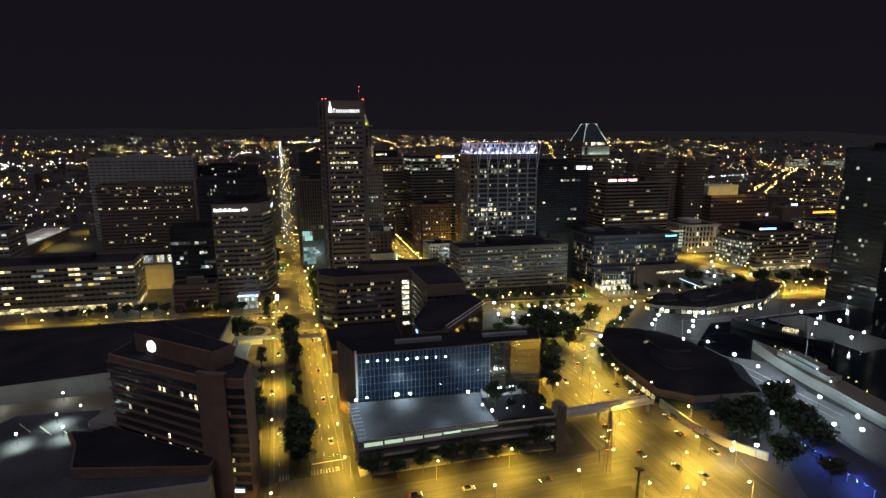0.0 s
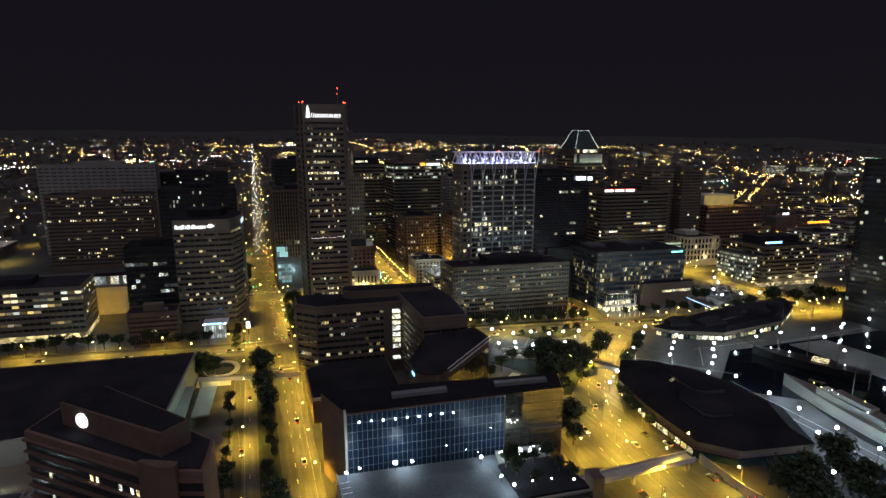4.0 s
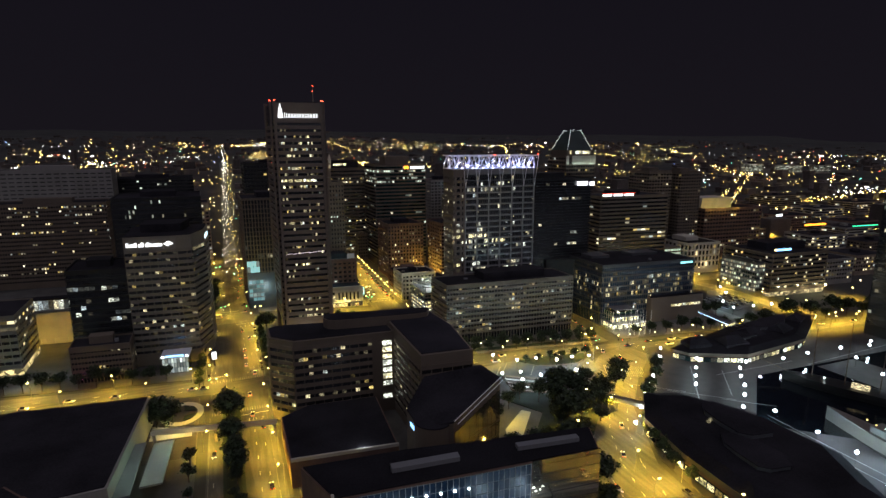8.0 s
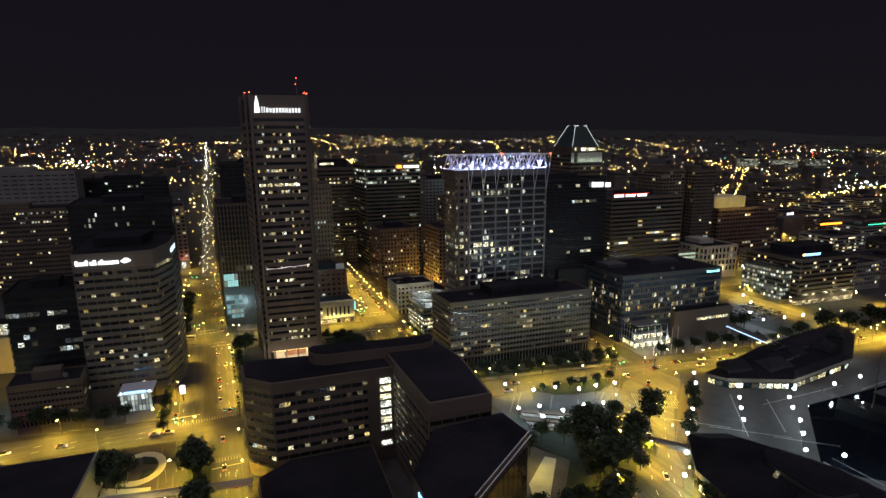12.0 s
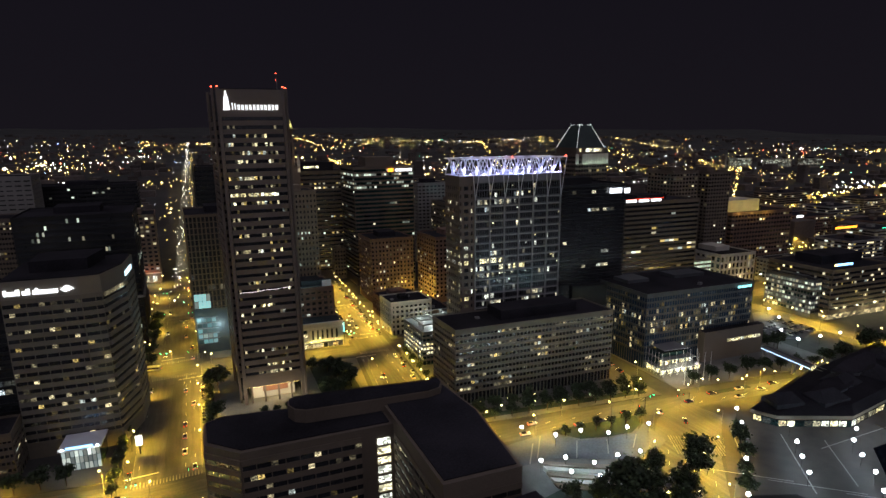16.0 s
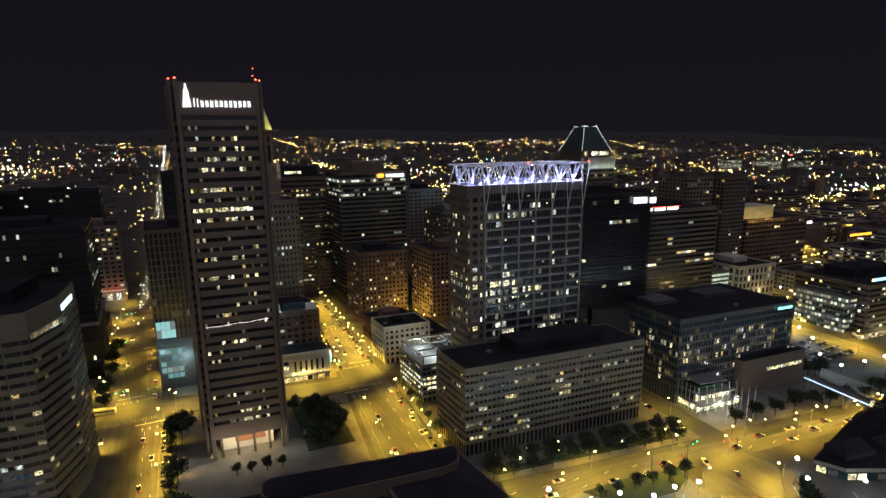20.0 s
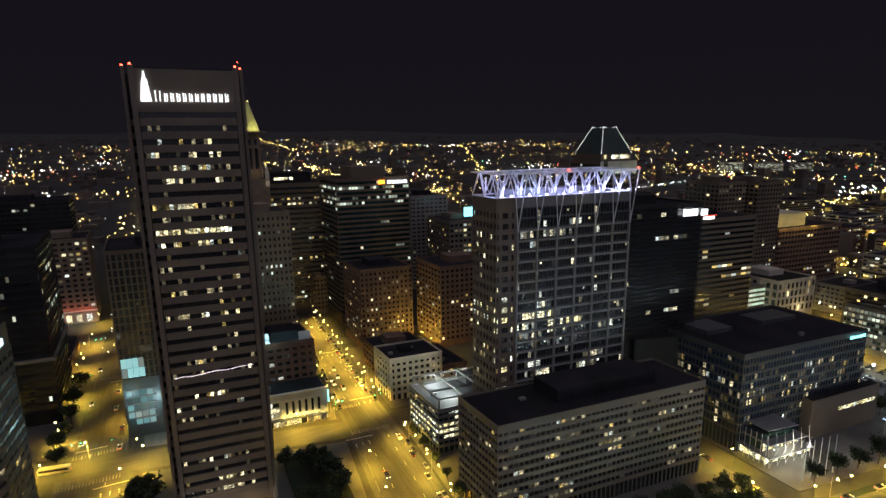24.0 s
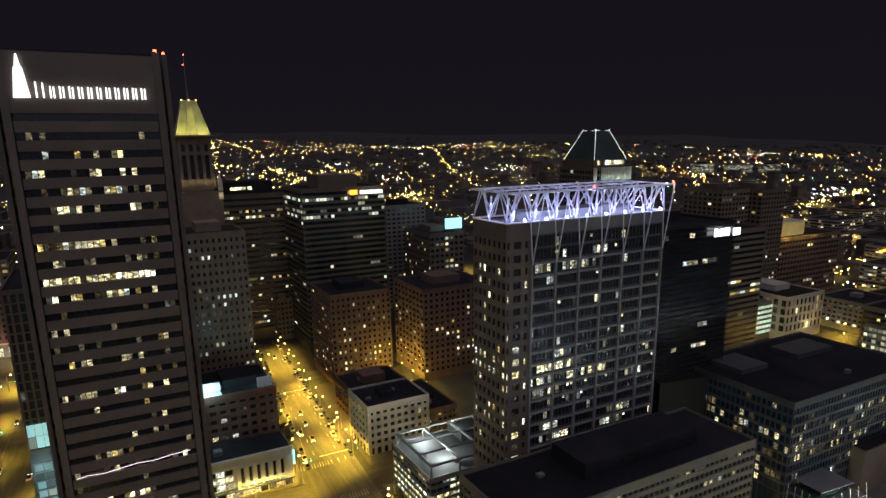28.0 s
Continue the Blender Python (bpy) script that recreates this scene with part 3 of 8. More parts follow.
# ---- buildings ----
def building(name, label, o, w, d, h, floors, wall, glass=GLASSDARK, bays=(12, 6), side="W", z0=5.0, spandrel=0.45, pier=0.5,
             lit=0.22, litmat=WIN, cap=150, seed=1, roof=ROOFTAR, pent=None, group="", rows=None, U_=None, V_=None, base=None, parapet=1.1, proud=0.35, zb=0.0):
    """A block with glazing set back between floor bands and piers, and single lit panes."""
    uu, vv = U_ or U, V_ or V
    rng = rand(seed)
    lit *= 1.25 if o[0] > 260 else 0.8
    far = o[1] > 120 or o[0] > 260 or o[0] < -200
    t = thing(name, (o[0], o[1], zb), label, "building", group)
    q = lambda a, b, da, db: quad((0, 0, 0), a, b, da, db, uu, vv)
    ins = proud + 0.1
    part("glazing", prism(q(ins, ins, w - 2 * ins, d - 2 * ins), -1, h - 0.4), glass, t, "dark reflective glazing")
    fh = (h - z0) / floors
    sh = fh * spandrel
    nS_, nW_ = bays
    me = mesh_of(prism(q(0, 0, w, d), 0, sh), "floor_band", wall)
    if far:
        zs = [base[1] if base else -1.0] + [z for i in range(floors) for z in (z0 + i * fh, z0 + (i + 1) * fh - sh)] + [h]
        holes_z = range(1, len(zs) - 1, 2)
        for e_, n_, L_, nb_, at_ in ((uu, -vv, w, nS_, Vector((0, 0, 0))), (-vv, -uu, d, nW_, vv * d), (vv, uu, d, nW_, uu * w)):
            pr = max(pier, 0.15)
            if pier > 0.25:
                xs = [0.0] + [x for i in range(nb_) for x in (i * L_ / nb_ + pr / 2, (i + 1) * L_ / nb_ - pr / 2)] + [L_]
                hx = range(1, len(xs) - 1, 2)
            else:
                xs, hx = [0.0, 0.4, L_ - 0.4, L_], (1,)
            me = grid_wall(e_, n_, L_, xs, zs, {(i, j) for i in hx for j in holes_z}, ins - 0.05, at_)
            me.materials.append(wall)
            part("wall", me, None, t)
    for i in range(floors + 1) if not far else ():
        zz = z0 + i * fh - sh
        if i == floors:
            part("floor_band", prism(q(0, 0, w, d), h - sh * 1.3, h), wall, t)
        else:
            place("floor_band", me, t, (0, 0, zz))
    # ground floor columns and piers
    pa = mesh_of(prism(q(0, 0.04, pier, proud), -0.5, h - 0.5), "pier", wall)
    pb = mesh_of(prism(q(0.04, 0, proud, pier), -0.5, h - 0.5), "pier", wall)
    nS, nW = bays
    bw, bd = w / nS, d / nW
    for i in () if far else range(nS + 1) if pier > 0.25 else (0, nS):
        place("pier", pa, t, uu * min(max(i * bw - pier / 2, 0.05), w - pier - 0.05))
    for i in () if far else range(nW + 1) if pier > 0.25 else (0, nW):
        off = vv * min(max(i * bd - pier / 2, 0.05), d - pier - 0.05)
        place("pier", pb, t, off if side == "W" else off + uu * (w - proud - 0.08))
    # parapet and roof
    if parapet:
        bm = bmesh.new()
        for p_ in (q(0.02, 0.02, w - 0.04, 0.4), q(0.02, d - 0.42, w - 0.04, 0.4), q(0.02, 0.44, 0.4, d - 0.88), q(w - 0.42, 0.44, 0.4, d - 0.88)):
            add_prism(bm, p_, h - 0.2, h + parapet)
        part("parapet", bm, wall, t)
    part("roof", prism(q(0.44, 0.44, w - 0.88, d - 0.88), h - 0.2, h + 0.12), roof, t, "dark tar roof")
    for (a, b, da, db, ph) in pent or [(w * 0.3, d * 0.35, w * 0.4, d * 0.4, 4.5)]:
        part("penthouse", prism(q(a, b, da, db), h, h + ph), roof if rng.random() < 0.5 else wall, t, "flat-roofed plant room")
    for i in range(0 if far else 2):
        a, b = rng.uniform(0.1, 0.8) * w, rng.uniform(0.1, 0.8) * d
        part("roof_unit", prism(q(a, b, 2.2, 1.6), h, h + rng.uniform(1.0, 2.0)), GREYMETAL, t, "grey metal air unit")
    # lit panes
    pw_s, pw_w = bw - pier - 0.12, bd - pier - 0.12
    ph = fh - sh - 0.15
    mS = mesh_of(prism(q(0, proud, pw_s, 0.12), 0, ph), "window_pane", litmat)
    mB = mesh_of(prism(q(0, proud, pw_s, 0.12), 0, ph), "window_pane", WINBRIGHT)
    mW = mesh_of(prism(q(0 if side == "W" else -0.12, 0, 0.12, pw_w), 0, ph), "window_pane", litmat)
    spots = []
    for i in range(floors):
        f = lit * rng.choice([0.25, 0.6, 1.0, 1.0, 1.5, 2.2])
        if rows and i in rows:
            f = rows[i]
        run = 0
        for j in range(nS):
            if run > 0 or rng.random() < f * 0.6:
                spots.append((i, "S", j, f))
                run = run - 1 if run > 0 else rng.choice([0, 0, 1, 2])
        for j in range(nW):
            if rng.random() < f * 0.8:
                spots.append((i, "W", j, f))
    cap = int(cap * 0.7) if o[1] > 120 else cap
    if len(spots) > cap:
        spots = rng.sample(spots, cap)
    if far and spots:
        bm = bmesh.new()
        for i, face, j, f in spots:
            zz = z0 + i * fh + 0.08
            if face == "S":
                add_prism(bm, q(j * bw + pier / 2 + 0.06, proud, pw_s, 0.12), zz, zz + ph)
            else:
                add_prism(bm, q(proud if side == "W" else w - proud - 0.12, j * bd + pier / 2 + 0.06, 0.12, pw_w), zz, zz + ph)
        tagged(part("lit_panes", bm, WINFARCOOL if litmat is WINCOOL else WINFAR, t), kind="stuff")
        spots = []
    for i, face, j, f in spots:
        zz = z0 + i * fh + 0.08
        if face == "S":
            place("window_pane", mB if f > 0.7 and rng.random() < 0.6 else mS, t, uu * (j * bw + pier / 2 + 0.06) + UP * zz)
        else:
            place("window_pane", mW, t, (uu * (proud if side == "W" else w - proud)) + vv * (j * bd + pier / 2 + 0.06) + UP * zz)
    if base:
        m, hb = base
        bm = prism(q(0.25, 0.25, w - 0.5, d - 0.5), 0, hb)
        part("shopfront", bm, m, t, "lit ground floor glazing")
    return t


def beacon(parent, at_, h=1.2):
    p = part("beacon_post", rod((0, 0, 0), (0, 0, h), 0.06), BLACKMETAL, parent)
    p.location = at_
    b = part("beacon_lamp", ball((0, 0, h + 0.3), 0.42), REDLAMP, parent, "glowing red aircraft beacon")
    b.location = at_


# the tall brown tower with a lit company sign
def tall_tower():
    o, w, d, h = (-33.8, 4.0), 34.5, 40.0, 160.0
    t = thing("office_tower", (*o, 0), "tall brown granite office tower with ribbon windows and white rooftop sign", "tower")
    q = lambda a, b, da, db: quad((0, 0, 0), a, b, da, db)
    floors, z0 = 33, 13.8
    top = h - 12.6
    fh = (top - z0) / floors
    part("glazing", prism(q(2.6, 0.9, w - 5.2, d - 1.8), 9.6, h - 2), GLASSDARK, t, "dark glass ribbon windows")
    me = mesh_of(prism(q(3.6, 0.25, w - 7.2, d - 0.5), 0, fh * 0.57), "spandrel", GRANITE)
    for i in range(floors):
        place("spandrel", me, t, UP * (z0 + i * fh))
    part("crown", prism(q(3.3, 0.2, w - 6.6, d - 0.4), top, h), GRANITE, t, "blank brown granite crown band")
    part("roof", prism(q(3.5, 0.4, w - 7, d - 0.8), h, h + 0.4), ROOFTAR, t)
    part("lower_band", prism(q(3.3, 0.2, w - 6.6, d - 0.4), 9.5, z0 + 0.5), GRANITE, t)
    # corner fins with a dark slot between them
    fin = mesh_of(prism(q(0, 0, 1.5, 2.2), 0, h + 1.0), "corner_fin", GRANITE)
    fin2 = mesh_of(prism(q(0, 0, 1.0, 3.2), 0, h + 1.0), "corner_fin", GRANITE)
    for a, b, m in ((1.9, 0, fin), (w - 3.4, 0, fin), (0, 3.4, fin2), (w - 1.0, 3.4, fin2), (1.9, d - 2.2, fin), (w - 3.4, d - 2.2, fin), (0, d - 7, fin2), (w - 1.0, d - 7, fin2)):
        place("corner_fin", m, t, U * a + V * b)
    part("side_wall", prism(q(0.9, 6.5, 1.4, d - 11), 0, h - 1), GLASSDARK, t)
    part("side_wall", prism(q(w - 2.3, 6.5, 1.4, d - 11), 0, h - 1), GLASSDARK, t)
    sb = mesh_of(prism(q(0.35, 5, w - 0.7, d - 10), 0, fh * 0.5), "side_band", GRANITE)
    for i in range(floors):
        place("side_band", sb, t, UP * (z0 + i * fh))
    # lobby
    part("lobby_core", prism(q(6, 7, w - 12, d - 14), 0, 9.6), LIMESTONE, t, "warm lit lobby wall")
    part("lobby_ceiling", prism(q(4, 1.2, w - 8, 5.2), 9.0, 9.5), SIGNYELLOW, t, "glowing lobby soffit")
    part("lobby_art", prism(q(12, 6.6, 13, 0.3), 3.5, 9.0), node_mat("red_mural", (0.20, 0.085, 0.045), 0.6), t, "reddish mural on the lobby wall")
    for a in (5.5, 12.0, 19.0, 25.5):
        part("entrance_column", prism(q(a, 1.0, 0.9, 0.9), 0, 9.5), GRANITE, t)
    for a in (7.5, 13.5, 20.5, 27):
        li = bpy.data.lights.new("lobby_light", "POINT")
        li.energy, li.color, li.shadow_soft_size = 1100, (1.0, 0.95, 0.8), 0.3
        lo = new("lobby_light", li)
        lo.parent, lo.location = t, U * a + V * 3.2 + UP * 7.6
    # panes
    rng = rand(11)
    nb = 22
    bw = (w - 8.4) / nb
    dark = mesh_of(prism(q(0, 0.78, bw - 0.14, 0.14), 0, fh * 0.40), "window_pane", WIN)
    brt = mesh_of(prism(q(0, 0.78, bw - 0.14, 0.14), 0, fh * 0.40), "window_pane", WINBRIGHT)
    # storeys counted from the top: how many bays glow, and the long runs
    few = (0, 0.25, 0.15, 0.3, 0.5, 0.3, 0.2, 0.3, 0.5, 0.5, 0.5, 0.25, 0.3, 0.45, 0.25, 0.2, 0.3, 0.15, 0.25, 0.12, 0.2, 0.4, 0.25, 0.2, 0.3, 0.3, 0.1, 0.0, 0.05, 0.3, 0.2, 0.3, 0.25)
    runs = {7: (1, 8), 9: (1, 18), 10: (8, 13), 4: (6, 9), 23: (8, 13), 31: (9, 16), 32: (8, 15), 16: (2, 5), 5: (3, 6)}
    n = 0
    for r in range(floors):
        i = floors - 1 - r
        r0, r1 = runs.get(r, (99, 99))
        for j in range(nb):
            on = r0 <= j <= r1
            if (on or rng.random() < few[r] * 0.85) and n < 298:
                place("window_pane", brt if rng.random() < (0.7 if on and r in (9, 7) else 0.12) else dark, t, U * (4.2 + j * bw) + UP * (z0 + i * fh + fh * 0.585))
                n += 1
    # a reflection in the glass, drawn as a glowing wavy run along one floor
    pts = [(4.4, 0.55), (7, 0.9), (10, 0.55), (14, 1.0), (17.5, 1.5), (21, 1.1), (25, 1.75), (29.5, 1.9)]
    bm = bmesh.new()
    for (a, za), (b, zb) in zip(pts, pts[1:]):
        add_rod(bm, U * a + V * 0.6 + UP * (z0 + 11 * fh + fh * 0.5 + za * 0.8), U * b + V * 0.6 + UP * (z0 + 11 * fh + fh * 0.5 + zb * 0.8), 0.08)
    part("light_strip", bm, glow_mat("pink_white_reflection", (1.0, 0.82, 0.92), 1.5), t, "thin wavy pinkish reflection drawn as a glowing strip")
    # sign
    zt = h - 9.5
    bm = bmesh.new()
    for (za, zb, wa, wb) in ((0, 6.2, 3.0, 1.5), (6.2, 8.8, 1.1, 0.25)):
        lo = [U * (5.9 - wa / 2 + x) + V * y + UP * (zt + za) for x, y in ((0, -0.25), (wa, -0.25), (wa, 0.15), (0, 0.15))]
        hi = [U * (5.9 - wb / 2 + x) + V * y + UP * (zt + zb) for x, y in ((0, -0.25), (wb, -0.25), (wb, 0.15), (0, 0.15))]
        vl, vh = [bm.verts.new(p) for p in lo], [bm.verts.new(p) for p in hi]
        bm.faces.new(vh)
        bm.faces.new(vl[::-1])
        for k in range(4):
            bm.faces.new((vl[k], vl[(k + 1) % 4], vh[(k + 1) % 4], vh[k]))
    part("sign_emblem", bm, SIGNWHITE, t, "glowing white tapering emblem")
    # the company name as plain glowing bars
    x = 8.3
    st = 0.34
    for k in range(12):
        hh, wk = (3.3, 2.2) if k == 0 else (2.45, 1.2)
        bm = bmesh.new()
        bar = lambda a_, za, da, dz: add_prism(bm, q(x + a_, -0.25, da, 0.35), zt + za, zt + za + dz)
        bar(0.1, 0, st * 0.72, hh)
        bar(wk * 0.6, 0, st * 0.72, hh * 0.94)
        x += wk + (0.3 if k == 0 else 0.52)
        part("sign_glyph", bm, SIGNWHITE, t, "pair of glowing white sign bars")
    for a, b in ((2.6, 1.0), (0.5, 5.0), (w - 2.6, 1.0), (w - 0.5, 5.0)):
        beacon(t, U * a + V * b + UP * (h + 0.6), 0.4)
    return t


tall_tower()


def truss_tower():
    """Steel-framed glass tower with a stone west corner, crowned by a violet-lit open truss."""
    o, w, d, h = (82.6, -19.2), 61.7, 16.5, 115.5
    t = thing("office_tower", (*o, 0), "grey steel and glass tower crowned by a violet-lit truss", "tower")
    q = lambda a, b, da, db: quad((0, 0, 0), a, b, da, db)
    P = lambda a, b, z: U * a + V * b + UP * z
    floors, fh = 19, 4.1
    z0 = h - 4.2 - floors * fh
    cs = 8.9
    part("glazing", prism(q(0.55, 0.55, w - 1.1, d - 1.1), 0, h - 1), GLASSDARK, t, "dark reflective glazing")
    part("roof", prism(q(0.3, 0.3, w - 0.6, d - 0.6), h - 1, h), ROOFGRAVEL, t, "pale gravel roof washed by violet light")
    part("penthouse", prism(q(10, 4.5, w - 20, d - 9), h, h + 3.2), GREYMETAL, t, "long low plant room")
    # stone corner with separate windows
    zs = [0.0] + [z for i in range(floors) for z in (z0 + i * fh + 1.35, z0 + i * fh + 3.55)] + [h + 0.9]
    hz = range(1, len(zs) - 1, 2)
    xs = [0, 0.5, 1.1, 2.6, 5.2, 6.6, 7.6, cs]
    me = grid_wall(U, -V, cs, xs, zs, {(i, j) for i in (1, 3, 5) for j in hz}, 0.5)
    me.materials.append(GRANITE)
    part("stone_wall", me, None, t, "brown stone wall with separate windows")
    nw = 7
    xw = [0.0] + [x for i in range(nw) for x in (i * d / nw + 0.5, (i + 1) * d / nw - 0.5)] + [d]
    for e_, n_, at_ in ((-V, -U, V * d), (V, U, U * w)):
        me = grid_wall(e_, n_, d, xw, zs, {(i, j) for i in range(1, len(xw) - 1, 2) for j in hz}, 0.5, at_)
        me.materials.append(GRANITE)
        part("stone_wall", me, None, t)
    # steel grid: floor beams, columns and thin mullions
    beam = mesh_of(prism(q(cs, -0.25, w - cs, 0.7), 0, 0.7), "floor_beam", FRAMESTEEL)
    sill = mesh_of(prism(q(cs, 0.30, w - cs, 0.2), 0.62, 1.35), "spandrel", DARKSTEEL)
    for i in range(floors + 1):
        if i < floors - 1:
            place("floor_beam", beam, t, UP * (z0 + i * fh))
        place("spandrel", sill, t, UP * (z0 + i * fh))
    part("cornice", prism(q(cs, 0.0, w - cs, 0.5), h - 3.1, h + 0.9), GREYMETAL, t)
    bay = (w - cs) / 6
    zv = z0 + (floors - 2) * fh + 0.3
    col = mesh_of(prism(q(-0.35, -0.45, 0.7, 0.85), 0, zv), "frame_column", FRAMESTEEL)
    mull = mesh_of(prism(q(-0.06, 0.28, 0.12, 0.25), z0, h - 3.0), "mullion", DARKSTEEL)
    for i in range(7):
        place("frame_column", col, t, U * min(w - 0.4, cs + i * bay))
        for k in range(1, 6) if i < 6 else ():
            place("mullion", mull, t, U * (cs + i * bay + k * bay / 6))
    # lit rooms, storeys counted from the top
    rng = rand(5)
    runs = {2: [(2, 4), (8, 15)], 3: [(3, 5)], 9: [(6, 9)], 10: [(2, 13)], 11: [(0, 3), (5, 6), (10, 20)], 12: [(1, 5), (26, 31)], 15: [(3, 8), (22, 28)], 16: [(5, 10), (20, 26)], 17: [(8, 12)]}
    pane = [mesh_of(prism(q(0.12, 0.36, bay / 6 - 0.24, 0.14), 1.4, 3.9), "window_pane", m) for m in (WINCOOL, WINBRIGHT)]
    spec = [mesh_of(prism(q(0.3, 0.36, 0.75, 0.14), 2.9, 3.7), "window_pane", m) for m in (WINBRIGHT,)]
    n = 0
    for r in range(floors + 1):
        i = floors - 1 - r
        zz = z0 + i * fh
        for j in range(36):
            on = any(a <= j <= b for a, b in runs.get(r, ()))
            if n < 205 and (on and rng.random() < 0.85 or rng.random() < 0.09):
                place("window_pane", pane[1] if on and r in (10, 11) and rng.random() < 0.6 else spec[0] if not on and rng.random() < 0.4 else pane[0], t, U * (cs + j * bay / 6) + UP * zz)
                n += 1
    lo_ = {9: 1.0, 10: 0.9, 11: 0.6, 14: 0.55, 4: 0.35, 6: 0.2, 13: 0.3, 16: 0.25, 2: 0.2}
    west = [mesh_of(prism(q(0.42, 0.55, 0.14, d / nw - 1.1), 1.4, 3.5), "window_pane", m) for m in (WIN, WINBRIGHT)]
    front = [(0.55, 0.5), (2.65, 2.5), (6.65, 0.9)]
    for r in range(1, floors):
        zz = z0 + (floors - 1 - r) * fh
        for j in range(nw):
            if rng.random() < lo_.get(r, 0.06):
                place("window_pane", west[1] if rng.random() < 0.55 else west[0], t, V * (j * d / nw) + UP * zz)
        for a, wd in front:
            if rng.random() < lo_.get(r, 0.12):
                part("window_pane", prism(q(a, 0.4, wd, 0.14), zz + 1.4, zz + 3.5), WINBRIGHT if rng.random() < 0.6 else WIN, t)
    # the truss: a deep space frame whose outer chord leans over the street
    zb, zt, over = h + 0.9, h + 9.7, 1.9
    rib = lambda a, b, r=0.2, lab="": part("truss_brace", rod(a, b, r, 5), STEELWHITE, t, lab)
    half = d / 2
    for b_, s_ in ((0, -1), (d, 1)):
        out = b_ + s_ * over
        inn = b_ - s_ * 4.2
        part("truss_chord", rod(P(0.6, out, zt), P(w + over, out, zt), 0.3, 6), STEELWHITE, t, "white steel chord lit violet")
        part("truss_chord", rod(P(0, inn, zt - 0.4), P(w, inn, zt - 0.4), 0.24, 6), STEELWHITE, t)
        part("truss_chord", rod(P(0, b_, zb), P(w, b_, zb), 0.26, 6), STEELWHITE, t)
        for i in range(8):
            a0, a1 = i * w / 8, (i + 1) * w / 8
            am = (a0 + a1) / 2
            rib(P(a0, b_, zb), P(am, out, zt))
            rib(P(a1, b_, zb), P(am, out, zt))
            rib(P(am, b_ - s_ * 2.2, zb + 0.4), P(am - 2.6, inn, zt - 0.4), 0.3)
            rib(P(am, b_ - s_ * 2.2, zb + 0.4), P(am + 2.6, inn, zt - 0.4), 0.3)
            rib(P(am, out, zt), P(a0 + 0.4, inn, zt - 0.4), 0.16)
            rib(P(am, out, zt), P(a1 - 0.4, inn, zt - 0.4), 0.16)
            if s_ < 0:
                rib(P(am - 1.6, 1.0, zb + 0.3), P(am + 2.0, 3.6, zt - 1.2), 0.34)
                lamp_at = P(a1 - 0.8, 0.9, zb + 0.4)
                part("floodlight", ball(lamp_at, 0.5), VIOLETLAMP, t, "bright violet-white floodlight")
                li = bpy.data.lights.new("truss_flood", "POINT")
                li.energy, li.color, li.shadow_soft_size = 3000, (0.42, 0.49, 1.0), 0.4
                lo = new("truss_flood", li)
                lo.parent, lo.location = t, P(am, 1.6, zb + 2.6)
    for a_, s_, ov_ in ((0, -1, -0.6), (w, 1, 1.2)):
        part("truss_chord", rod(P(a_ + s_ * ov_, -over, zt), P(a_ + s_ * ov_, d + over, zt), 0.28, 6), STEELWHITE, t)
        part("truss_chord", rod(P(a_, 0, zb), P(a_, d, zb), 0.26, 6), STEELWHITE, t)
        for i in range(2):
            b0, b1 = i * half, (i + 1) * half
            rib(P(a_, b0, zb), P(a_ + s_ * ov_, (b0 + b1) / 2, zt))
            rib(P(a_, b1, zb), P(a_ + s_ * ov_, (b0 + b1) / 2, zt))
            rib(P(a_ - s_ * 3, (b0 + b1) / 2, zb), P(a_ - s_ * 1.5, b0 + 1, zt - 1.5), 0.34)
        li = bpy.data.lights.new("truss_flood", "POINT")
        li.energy, li.color, li.shadow_soft_size = 2400, (0.42, 0.49, 1.0), 0.4
        lo = new("truss_flood", li)
        lo.parent, lo.location = t, P(a_ - s_ * 1.8, half, zb + 2.4)
    # pairs of struts that carry the chord from the steel columns
    for i in range(7):
        a = min(w - 0.4, cs + i * bay)
        for s_ in (-1, 1):
            part("splayed_strut", rod(P(a, -0.5, zv), P(min(w + 1.6, a + s_ * 2.7), -over, zt - 0.2), 0.2, 5), STEELWHITE, t)
    beacon(t, P(w * 0.48, -over, zt), 0.4)
    beacon(t, P(w + 1, -over, zt), 0.4)


truss_tower()

building("office_building", "ten-storey pale precast office block with punched windows on the harbour street", (67, -45), 94.0, 26.5, 40.5, 10, PALECONC, GLASSDARK, (44, 13), "W", z0=7.5, spandrel=0.46, pier=0.32,
         lit=0.14, cap=240, seed=7, roof=ROOFTAR, parapet=1.0, pent=[(30, 8, 46, 14, 5.5)], rows={9: 0.35, 7: 0.3, 5: 0.22, 2: 0.2})
building("parking_office", "low glass-and-steel office with a lit rooftop parking deck", (71, 9), 37, 29, 21, 6, GREYMETAL, GLASSGREEN, (14, 10), "W", z0=4, spandrel=0.42, pier=0.3, lit=2.2, litmat=WINBRIGHT, cap=130, seed=9, roof=PARKDECK, pent=[(24, 18, 11, 9, 3.5)], parapet=0.6)
pg = thing("roof_pergola", (71, 9, 0), "open steel pergola frame over a white-lit roof deck", "pergola")
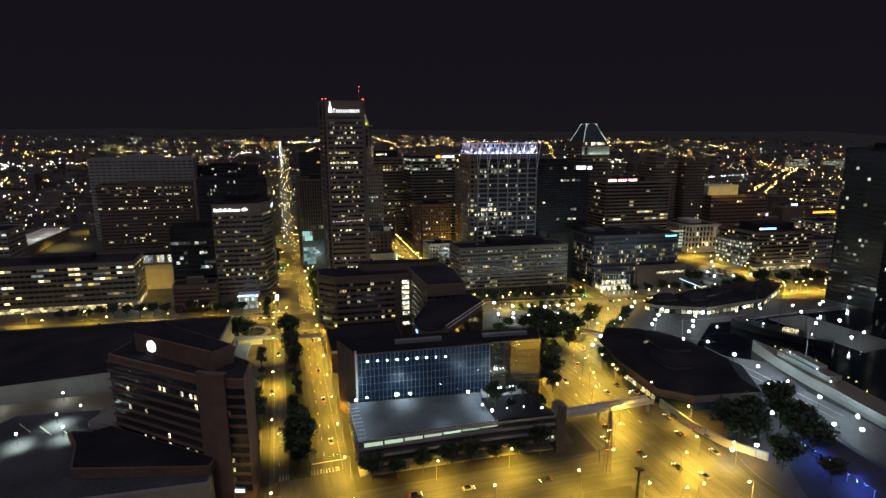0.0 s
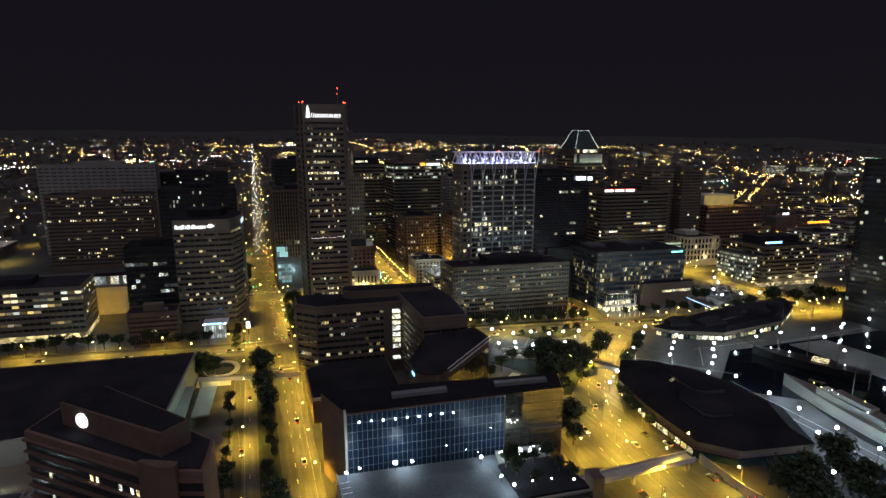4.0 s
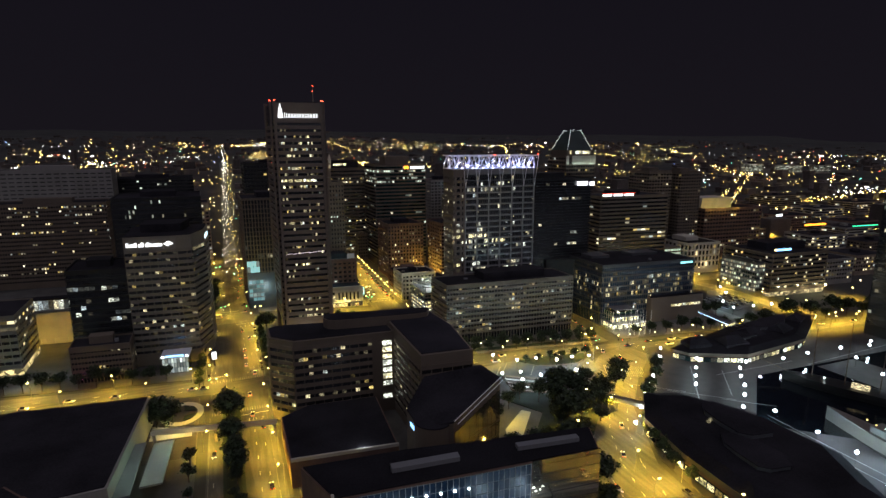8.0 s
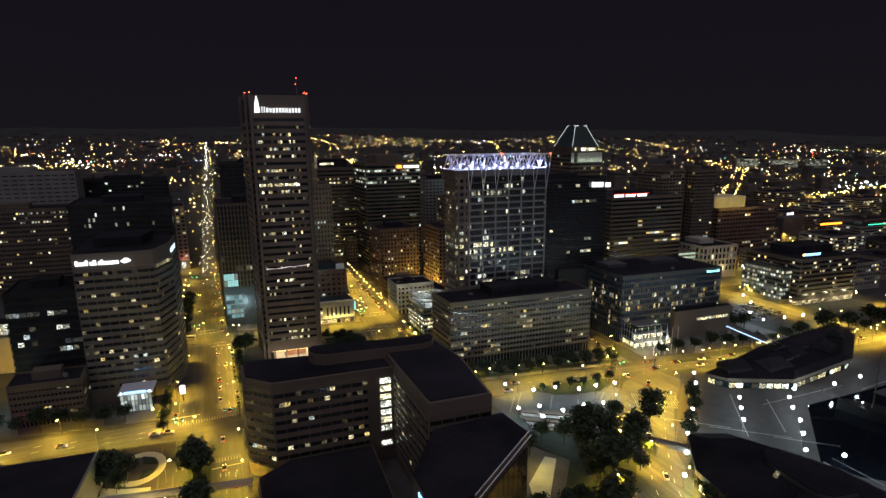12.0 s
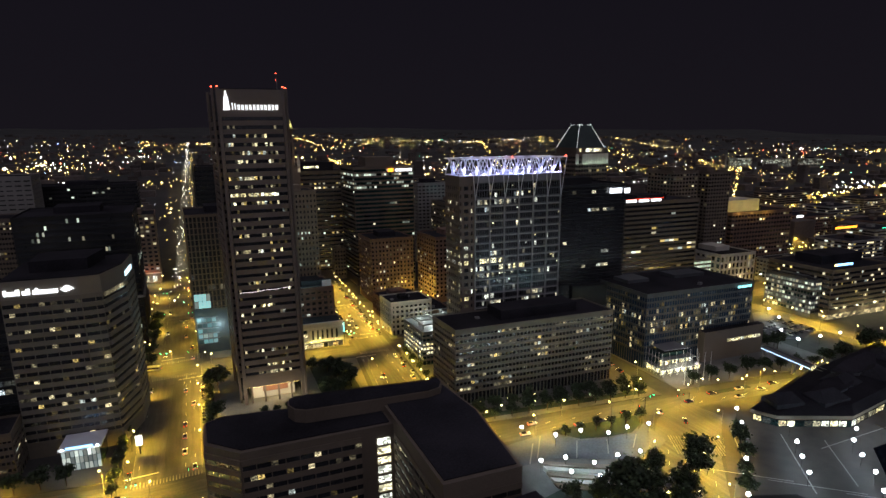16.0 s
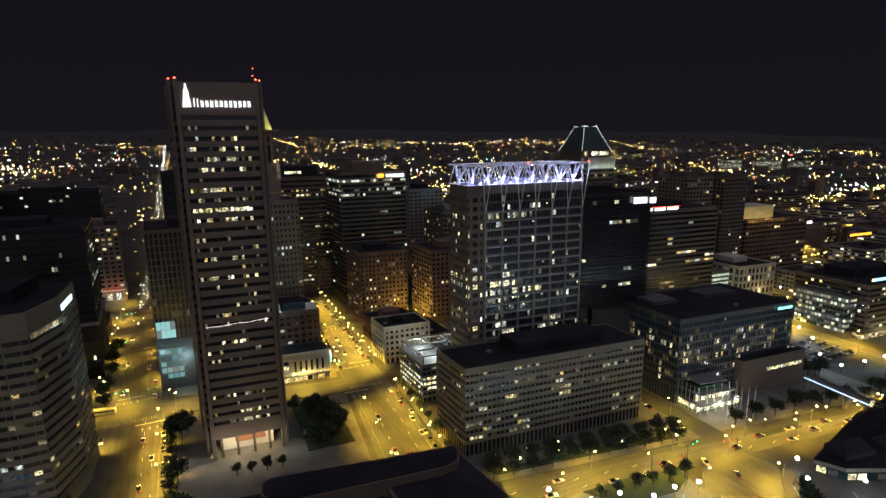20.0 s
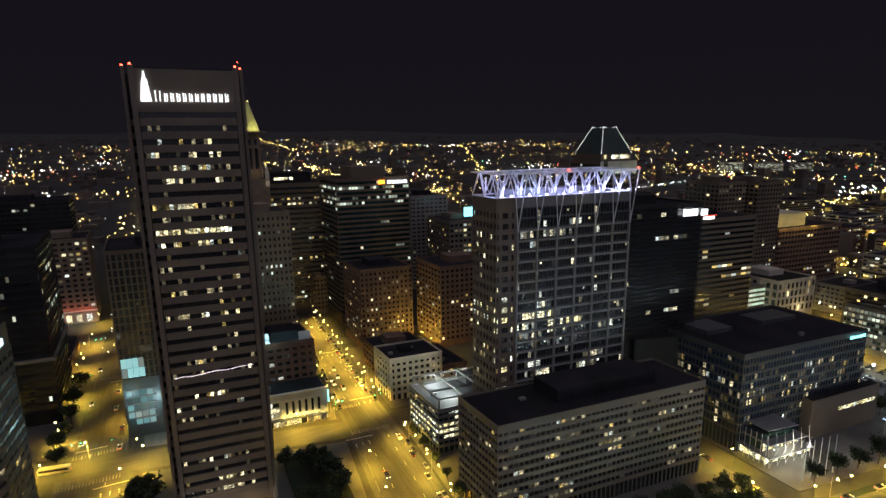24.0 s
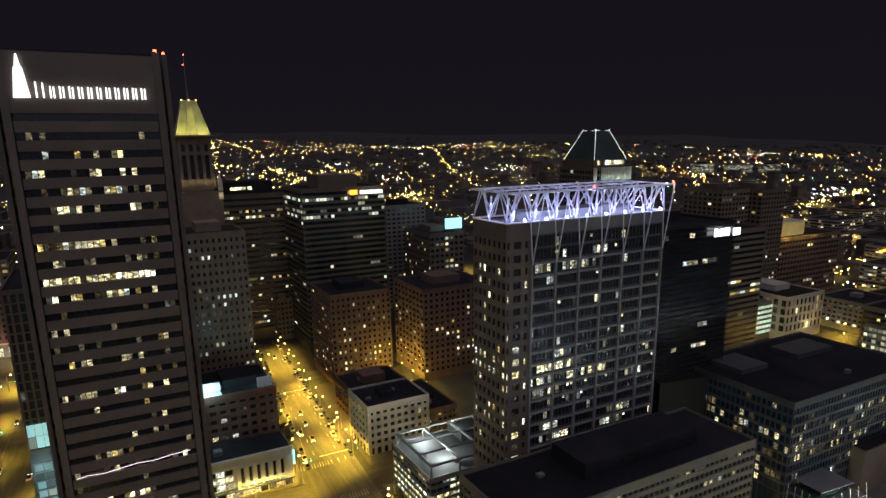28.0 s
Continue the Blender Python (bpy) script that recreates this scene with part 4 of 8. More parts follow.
for k in range(4):
    for nm, pts_ in (("pergola_beam", quad((0, 0, 0), 1 + k * 11.4, 1, 0.7, 27)), ("cross_beam", quad((0, 0, 0), 1.8, 1 + k * 8.7, 33, 0.6))):
        part(nm, prism(pts_, 25.2, 25.9), GREYMETAL, pg)
    for b_ in (1, 27.3):
        part("pergola_post", prism(quad((0, 0, 0), 1 + k * 11.4, b_, 0.5, 0.5), 21.1, 25.2), GREYMETAL, pg)
building("office_building", "pale stone corner building of five storeys", (71, 66), 30, 22, 23, 5, LIMESTONE, GLASSDARK, (9, 6), "W", z0=5, spandrel=0.45, pier=1.4, lit=0.2, cap=30, seed=12, roof=ROOFTAR, pent=[(10, 8, 6, 6, 3)])


def bank_front():
    """Low classical front: glazed west bay, pilasters with slot windows, awning over lit shops."""
    w, d, h = 33.5, 16, 16.5
    t = thing("bank_building", (3, 67.5, 0), "low classical bank front washed by greenish floodlights", "building")
    q = lambda a, b, da, db: quad((0, 0, 0), a, b, da, db)
    part("body", prism(q(0.6, 0.6, w - 1.2, d - 0.6), 0, h - 0.4), BROWNCONC, t)
    part("front_wall", prism(q(0, 0.25, w, 0.6), 4.6, h), LIMESTONE, t, "cream stone front")
    part("front_wall", prism(q(0, 0.86, 0.6, d - 0.9), 0, h), LIMESTONE, t)
    part("front_wall", prism(q(w - 0.6, 0.86, 0.6, d - 0.9), 0, h), LIMESTONE, t)
    part("cornice", prism(q(-0.35, -0.35, w + 0.7, 1.4), h, h + 0.9), LIMESTONE, t)
    part("string_course", prism(q(-0.1, -0.05, w + 0.2, 0.5), 13.6, 14.1), LIMESTONE, t)
    part("roof", prism(q(0.3, 1.1, w - 0.6, d - 1.2), h - 0.4, h + 0.3), ROOFTAR, t, "dark tar roof")
    part("awning", prism(q(0.4, -1.7, w - 0.8, 1.9), 3.9, 4.5), DARKSTEEL, t, "dark awning along the shops")
    part("roof_unit", prism(q(5, 6, 3, 3), h + 0.3, h + 2.2), GREYMETAL, t, "grey metal air unit")
    pil = mesh_of(prism(q(0, -0.2, 1.5, 0.5), 4.6, 13.6), "pilaster", LIMESTONE)
    slot = mesh_of(prism(q(0, 0.1, 1.15, 0.3), 6.2, 12.6), "slot_window", GLASSDARK)
    lampm = mesh_of(ball((0, -0.75, 5.0), 0.22), "uplight", SIGNYELLOW)
    for i in range(7):
        x = 11.4 + i * 3.1
        place("pilaster", pil, t, U * x)
        if i < 6:
            place("slot_window", slot, t, U * (x + 1.72))
        if i in (0, 1, 2, 3, 5):
            place("uplight", lampm, t, U * (x + 0.75))
            li = bpy.data.lights.new("front_uplight", "POINT")
            li.energy, li.color, li.shadow_soft_size = 210, (1.0, 0.92, 0.32), 0.2
            lo = new("front_uplight", li)
            lo.parent, lo.location = t, U * (x + 0.75) - V * 1.25 + UP * 5.4
    for r in range(3):
        for k in range(3):
            part("window_pane", prism(q(0.9 + k * 3.2, 0.08, 2.8, 0.3), 5.2 + r * 2.9, 7.3 + r * 2.9), GLASSGREEN if (r, k) in ((0, 0), (2, 2), (2, 0)) else WINBRIGHT if k < 2 else WIN, t)
    for k in range(10):
        part("shop_pane", prism(q(0.8 + k * 3.24, 0.2, 2.9, 0.3), 0.4, 3.7), (WINBRIGHT, WIN, WINCOOL, GLASSDARK, WIN)[k * 3 % 5], t)
        part("shop_pier", prism(q(0.3 + k * 3.24, 0.0, 0.45, 0.6), 0, 4.6), LIMESTONE, t)


bank_front()
building("office_building", "dark mid-rise behind the bank with a pale lit roof corner", (4, 86), 32, 30, 36, 8, DARKBRICK, GLASSDARK, (8, 7), "W", z0=5, spandrel=0.5, pier=1.6, lit=0.15, litmat=WINCOOL, cap=24, seed=14, pent=[(12, 8, 14, 14, 4)])
# white panels and a roof pad stand for light on penthouse walls and roof
rs_ = thing("roof_screen", (4, 86, 36.1), "white panels standing for cyan-white light on penthouse walls and roof", "roof screen")
for pts_ in (quad((0, 0, 0), 0.6, 6, 10, 0.5), quad((0, 0, 0), 0.6, 1, 0.4, 5), quad((0, 0, 0), 25, 3, 6, 0.5)):
    part("screen_panel", prism(pts_, 0, 4.5), STEELWHITE, rs_)
part("screen_base", prism(quad((0, 0, 0), 1.1, 1, 9.4, 5), 0, 0.5), STEELWHITE, rs_)
building("apartment_tower", "old pale-brick tower with a grid of punched windows", (8, 132), 29, 30, 98, 23, TANBRICK, GLASSDARK, (11, 8), "W", z0=6, spandrel=0.52, pier=1.5, lit=0.2, litmat=WINCOOL, cap=110, seed=15)
building("office_tower", "dark tower with long ribbons of lit windows", (45, 248), 46, 40, 105, 24, BROWNCONC, GLASSDARK, (22, 14), "W", z0=8, spandrel=0.55, pier=0.2, lit=0.07, cap=150, seed=16, rows={21: 1.3, 20: 1.2, 13: 0.5, 9: 0.9, 5: 1.1, 16: 0.3}, pent=[(3, 6, 32, 26, 9)])
sign_strip = thing("plant_room_window", (45, 248, 105), "long white-lit window strip in a dark plant room", "window")
for k in range(5):
    part("window_pane", prism(quad((0, 0, 0), 7 + k * 2.6 + (1.2 if k == 4 else 0), 5.7, 2.4, 0.3), 3.2, 5.4), WINBRIGHT, sign_strip)
building("office_tower", "broad dark glass tower with faint floor lines", (86, 201), 56, 42, 110, 27, BROWNCONC, GLASSGREEN, (24, 10), "W", z0=8, spandrel=0.45, pier=0.2, lit=0.05, litmat=WINCOOL, cap=130, seed=17, rows={25: 0.9, 23: 0.7, 22: 0.4, 10: 0.25}, pent=[(14, 8, 26, 22, 9)])
building("hotel", "old dark-brick hotel with small punched windows", (82, 143), 36, 34, 54, 14, DARKBRICK, GLASSDARK, (12, 9), "W", z0=5, spandrel=0.5, pier=1.7, lit=0.26, cap=90, seed=18)
building("hotel", "old brown-brick hotel wing lit by lamps in its yard", (130, 121), 45, 36, 55, 14, DARKBRICK, GLASSDARK, (13, 8), "W", z0=5, spandrel=0.5, pier=1.8, lit=0.2, cap=70, seed=19)
building("brick_building", "small flat-roofed brick shop building", (76, 96), 30, 26, 16, 3, DARKBRICK, GLASSDARK, (8, 6), "W", z0=4.5, spandrel=0.5, pier=1.4, lit=0.2, cap=12, seed=20)
building("brick_building", "low dark-roofed brick wing with a row of lit windows", (101.5, 66), 16, 34, 13, 3, DARKBRICK, GLASSDARK, (6, 10), "W", z0=4, spandrel=0.5, pier=1.2, lit=0.1, cap=14, seed=41, rows={1: 1.6}, pent=[(4, 12, 6, 8, 2.0)])
building("brick_tower", "small square brick tower with a flat cornice", (73, 236), 11, 15, 30, 7, TANBRICK, GLASSDARK, (4, 5), "W", z0=4, spandrel=0.5, pier=1.2, lit=0.05, cap=6, seed=42, pent=[(3, 4, 5, 6, 2.5)])
for x_, y_, e_ in ((124.5, 140, 2600), (125, 126, 3600), (124.5, 108, 2600), (124.5, 90, 2000)):
    yl = thing("yard_lamp", (x_, y_, 0), "yellow lamp on a short post in a narrow yard", "lamp", "yard lamps")
    part("post", rod((0, 0, 0), (0, 0, 5.6), 0.08), BLACKMETAL, yl)
    part("lens", ball((0, 0, 5.9), 0.35), SODIUM, yl, "glowing yellow lens")
    li = bpy.data.lights.new("yard_light", "POINT")
    li.energy, li.color, li.shadow_soft_size = e_, (1.0, 0.66, 0.07), 0.3
    lo = new("yard_light", li)
    lo.parent, lo.location = yl, (0, 0, 6.6)
building("apartment_building", "slim beige concrete slab building", (173, 262), 35, 30, 87, 22, CONCRETE, GLASSDARK, (8, 8), "W", z0=5, spandrel=0.6, pier=1.6, lit=0.05, cap=20, seed=21)
building("office_building", "pale mid-rise with rows of lit windows", (181, 203), 28, 40, 71, 15, PALECONC, GLASSDARK, (7, 12), "W", z0=5, spandrel=0.5, pier=1.3, lit=0.3, cap=70, seed=22)
building("office_tower", "black glass tower with a white lit rooftop sign", (152, -11), 50, 38, 106, 27, BLACKMETAL, GLASSDARK, (18, 10), "W", z0=46, spandrel=0.12, pier=0.15, lit=0.035, litmat=WINCOOL, cap=60, seed=23, rows={3: 0.12, 4: 0.12})
building("gallery_building", "glass shopping gallery with hotel rooms above", (187, -53), 81, 46, 45, 9, DARKSTEEL, GLASSBLUE, (44, 24), "W", z0=10, spandrel=0.30, pier=0.3, lit=0.34, cap=260, seed=24, pent=[(10, 26, 16, 14, 2.2), (46, 26, 24, 12, 2.2)])
building("office_tower", "dark brown tower with white rooftop lettering band", (268, 55), 76, 35, 82, 20, BROWNCONC, GLASSDARK, (16, 9), "W", z0=6, spandrel=0.5, pier=0.2, lit=0.15, cap=60, seed=25)
building("apartment_tower", "tall dark concrete apartment tower", (352, 84), 28, 30, 102, 28, BROWNCONC, GLASSDARK, (8, 8), "W", z0=6, spandrel=0.5, pier=1.2, lit=0.06, cap=30, seed=26)
building("apartment_tower", "tall dark concrete apartment tower beside its twin", (388, 76), 26, 30, 101, 28, BROWNCONC, GLASSDARK, (8, 8), "W", z0=6, spandrel=0.5, pier=1.2, lit=0.06, cap=30, seed=27)
building("office_building", "banded office building with a blue lit sign", (372, -49), 62, 48, 37, 8, BROWNCONC, GLASSDARK, (46, 26), "W", z0=7, spandrel=0.5, pier=0.2, lit=0.16, cap=150, seed=28, base=(lit_mat("store_glow", [(0.0, (1.0, 0.88, 0.5)), (0.5, (1.0, 0.8, 0.4))], 0.5, 0.8, detail=0.35), 3.6), pent=[(14, 18, 44, 20, 7)])
building("courthouse", "limestone public building with tall pilasters", (370, 42), 40, 46, 31, 4, LIMESTONE, GLASSDARK, (9, 9), "W", z0=7, spandrel=0.3, pier=2.0, lit=0.1, cap=14, seed=29)
building("office_building", "green-lit glass mid-rise behind the harbour", (363, -42), 8.5, 36, 29, 7, DARKSTEEL, GLASSGREEN, (4, 16), "W", z0=4, spandrel=0.42, pier=0.3, lit=0.75, litmat=WINCOOL, cap=100, seed=30, pent=[(2, 8, 5, 20, 2)])
wh = building("warehouse", "dark block with a blank rooftop wall floodlit yellow", (438, 86), 80, 40, 58, 12, DARKBRICK, GLASSDARK, (20, 8), "W", z0=6, spandrel=0.5, pier=0.8, lit=0.08, cap=30, seed=31)
part("lit_wall", prism(quad((0, 0, 0), 3, 9, 42, 24), 58, 70), LIMESTONE, wh, "blank wall washed by yellow floodlight")
building("office_tower", "tall tower standing beside the harbour basin", (351, -176), 46, 37, 120, 29, BLACKMETAL, GLASSDARK, (28, 16), "W", z0=8, spandrel=0.4, pier=0.2, lit=0.07, litmat=WINCOOL, cap=80, seed=32)

# west of the avenue
def entrance_hall():
    t = thing("entrance_hall", (-202, 62, 0), "pale blank-walled hall washed in yellow light", "building")
    q = lambda a, b, da, db: quad((0, 0, 0), a, b, da, db)
    zs, xs = [0, 4.2, 22], [0, 6, 9, 14, 17, 22, 25, 30, 33, 42]
    me = grid_wall(U, -V, 42, xs, zs, {(i, 0) for i in (1, 3, 5, 7)}, 0.6)
    me.materials.append(LIMESTONE)
    part("front_wall", me, None, t)
    part("hall", prism(q(0.05, 0.65, 41.9, 15), 0, 21.8), LIMESTONE, t)
    part("roof", prism(q(0.2, 0.8, 41.6, 14.6), 21.8, 22.3), ROOFTAR, t)
    part("coping", prism(q(-0.1, -0.15, 42.2, 0.9), 22.0, 22.6), CONCRETE, t)
    br = thing("glass_bridge", (-202, 62, 0), "glazed upper gallery with softly lit panes above a hall", "bridge")
    part("bridge_floor", prism(q(0, 1.2, 48, 8), 22.8, 23.6), CONCRETE, br)
    part("bridge_roof", prism(q(0, 1.0, 48, 8.4), 30.8, 31.6), ROOFTAR, br)
    part("bridge_core", prism(q(0.2, 2.4, 47.6, 6), 23.6, 30.8), CONCRETE, br)
    pane = mesh_of(prism(q(0.15, 1.5, 2.7, 0.2), 24.0, 30.4), "window_pane", WINCOOL)
    for i in range(16):
        place("window_pane", pane, br, U * (i * 3.0))
        part("mullion", prism(q(i * 3.0 - 0.12, 1.3, 0.24, 0.5), 23.6, 30.8), GREYMETAL, br)


entrance_hall()
building("office_building", "low precast office wing at the tower's foot", (-153, -20), 31, 18, 21, 5, BROWNCONC, GLASSDARK, (18, 5), "E", z0=5, spandrel=0.55, pier=0.4, lit=0.15, cap=30, seed=34)
building("office_tower", "black glass mid-rise beside the bank tower", (-156, 5), 33, 34, 60, 14, BLACKMETAL, GLASSDARK, (11, 10), "E", z0=5, spandrel=0.35, pier=0.2, lit=0.12, litmat=WINCOOL, cap=40, seed=35, rows={11: 0.4, 7: 0.4})
building("office_building", "long six-storey banded office building", (-293, 18), 110, 40, 36, 7, PALECONC, GLASSDARK, (26, 10), "E", z0=7, spandrel=0.52, pier=0.3, lit=0.2, cap=90, seed=36, rows={6: 0.5}, base=(lit_mat("arcade_glow", [(0.0, (1.0, 0.80, 0.35)), (0.5, (1.0, 0.8, 0.4))], 0.8, 1.2, detail=0.3), 4.0))
building("office_tower", "wide dark slab tower with sparse lit windows", (-269, 239), 100, 34, 79, 19, BROWNCONC, GLASSDARK, (48, 14), "E", z0=6, spandrel=0.55, pier=0.6, lit=0.14, cap=230, seed=37, rows={12: 0.45, 3: 0.3})
building("office_tower", "tall plain concrete tower behind a dark slab", (-300, 330), 124, 40, 106, 24, CONCRETE, GLASSDARK, (18, 8), "E", z0=6, spandrel=0.75, pier=2.0, lit=0.02, cap=20, seed=38)
building("office_tower", "dark tower with a green lit sign", (-230, 478), 42, 40, 80, 20, BROWNCONC, GLASSGREEN, (10, 8), "E", z0=6, spandrel=0.5, pier=0.4, lit=0.3, litmat=WINCOOL, cap=70, seed=39)
building("office_tower", "black tower with few lit windows", (-190, 372), 92, 40, 92, 22, BLACKMETAL, GLASSDARK, (34, 14), "E", z0=6, spandrel=0.5, pier=0.3, lit=0.10, litmat=WINCOOL, cap=90, seed=40, rows={6: 0.4, 14: 0.3})
ledge_tower = building("office_tower", "black glass tower with a pale ledge above its foot", (-150, 133), 67, 56, 90, 21, BLACKMETAL, GLASSDARK, (44, 34), "E", z0=8, spandrel=0.30, pier=0.2, lit=0.07, litmat=WINCOOL, cap=70, seed=41, rows={12: 0.4, 17: 0.3})
part("ledge", prism(quad((0, 0, 0), -1.2, -1.2, 69.4, 58.4), 33.5, 35.0), CONCRETE, ledge_tower, "pale concrete ledge")
low_block = thing("low_roof_building", (-114, 194, 0), "low dark flat-roofed building beside the avenue", "building")
part("block", prism(quad((0, 0, 0), 0, 0, 27, 52), 0, 8.5), DARKBRICK, low_block)
part("roof", prism(quad((0, 0, 0), 0.4, 0.4, 26.2, 51.2), 8.5, 8.9), ROOFTAR, low_block)
part("parapet", prism(quad((0, 0, 0), 0, 0, 27, 0.4), 8.5, 9.6), DARKBRICK, low_block)
stone_block = building("office_building", "old stone building with red-lit piers above a white-lit base", (-120, 304), 38, 40, 67, 13, TANBRICK, GLASSDARK, (8, 10), "E", z0=14, spandrel=0.5, pier=2.0, lit=0.35, cap=70, seed=42)
for k in range(5):
    part("arch_window", prism(quad((0, 0, 0), 3.2 + k * 6.8, -0.3, 3.6, 0.4), 2.5, 8.0), WINBRIGHT, stone_block, "white-lit arched shop window")
part("string_course", prism(quad((0, 0, 0), -0.4, -0.7, 38.8, 0.9), 10.4, 11.4), LIMESTONE, stone_block)
STRIPED = building("office_tower", "striped tower with vertical fins and a pale lit base", (-53, 92), 43, 44, 90, 20, BROWNCONC, GLASSDARK, (18, 14), "W", z0=16, spandrel=0.14, pier=0.8, lit=0.08, litmat=WINCOOL, cap=40, seed=43)
building("office_tower", "dark tower north of the striped tower", (-44, 250), 60, 40, 112, 26, BLACKMETAL, GLASSDARK, (18, 8), "W", z0=6, spandrel=0.5, pier=0.4, lit=0.08, cap=50, seed=44)
building("apartment_building", "long low apartment slab west of downtown", (-420, 110), 120, 40, 52, 12, CONCRETE, GLASSDARK, (26, 8), "E", z0=5, spandrel=0.55, pier=0.8, lit=0.25, cap=90, seed=45)

# eastern blocks
re_ = rand(900)
EAST = [(430, 20, 40, 30, 22), (480, 10, 36, 30, 18), (440, -40, 50, 30, 24), (520, -30, 44, 34, 20), (560, 40, 50, 36, 26), (620, 20, 60, 30, 18), (610, -50, 60, 40, 24), (680, 80, 50, 40, 22), (580, 130, 60, 40, 20), (660, 150, 50, 40, 30), (740, 20, 60, 40, 26), (760, 120, 50, 36, 20),
        (700, 220, 60, 40, 24), (800, 200, 60, 40, 28), (440, 170, 44, 36, 30), (500, 190, 44, 36, 22), (560, 230, 50, 40, 26), (380, 150, 40, 36, 34), (240, 110, 44, 36, 40), (288, 200, 40, 36, 44), (352, 230, 44, 40, 36), (420, 260, 44, 40, 28), (500, 290, 54, 40, 30), (620, 300, 60, 40, 22), (860, 320, 70, 44, 34), (960, 240, 70, 44, 26), (240, 160, 40, 30, 34), (296, 110, 34, 30, 30)]
for i, (x, y, w_, d_, h_) in enumerate(EAST):
    fl = max(3, int(h_ / 4.2))
    building("office_building" if i % 3 else "brick_building", re_.choice(["low brick block east of the harbour with lit windows", "flat-roofed concrete mid-rise with scattered lit windows", "banded mid-rise block among the eastern streets"]), (x, y), w_, d_, h_, fl, re_.choice([DARKBRICK, CONCRETE, BROWNCONC, TANBRICK]), GLASSDARK, (int(w_ / 3.2), int(d_ / 3.2)), "W",
             z0=4.5, spandrel=0.5, pier=re_.choice([0.2, 1.0]), lit=re_.choice([0.1, 0.2, 0.35, 0.6]), cap=60, seed=910 + i, parapet=0.8, pent=[(w_ * 0.4, d_ * 0.4, 6, 6, 3)], zb=0.0)
for x, y, w_, d_, h_, seed_ in ((1463, 880, 60, 30, 26, 991), (1532, 815, 70, 30, 22, 992), (1600, 750, 50, 30, 24, 993)):
    building("hospital_block", "long pale hospital block with rows of white-lit windows", (x, y), w_, d_, h_, 5, PALECONC, GLASSGREEN, (24, 10), "W", z0=4, spandrel=0.4, pier=0.4, lit=1.6, litmat=WINCOOL, cap=190, seed=seed_, U_=Vector((0.73, -0.68, 0)), V_=Vector((0.68, 0.73, 0)), zb=34.0)
slab("road_south_street", [(346, -108), (362, -110), (362, -2), (346, 50), (346, 330), (334, 330), (334, 46), (348, -4)], -0.05, 0.012, ASPHALT, "asphalt side street beside a car park lit yellow", "road")
slab("road_east", [(424, -130), (436, -132), (436, 250), (424, 250)], -0.05, 0.012, ASPHALT, "asphalt street among the eastern blocks", "road")
slab("car_park", [(297, -48), (314, -66), (346, -60), (346, -14), (338, -14)], -0.05, 0.16, PARKDECK, "open car park between office buildings", "car park")


# ---- the L-shaped office block with the lit stair ----
def strip_facade(t, p0, p1, h, floors, z0, wall, lit, litmat, seed, spandrel=0.52, bays=None, cap=60, pier=0.25, mull_=True, proud=0.38, small=0):
    """Window bands along one straight wall from p0 to p1 (outside on the right-hand side when walking from p0)."""
    rng = rand(seed)
    a, b = Vector((*p0, 0)), Vector((*p1, 0))
    d = b - a
    L = d.length
    e = d / L
    nrm = Vector((e.y, -e.x, 0))
    fh = (h - z0) / floors
    gl = lambda s, f, off, th: [tuple((a + e * s + nrm * off)[:2]), tuple((a + e * f + nrm * off)[:2]), tuple((a + e * f + nrm * (off - th))[:2]), tuple((a + e * s + nrm * (off - th))[:2])]
    band = mesh_of(prism(gl(0.1, L - 0.1, proud, proud - 0.08)[::1], 0, fh * spandrel), "floor_band", wall)
    for i in range(floors + 1):
        hgt = z0 + i * fh - fh * spandrel
        if hgt + fh * spandrel <= h + 0.01:
            place("floor_band", band, t, UP * hgt)
    part("glazing_band", prism(gl(0.15, L - 0.15, 0.12, 0.3), z0 - fh * 0.3, h - fh * 0.2), GLASSDARK, t, "dark glass window band")
    bays = bays or max(3, int(L / 2.2))
    bw = L / bays
    me = mesh_of(prism(gl(0.12, small or bw - 0.12, 0.17, 0.12), 0, fh * (1 - spandrel) * (0.6 if small else 1) - 0.1), "window_pane", litmat)
    mull = mesh_of(prism(gl(0, pier, 0.3, 0.2), z0 - fh * 0.2, h - 0.3), "mullion", wall)
    for j in range(0, bays + 1, 2 if pier < 0.3 else 1) if mull_ else ():
        place("mullion", mull, t, e * min(L - pier - 0.1, max(0.1, j * bw - pier / 2)))
    n = 0
    for i in range(floors):
        f = lit * rng.choice([0.2, 0.5, 1, 1, 1.6, 2.5])
        for j in range(bays):
            if rng.random() < f and n < cap:
                place("window_pane", me, t, e * (j * bw) + UP * (z0 + i * fh + 0.05))
                n += 1


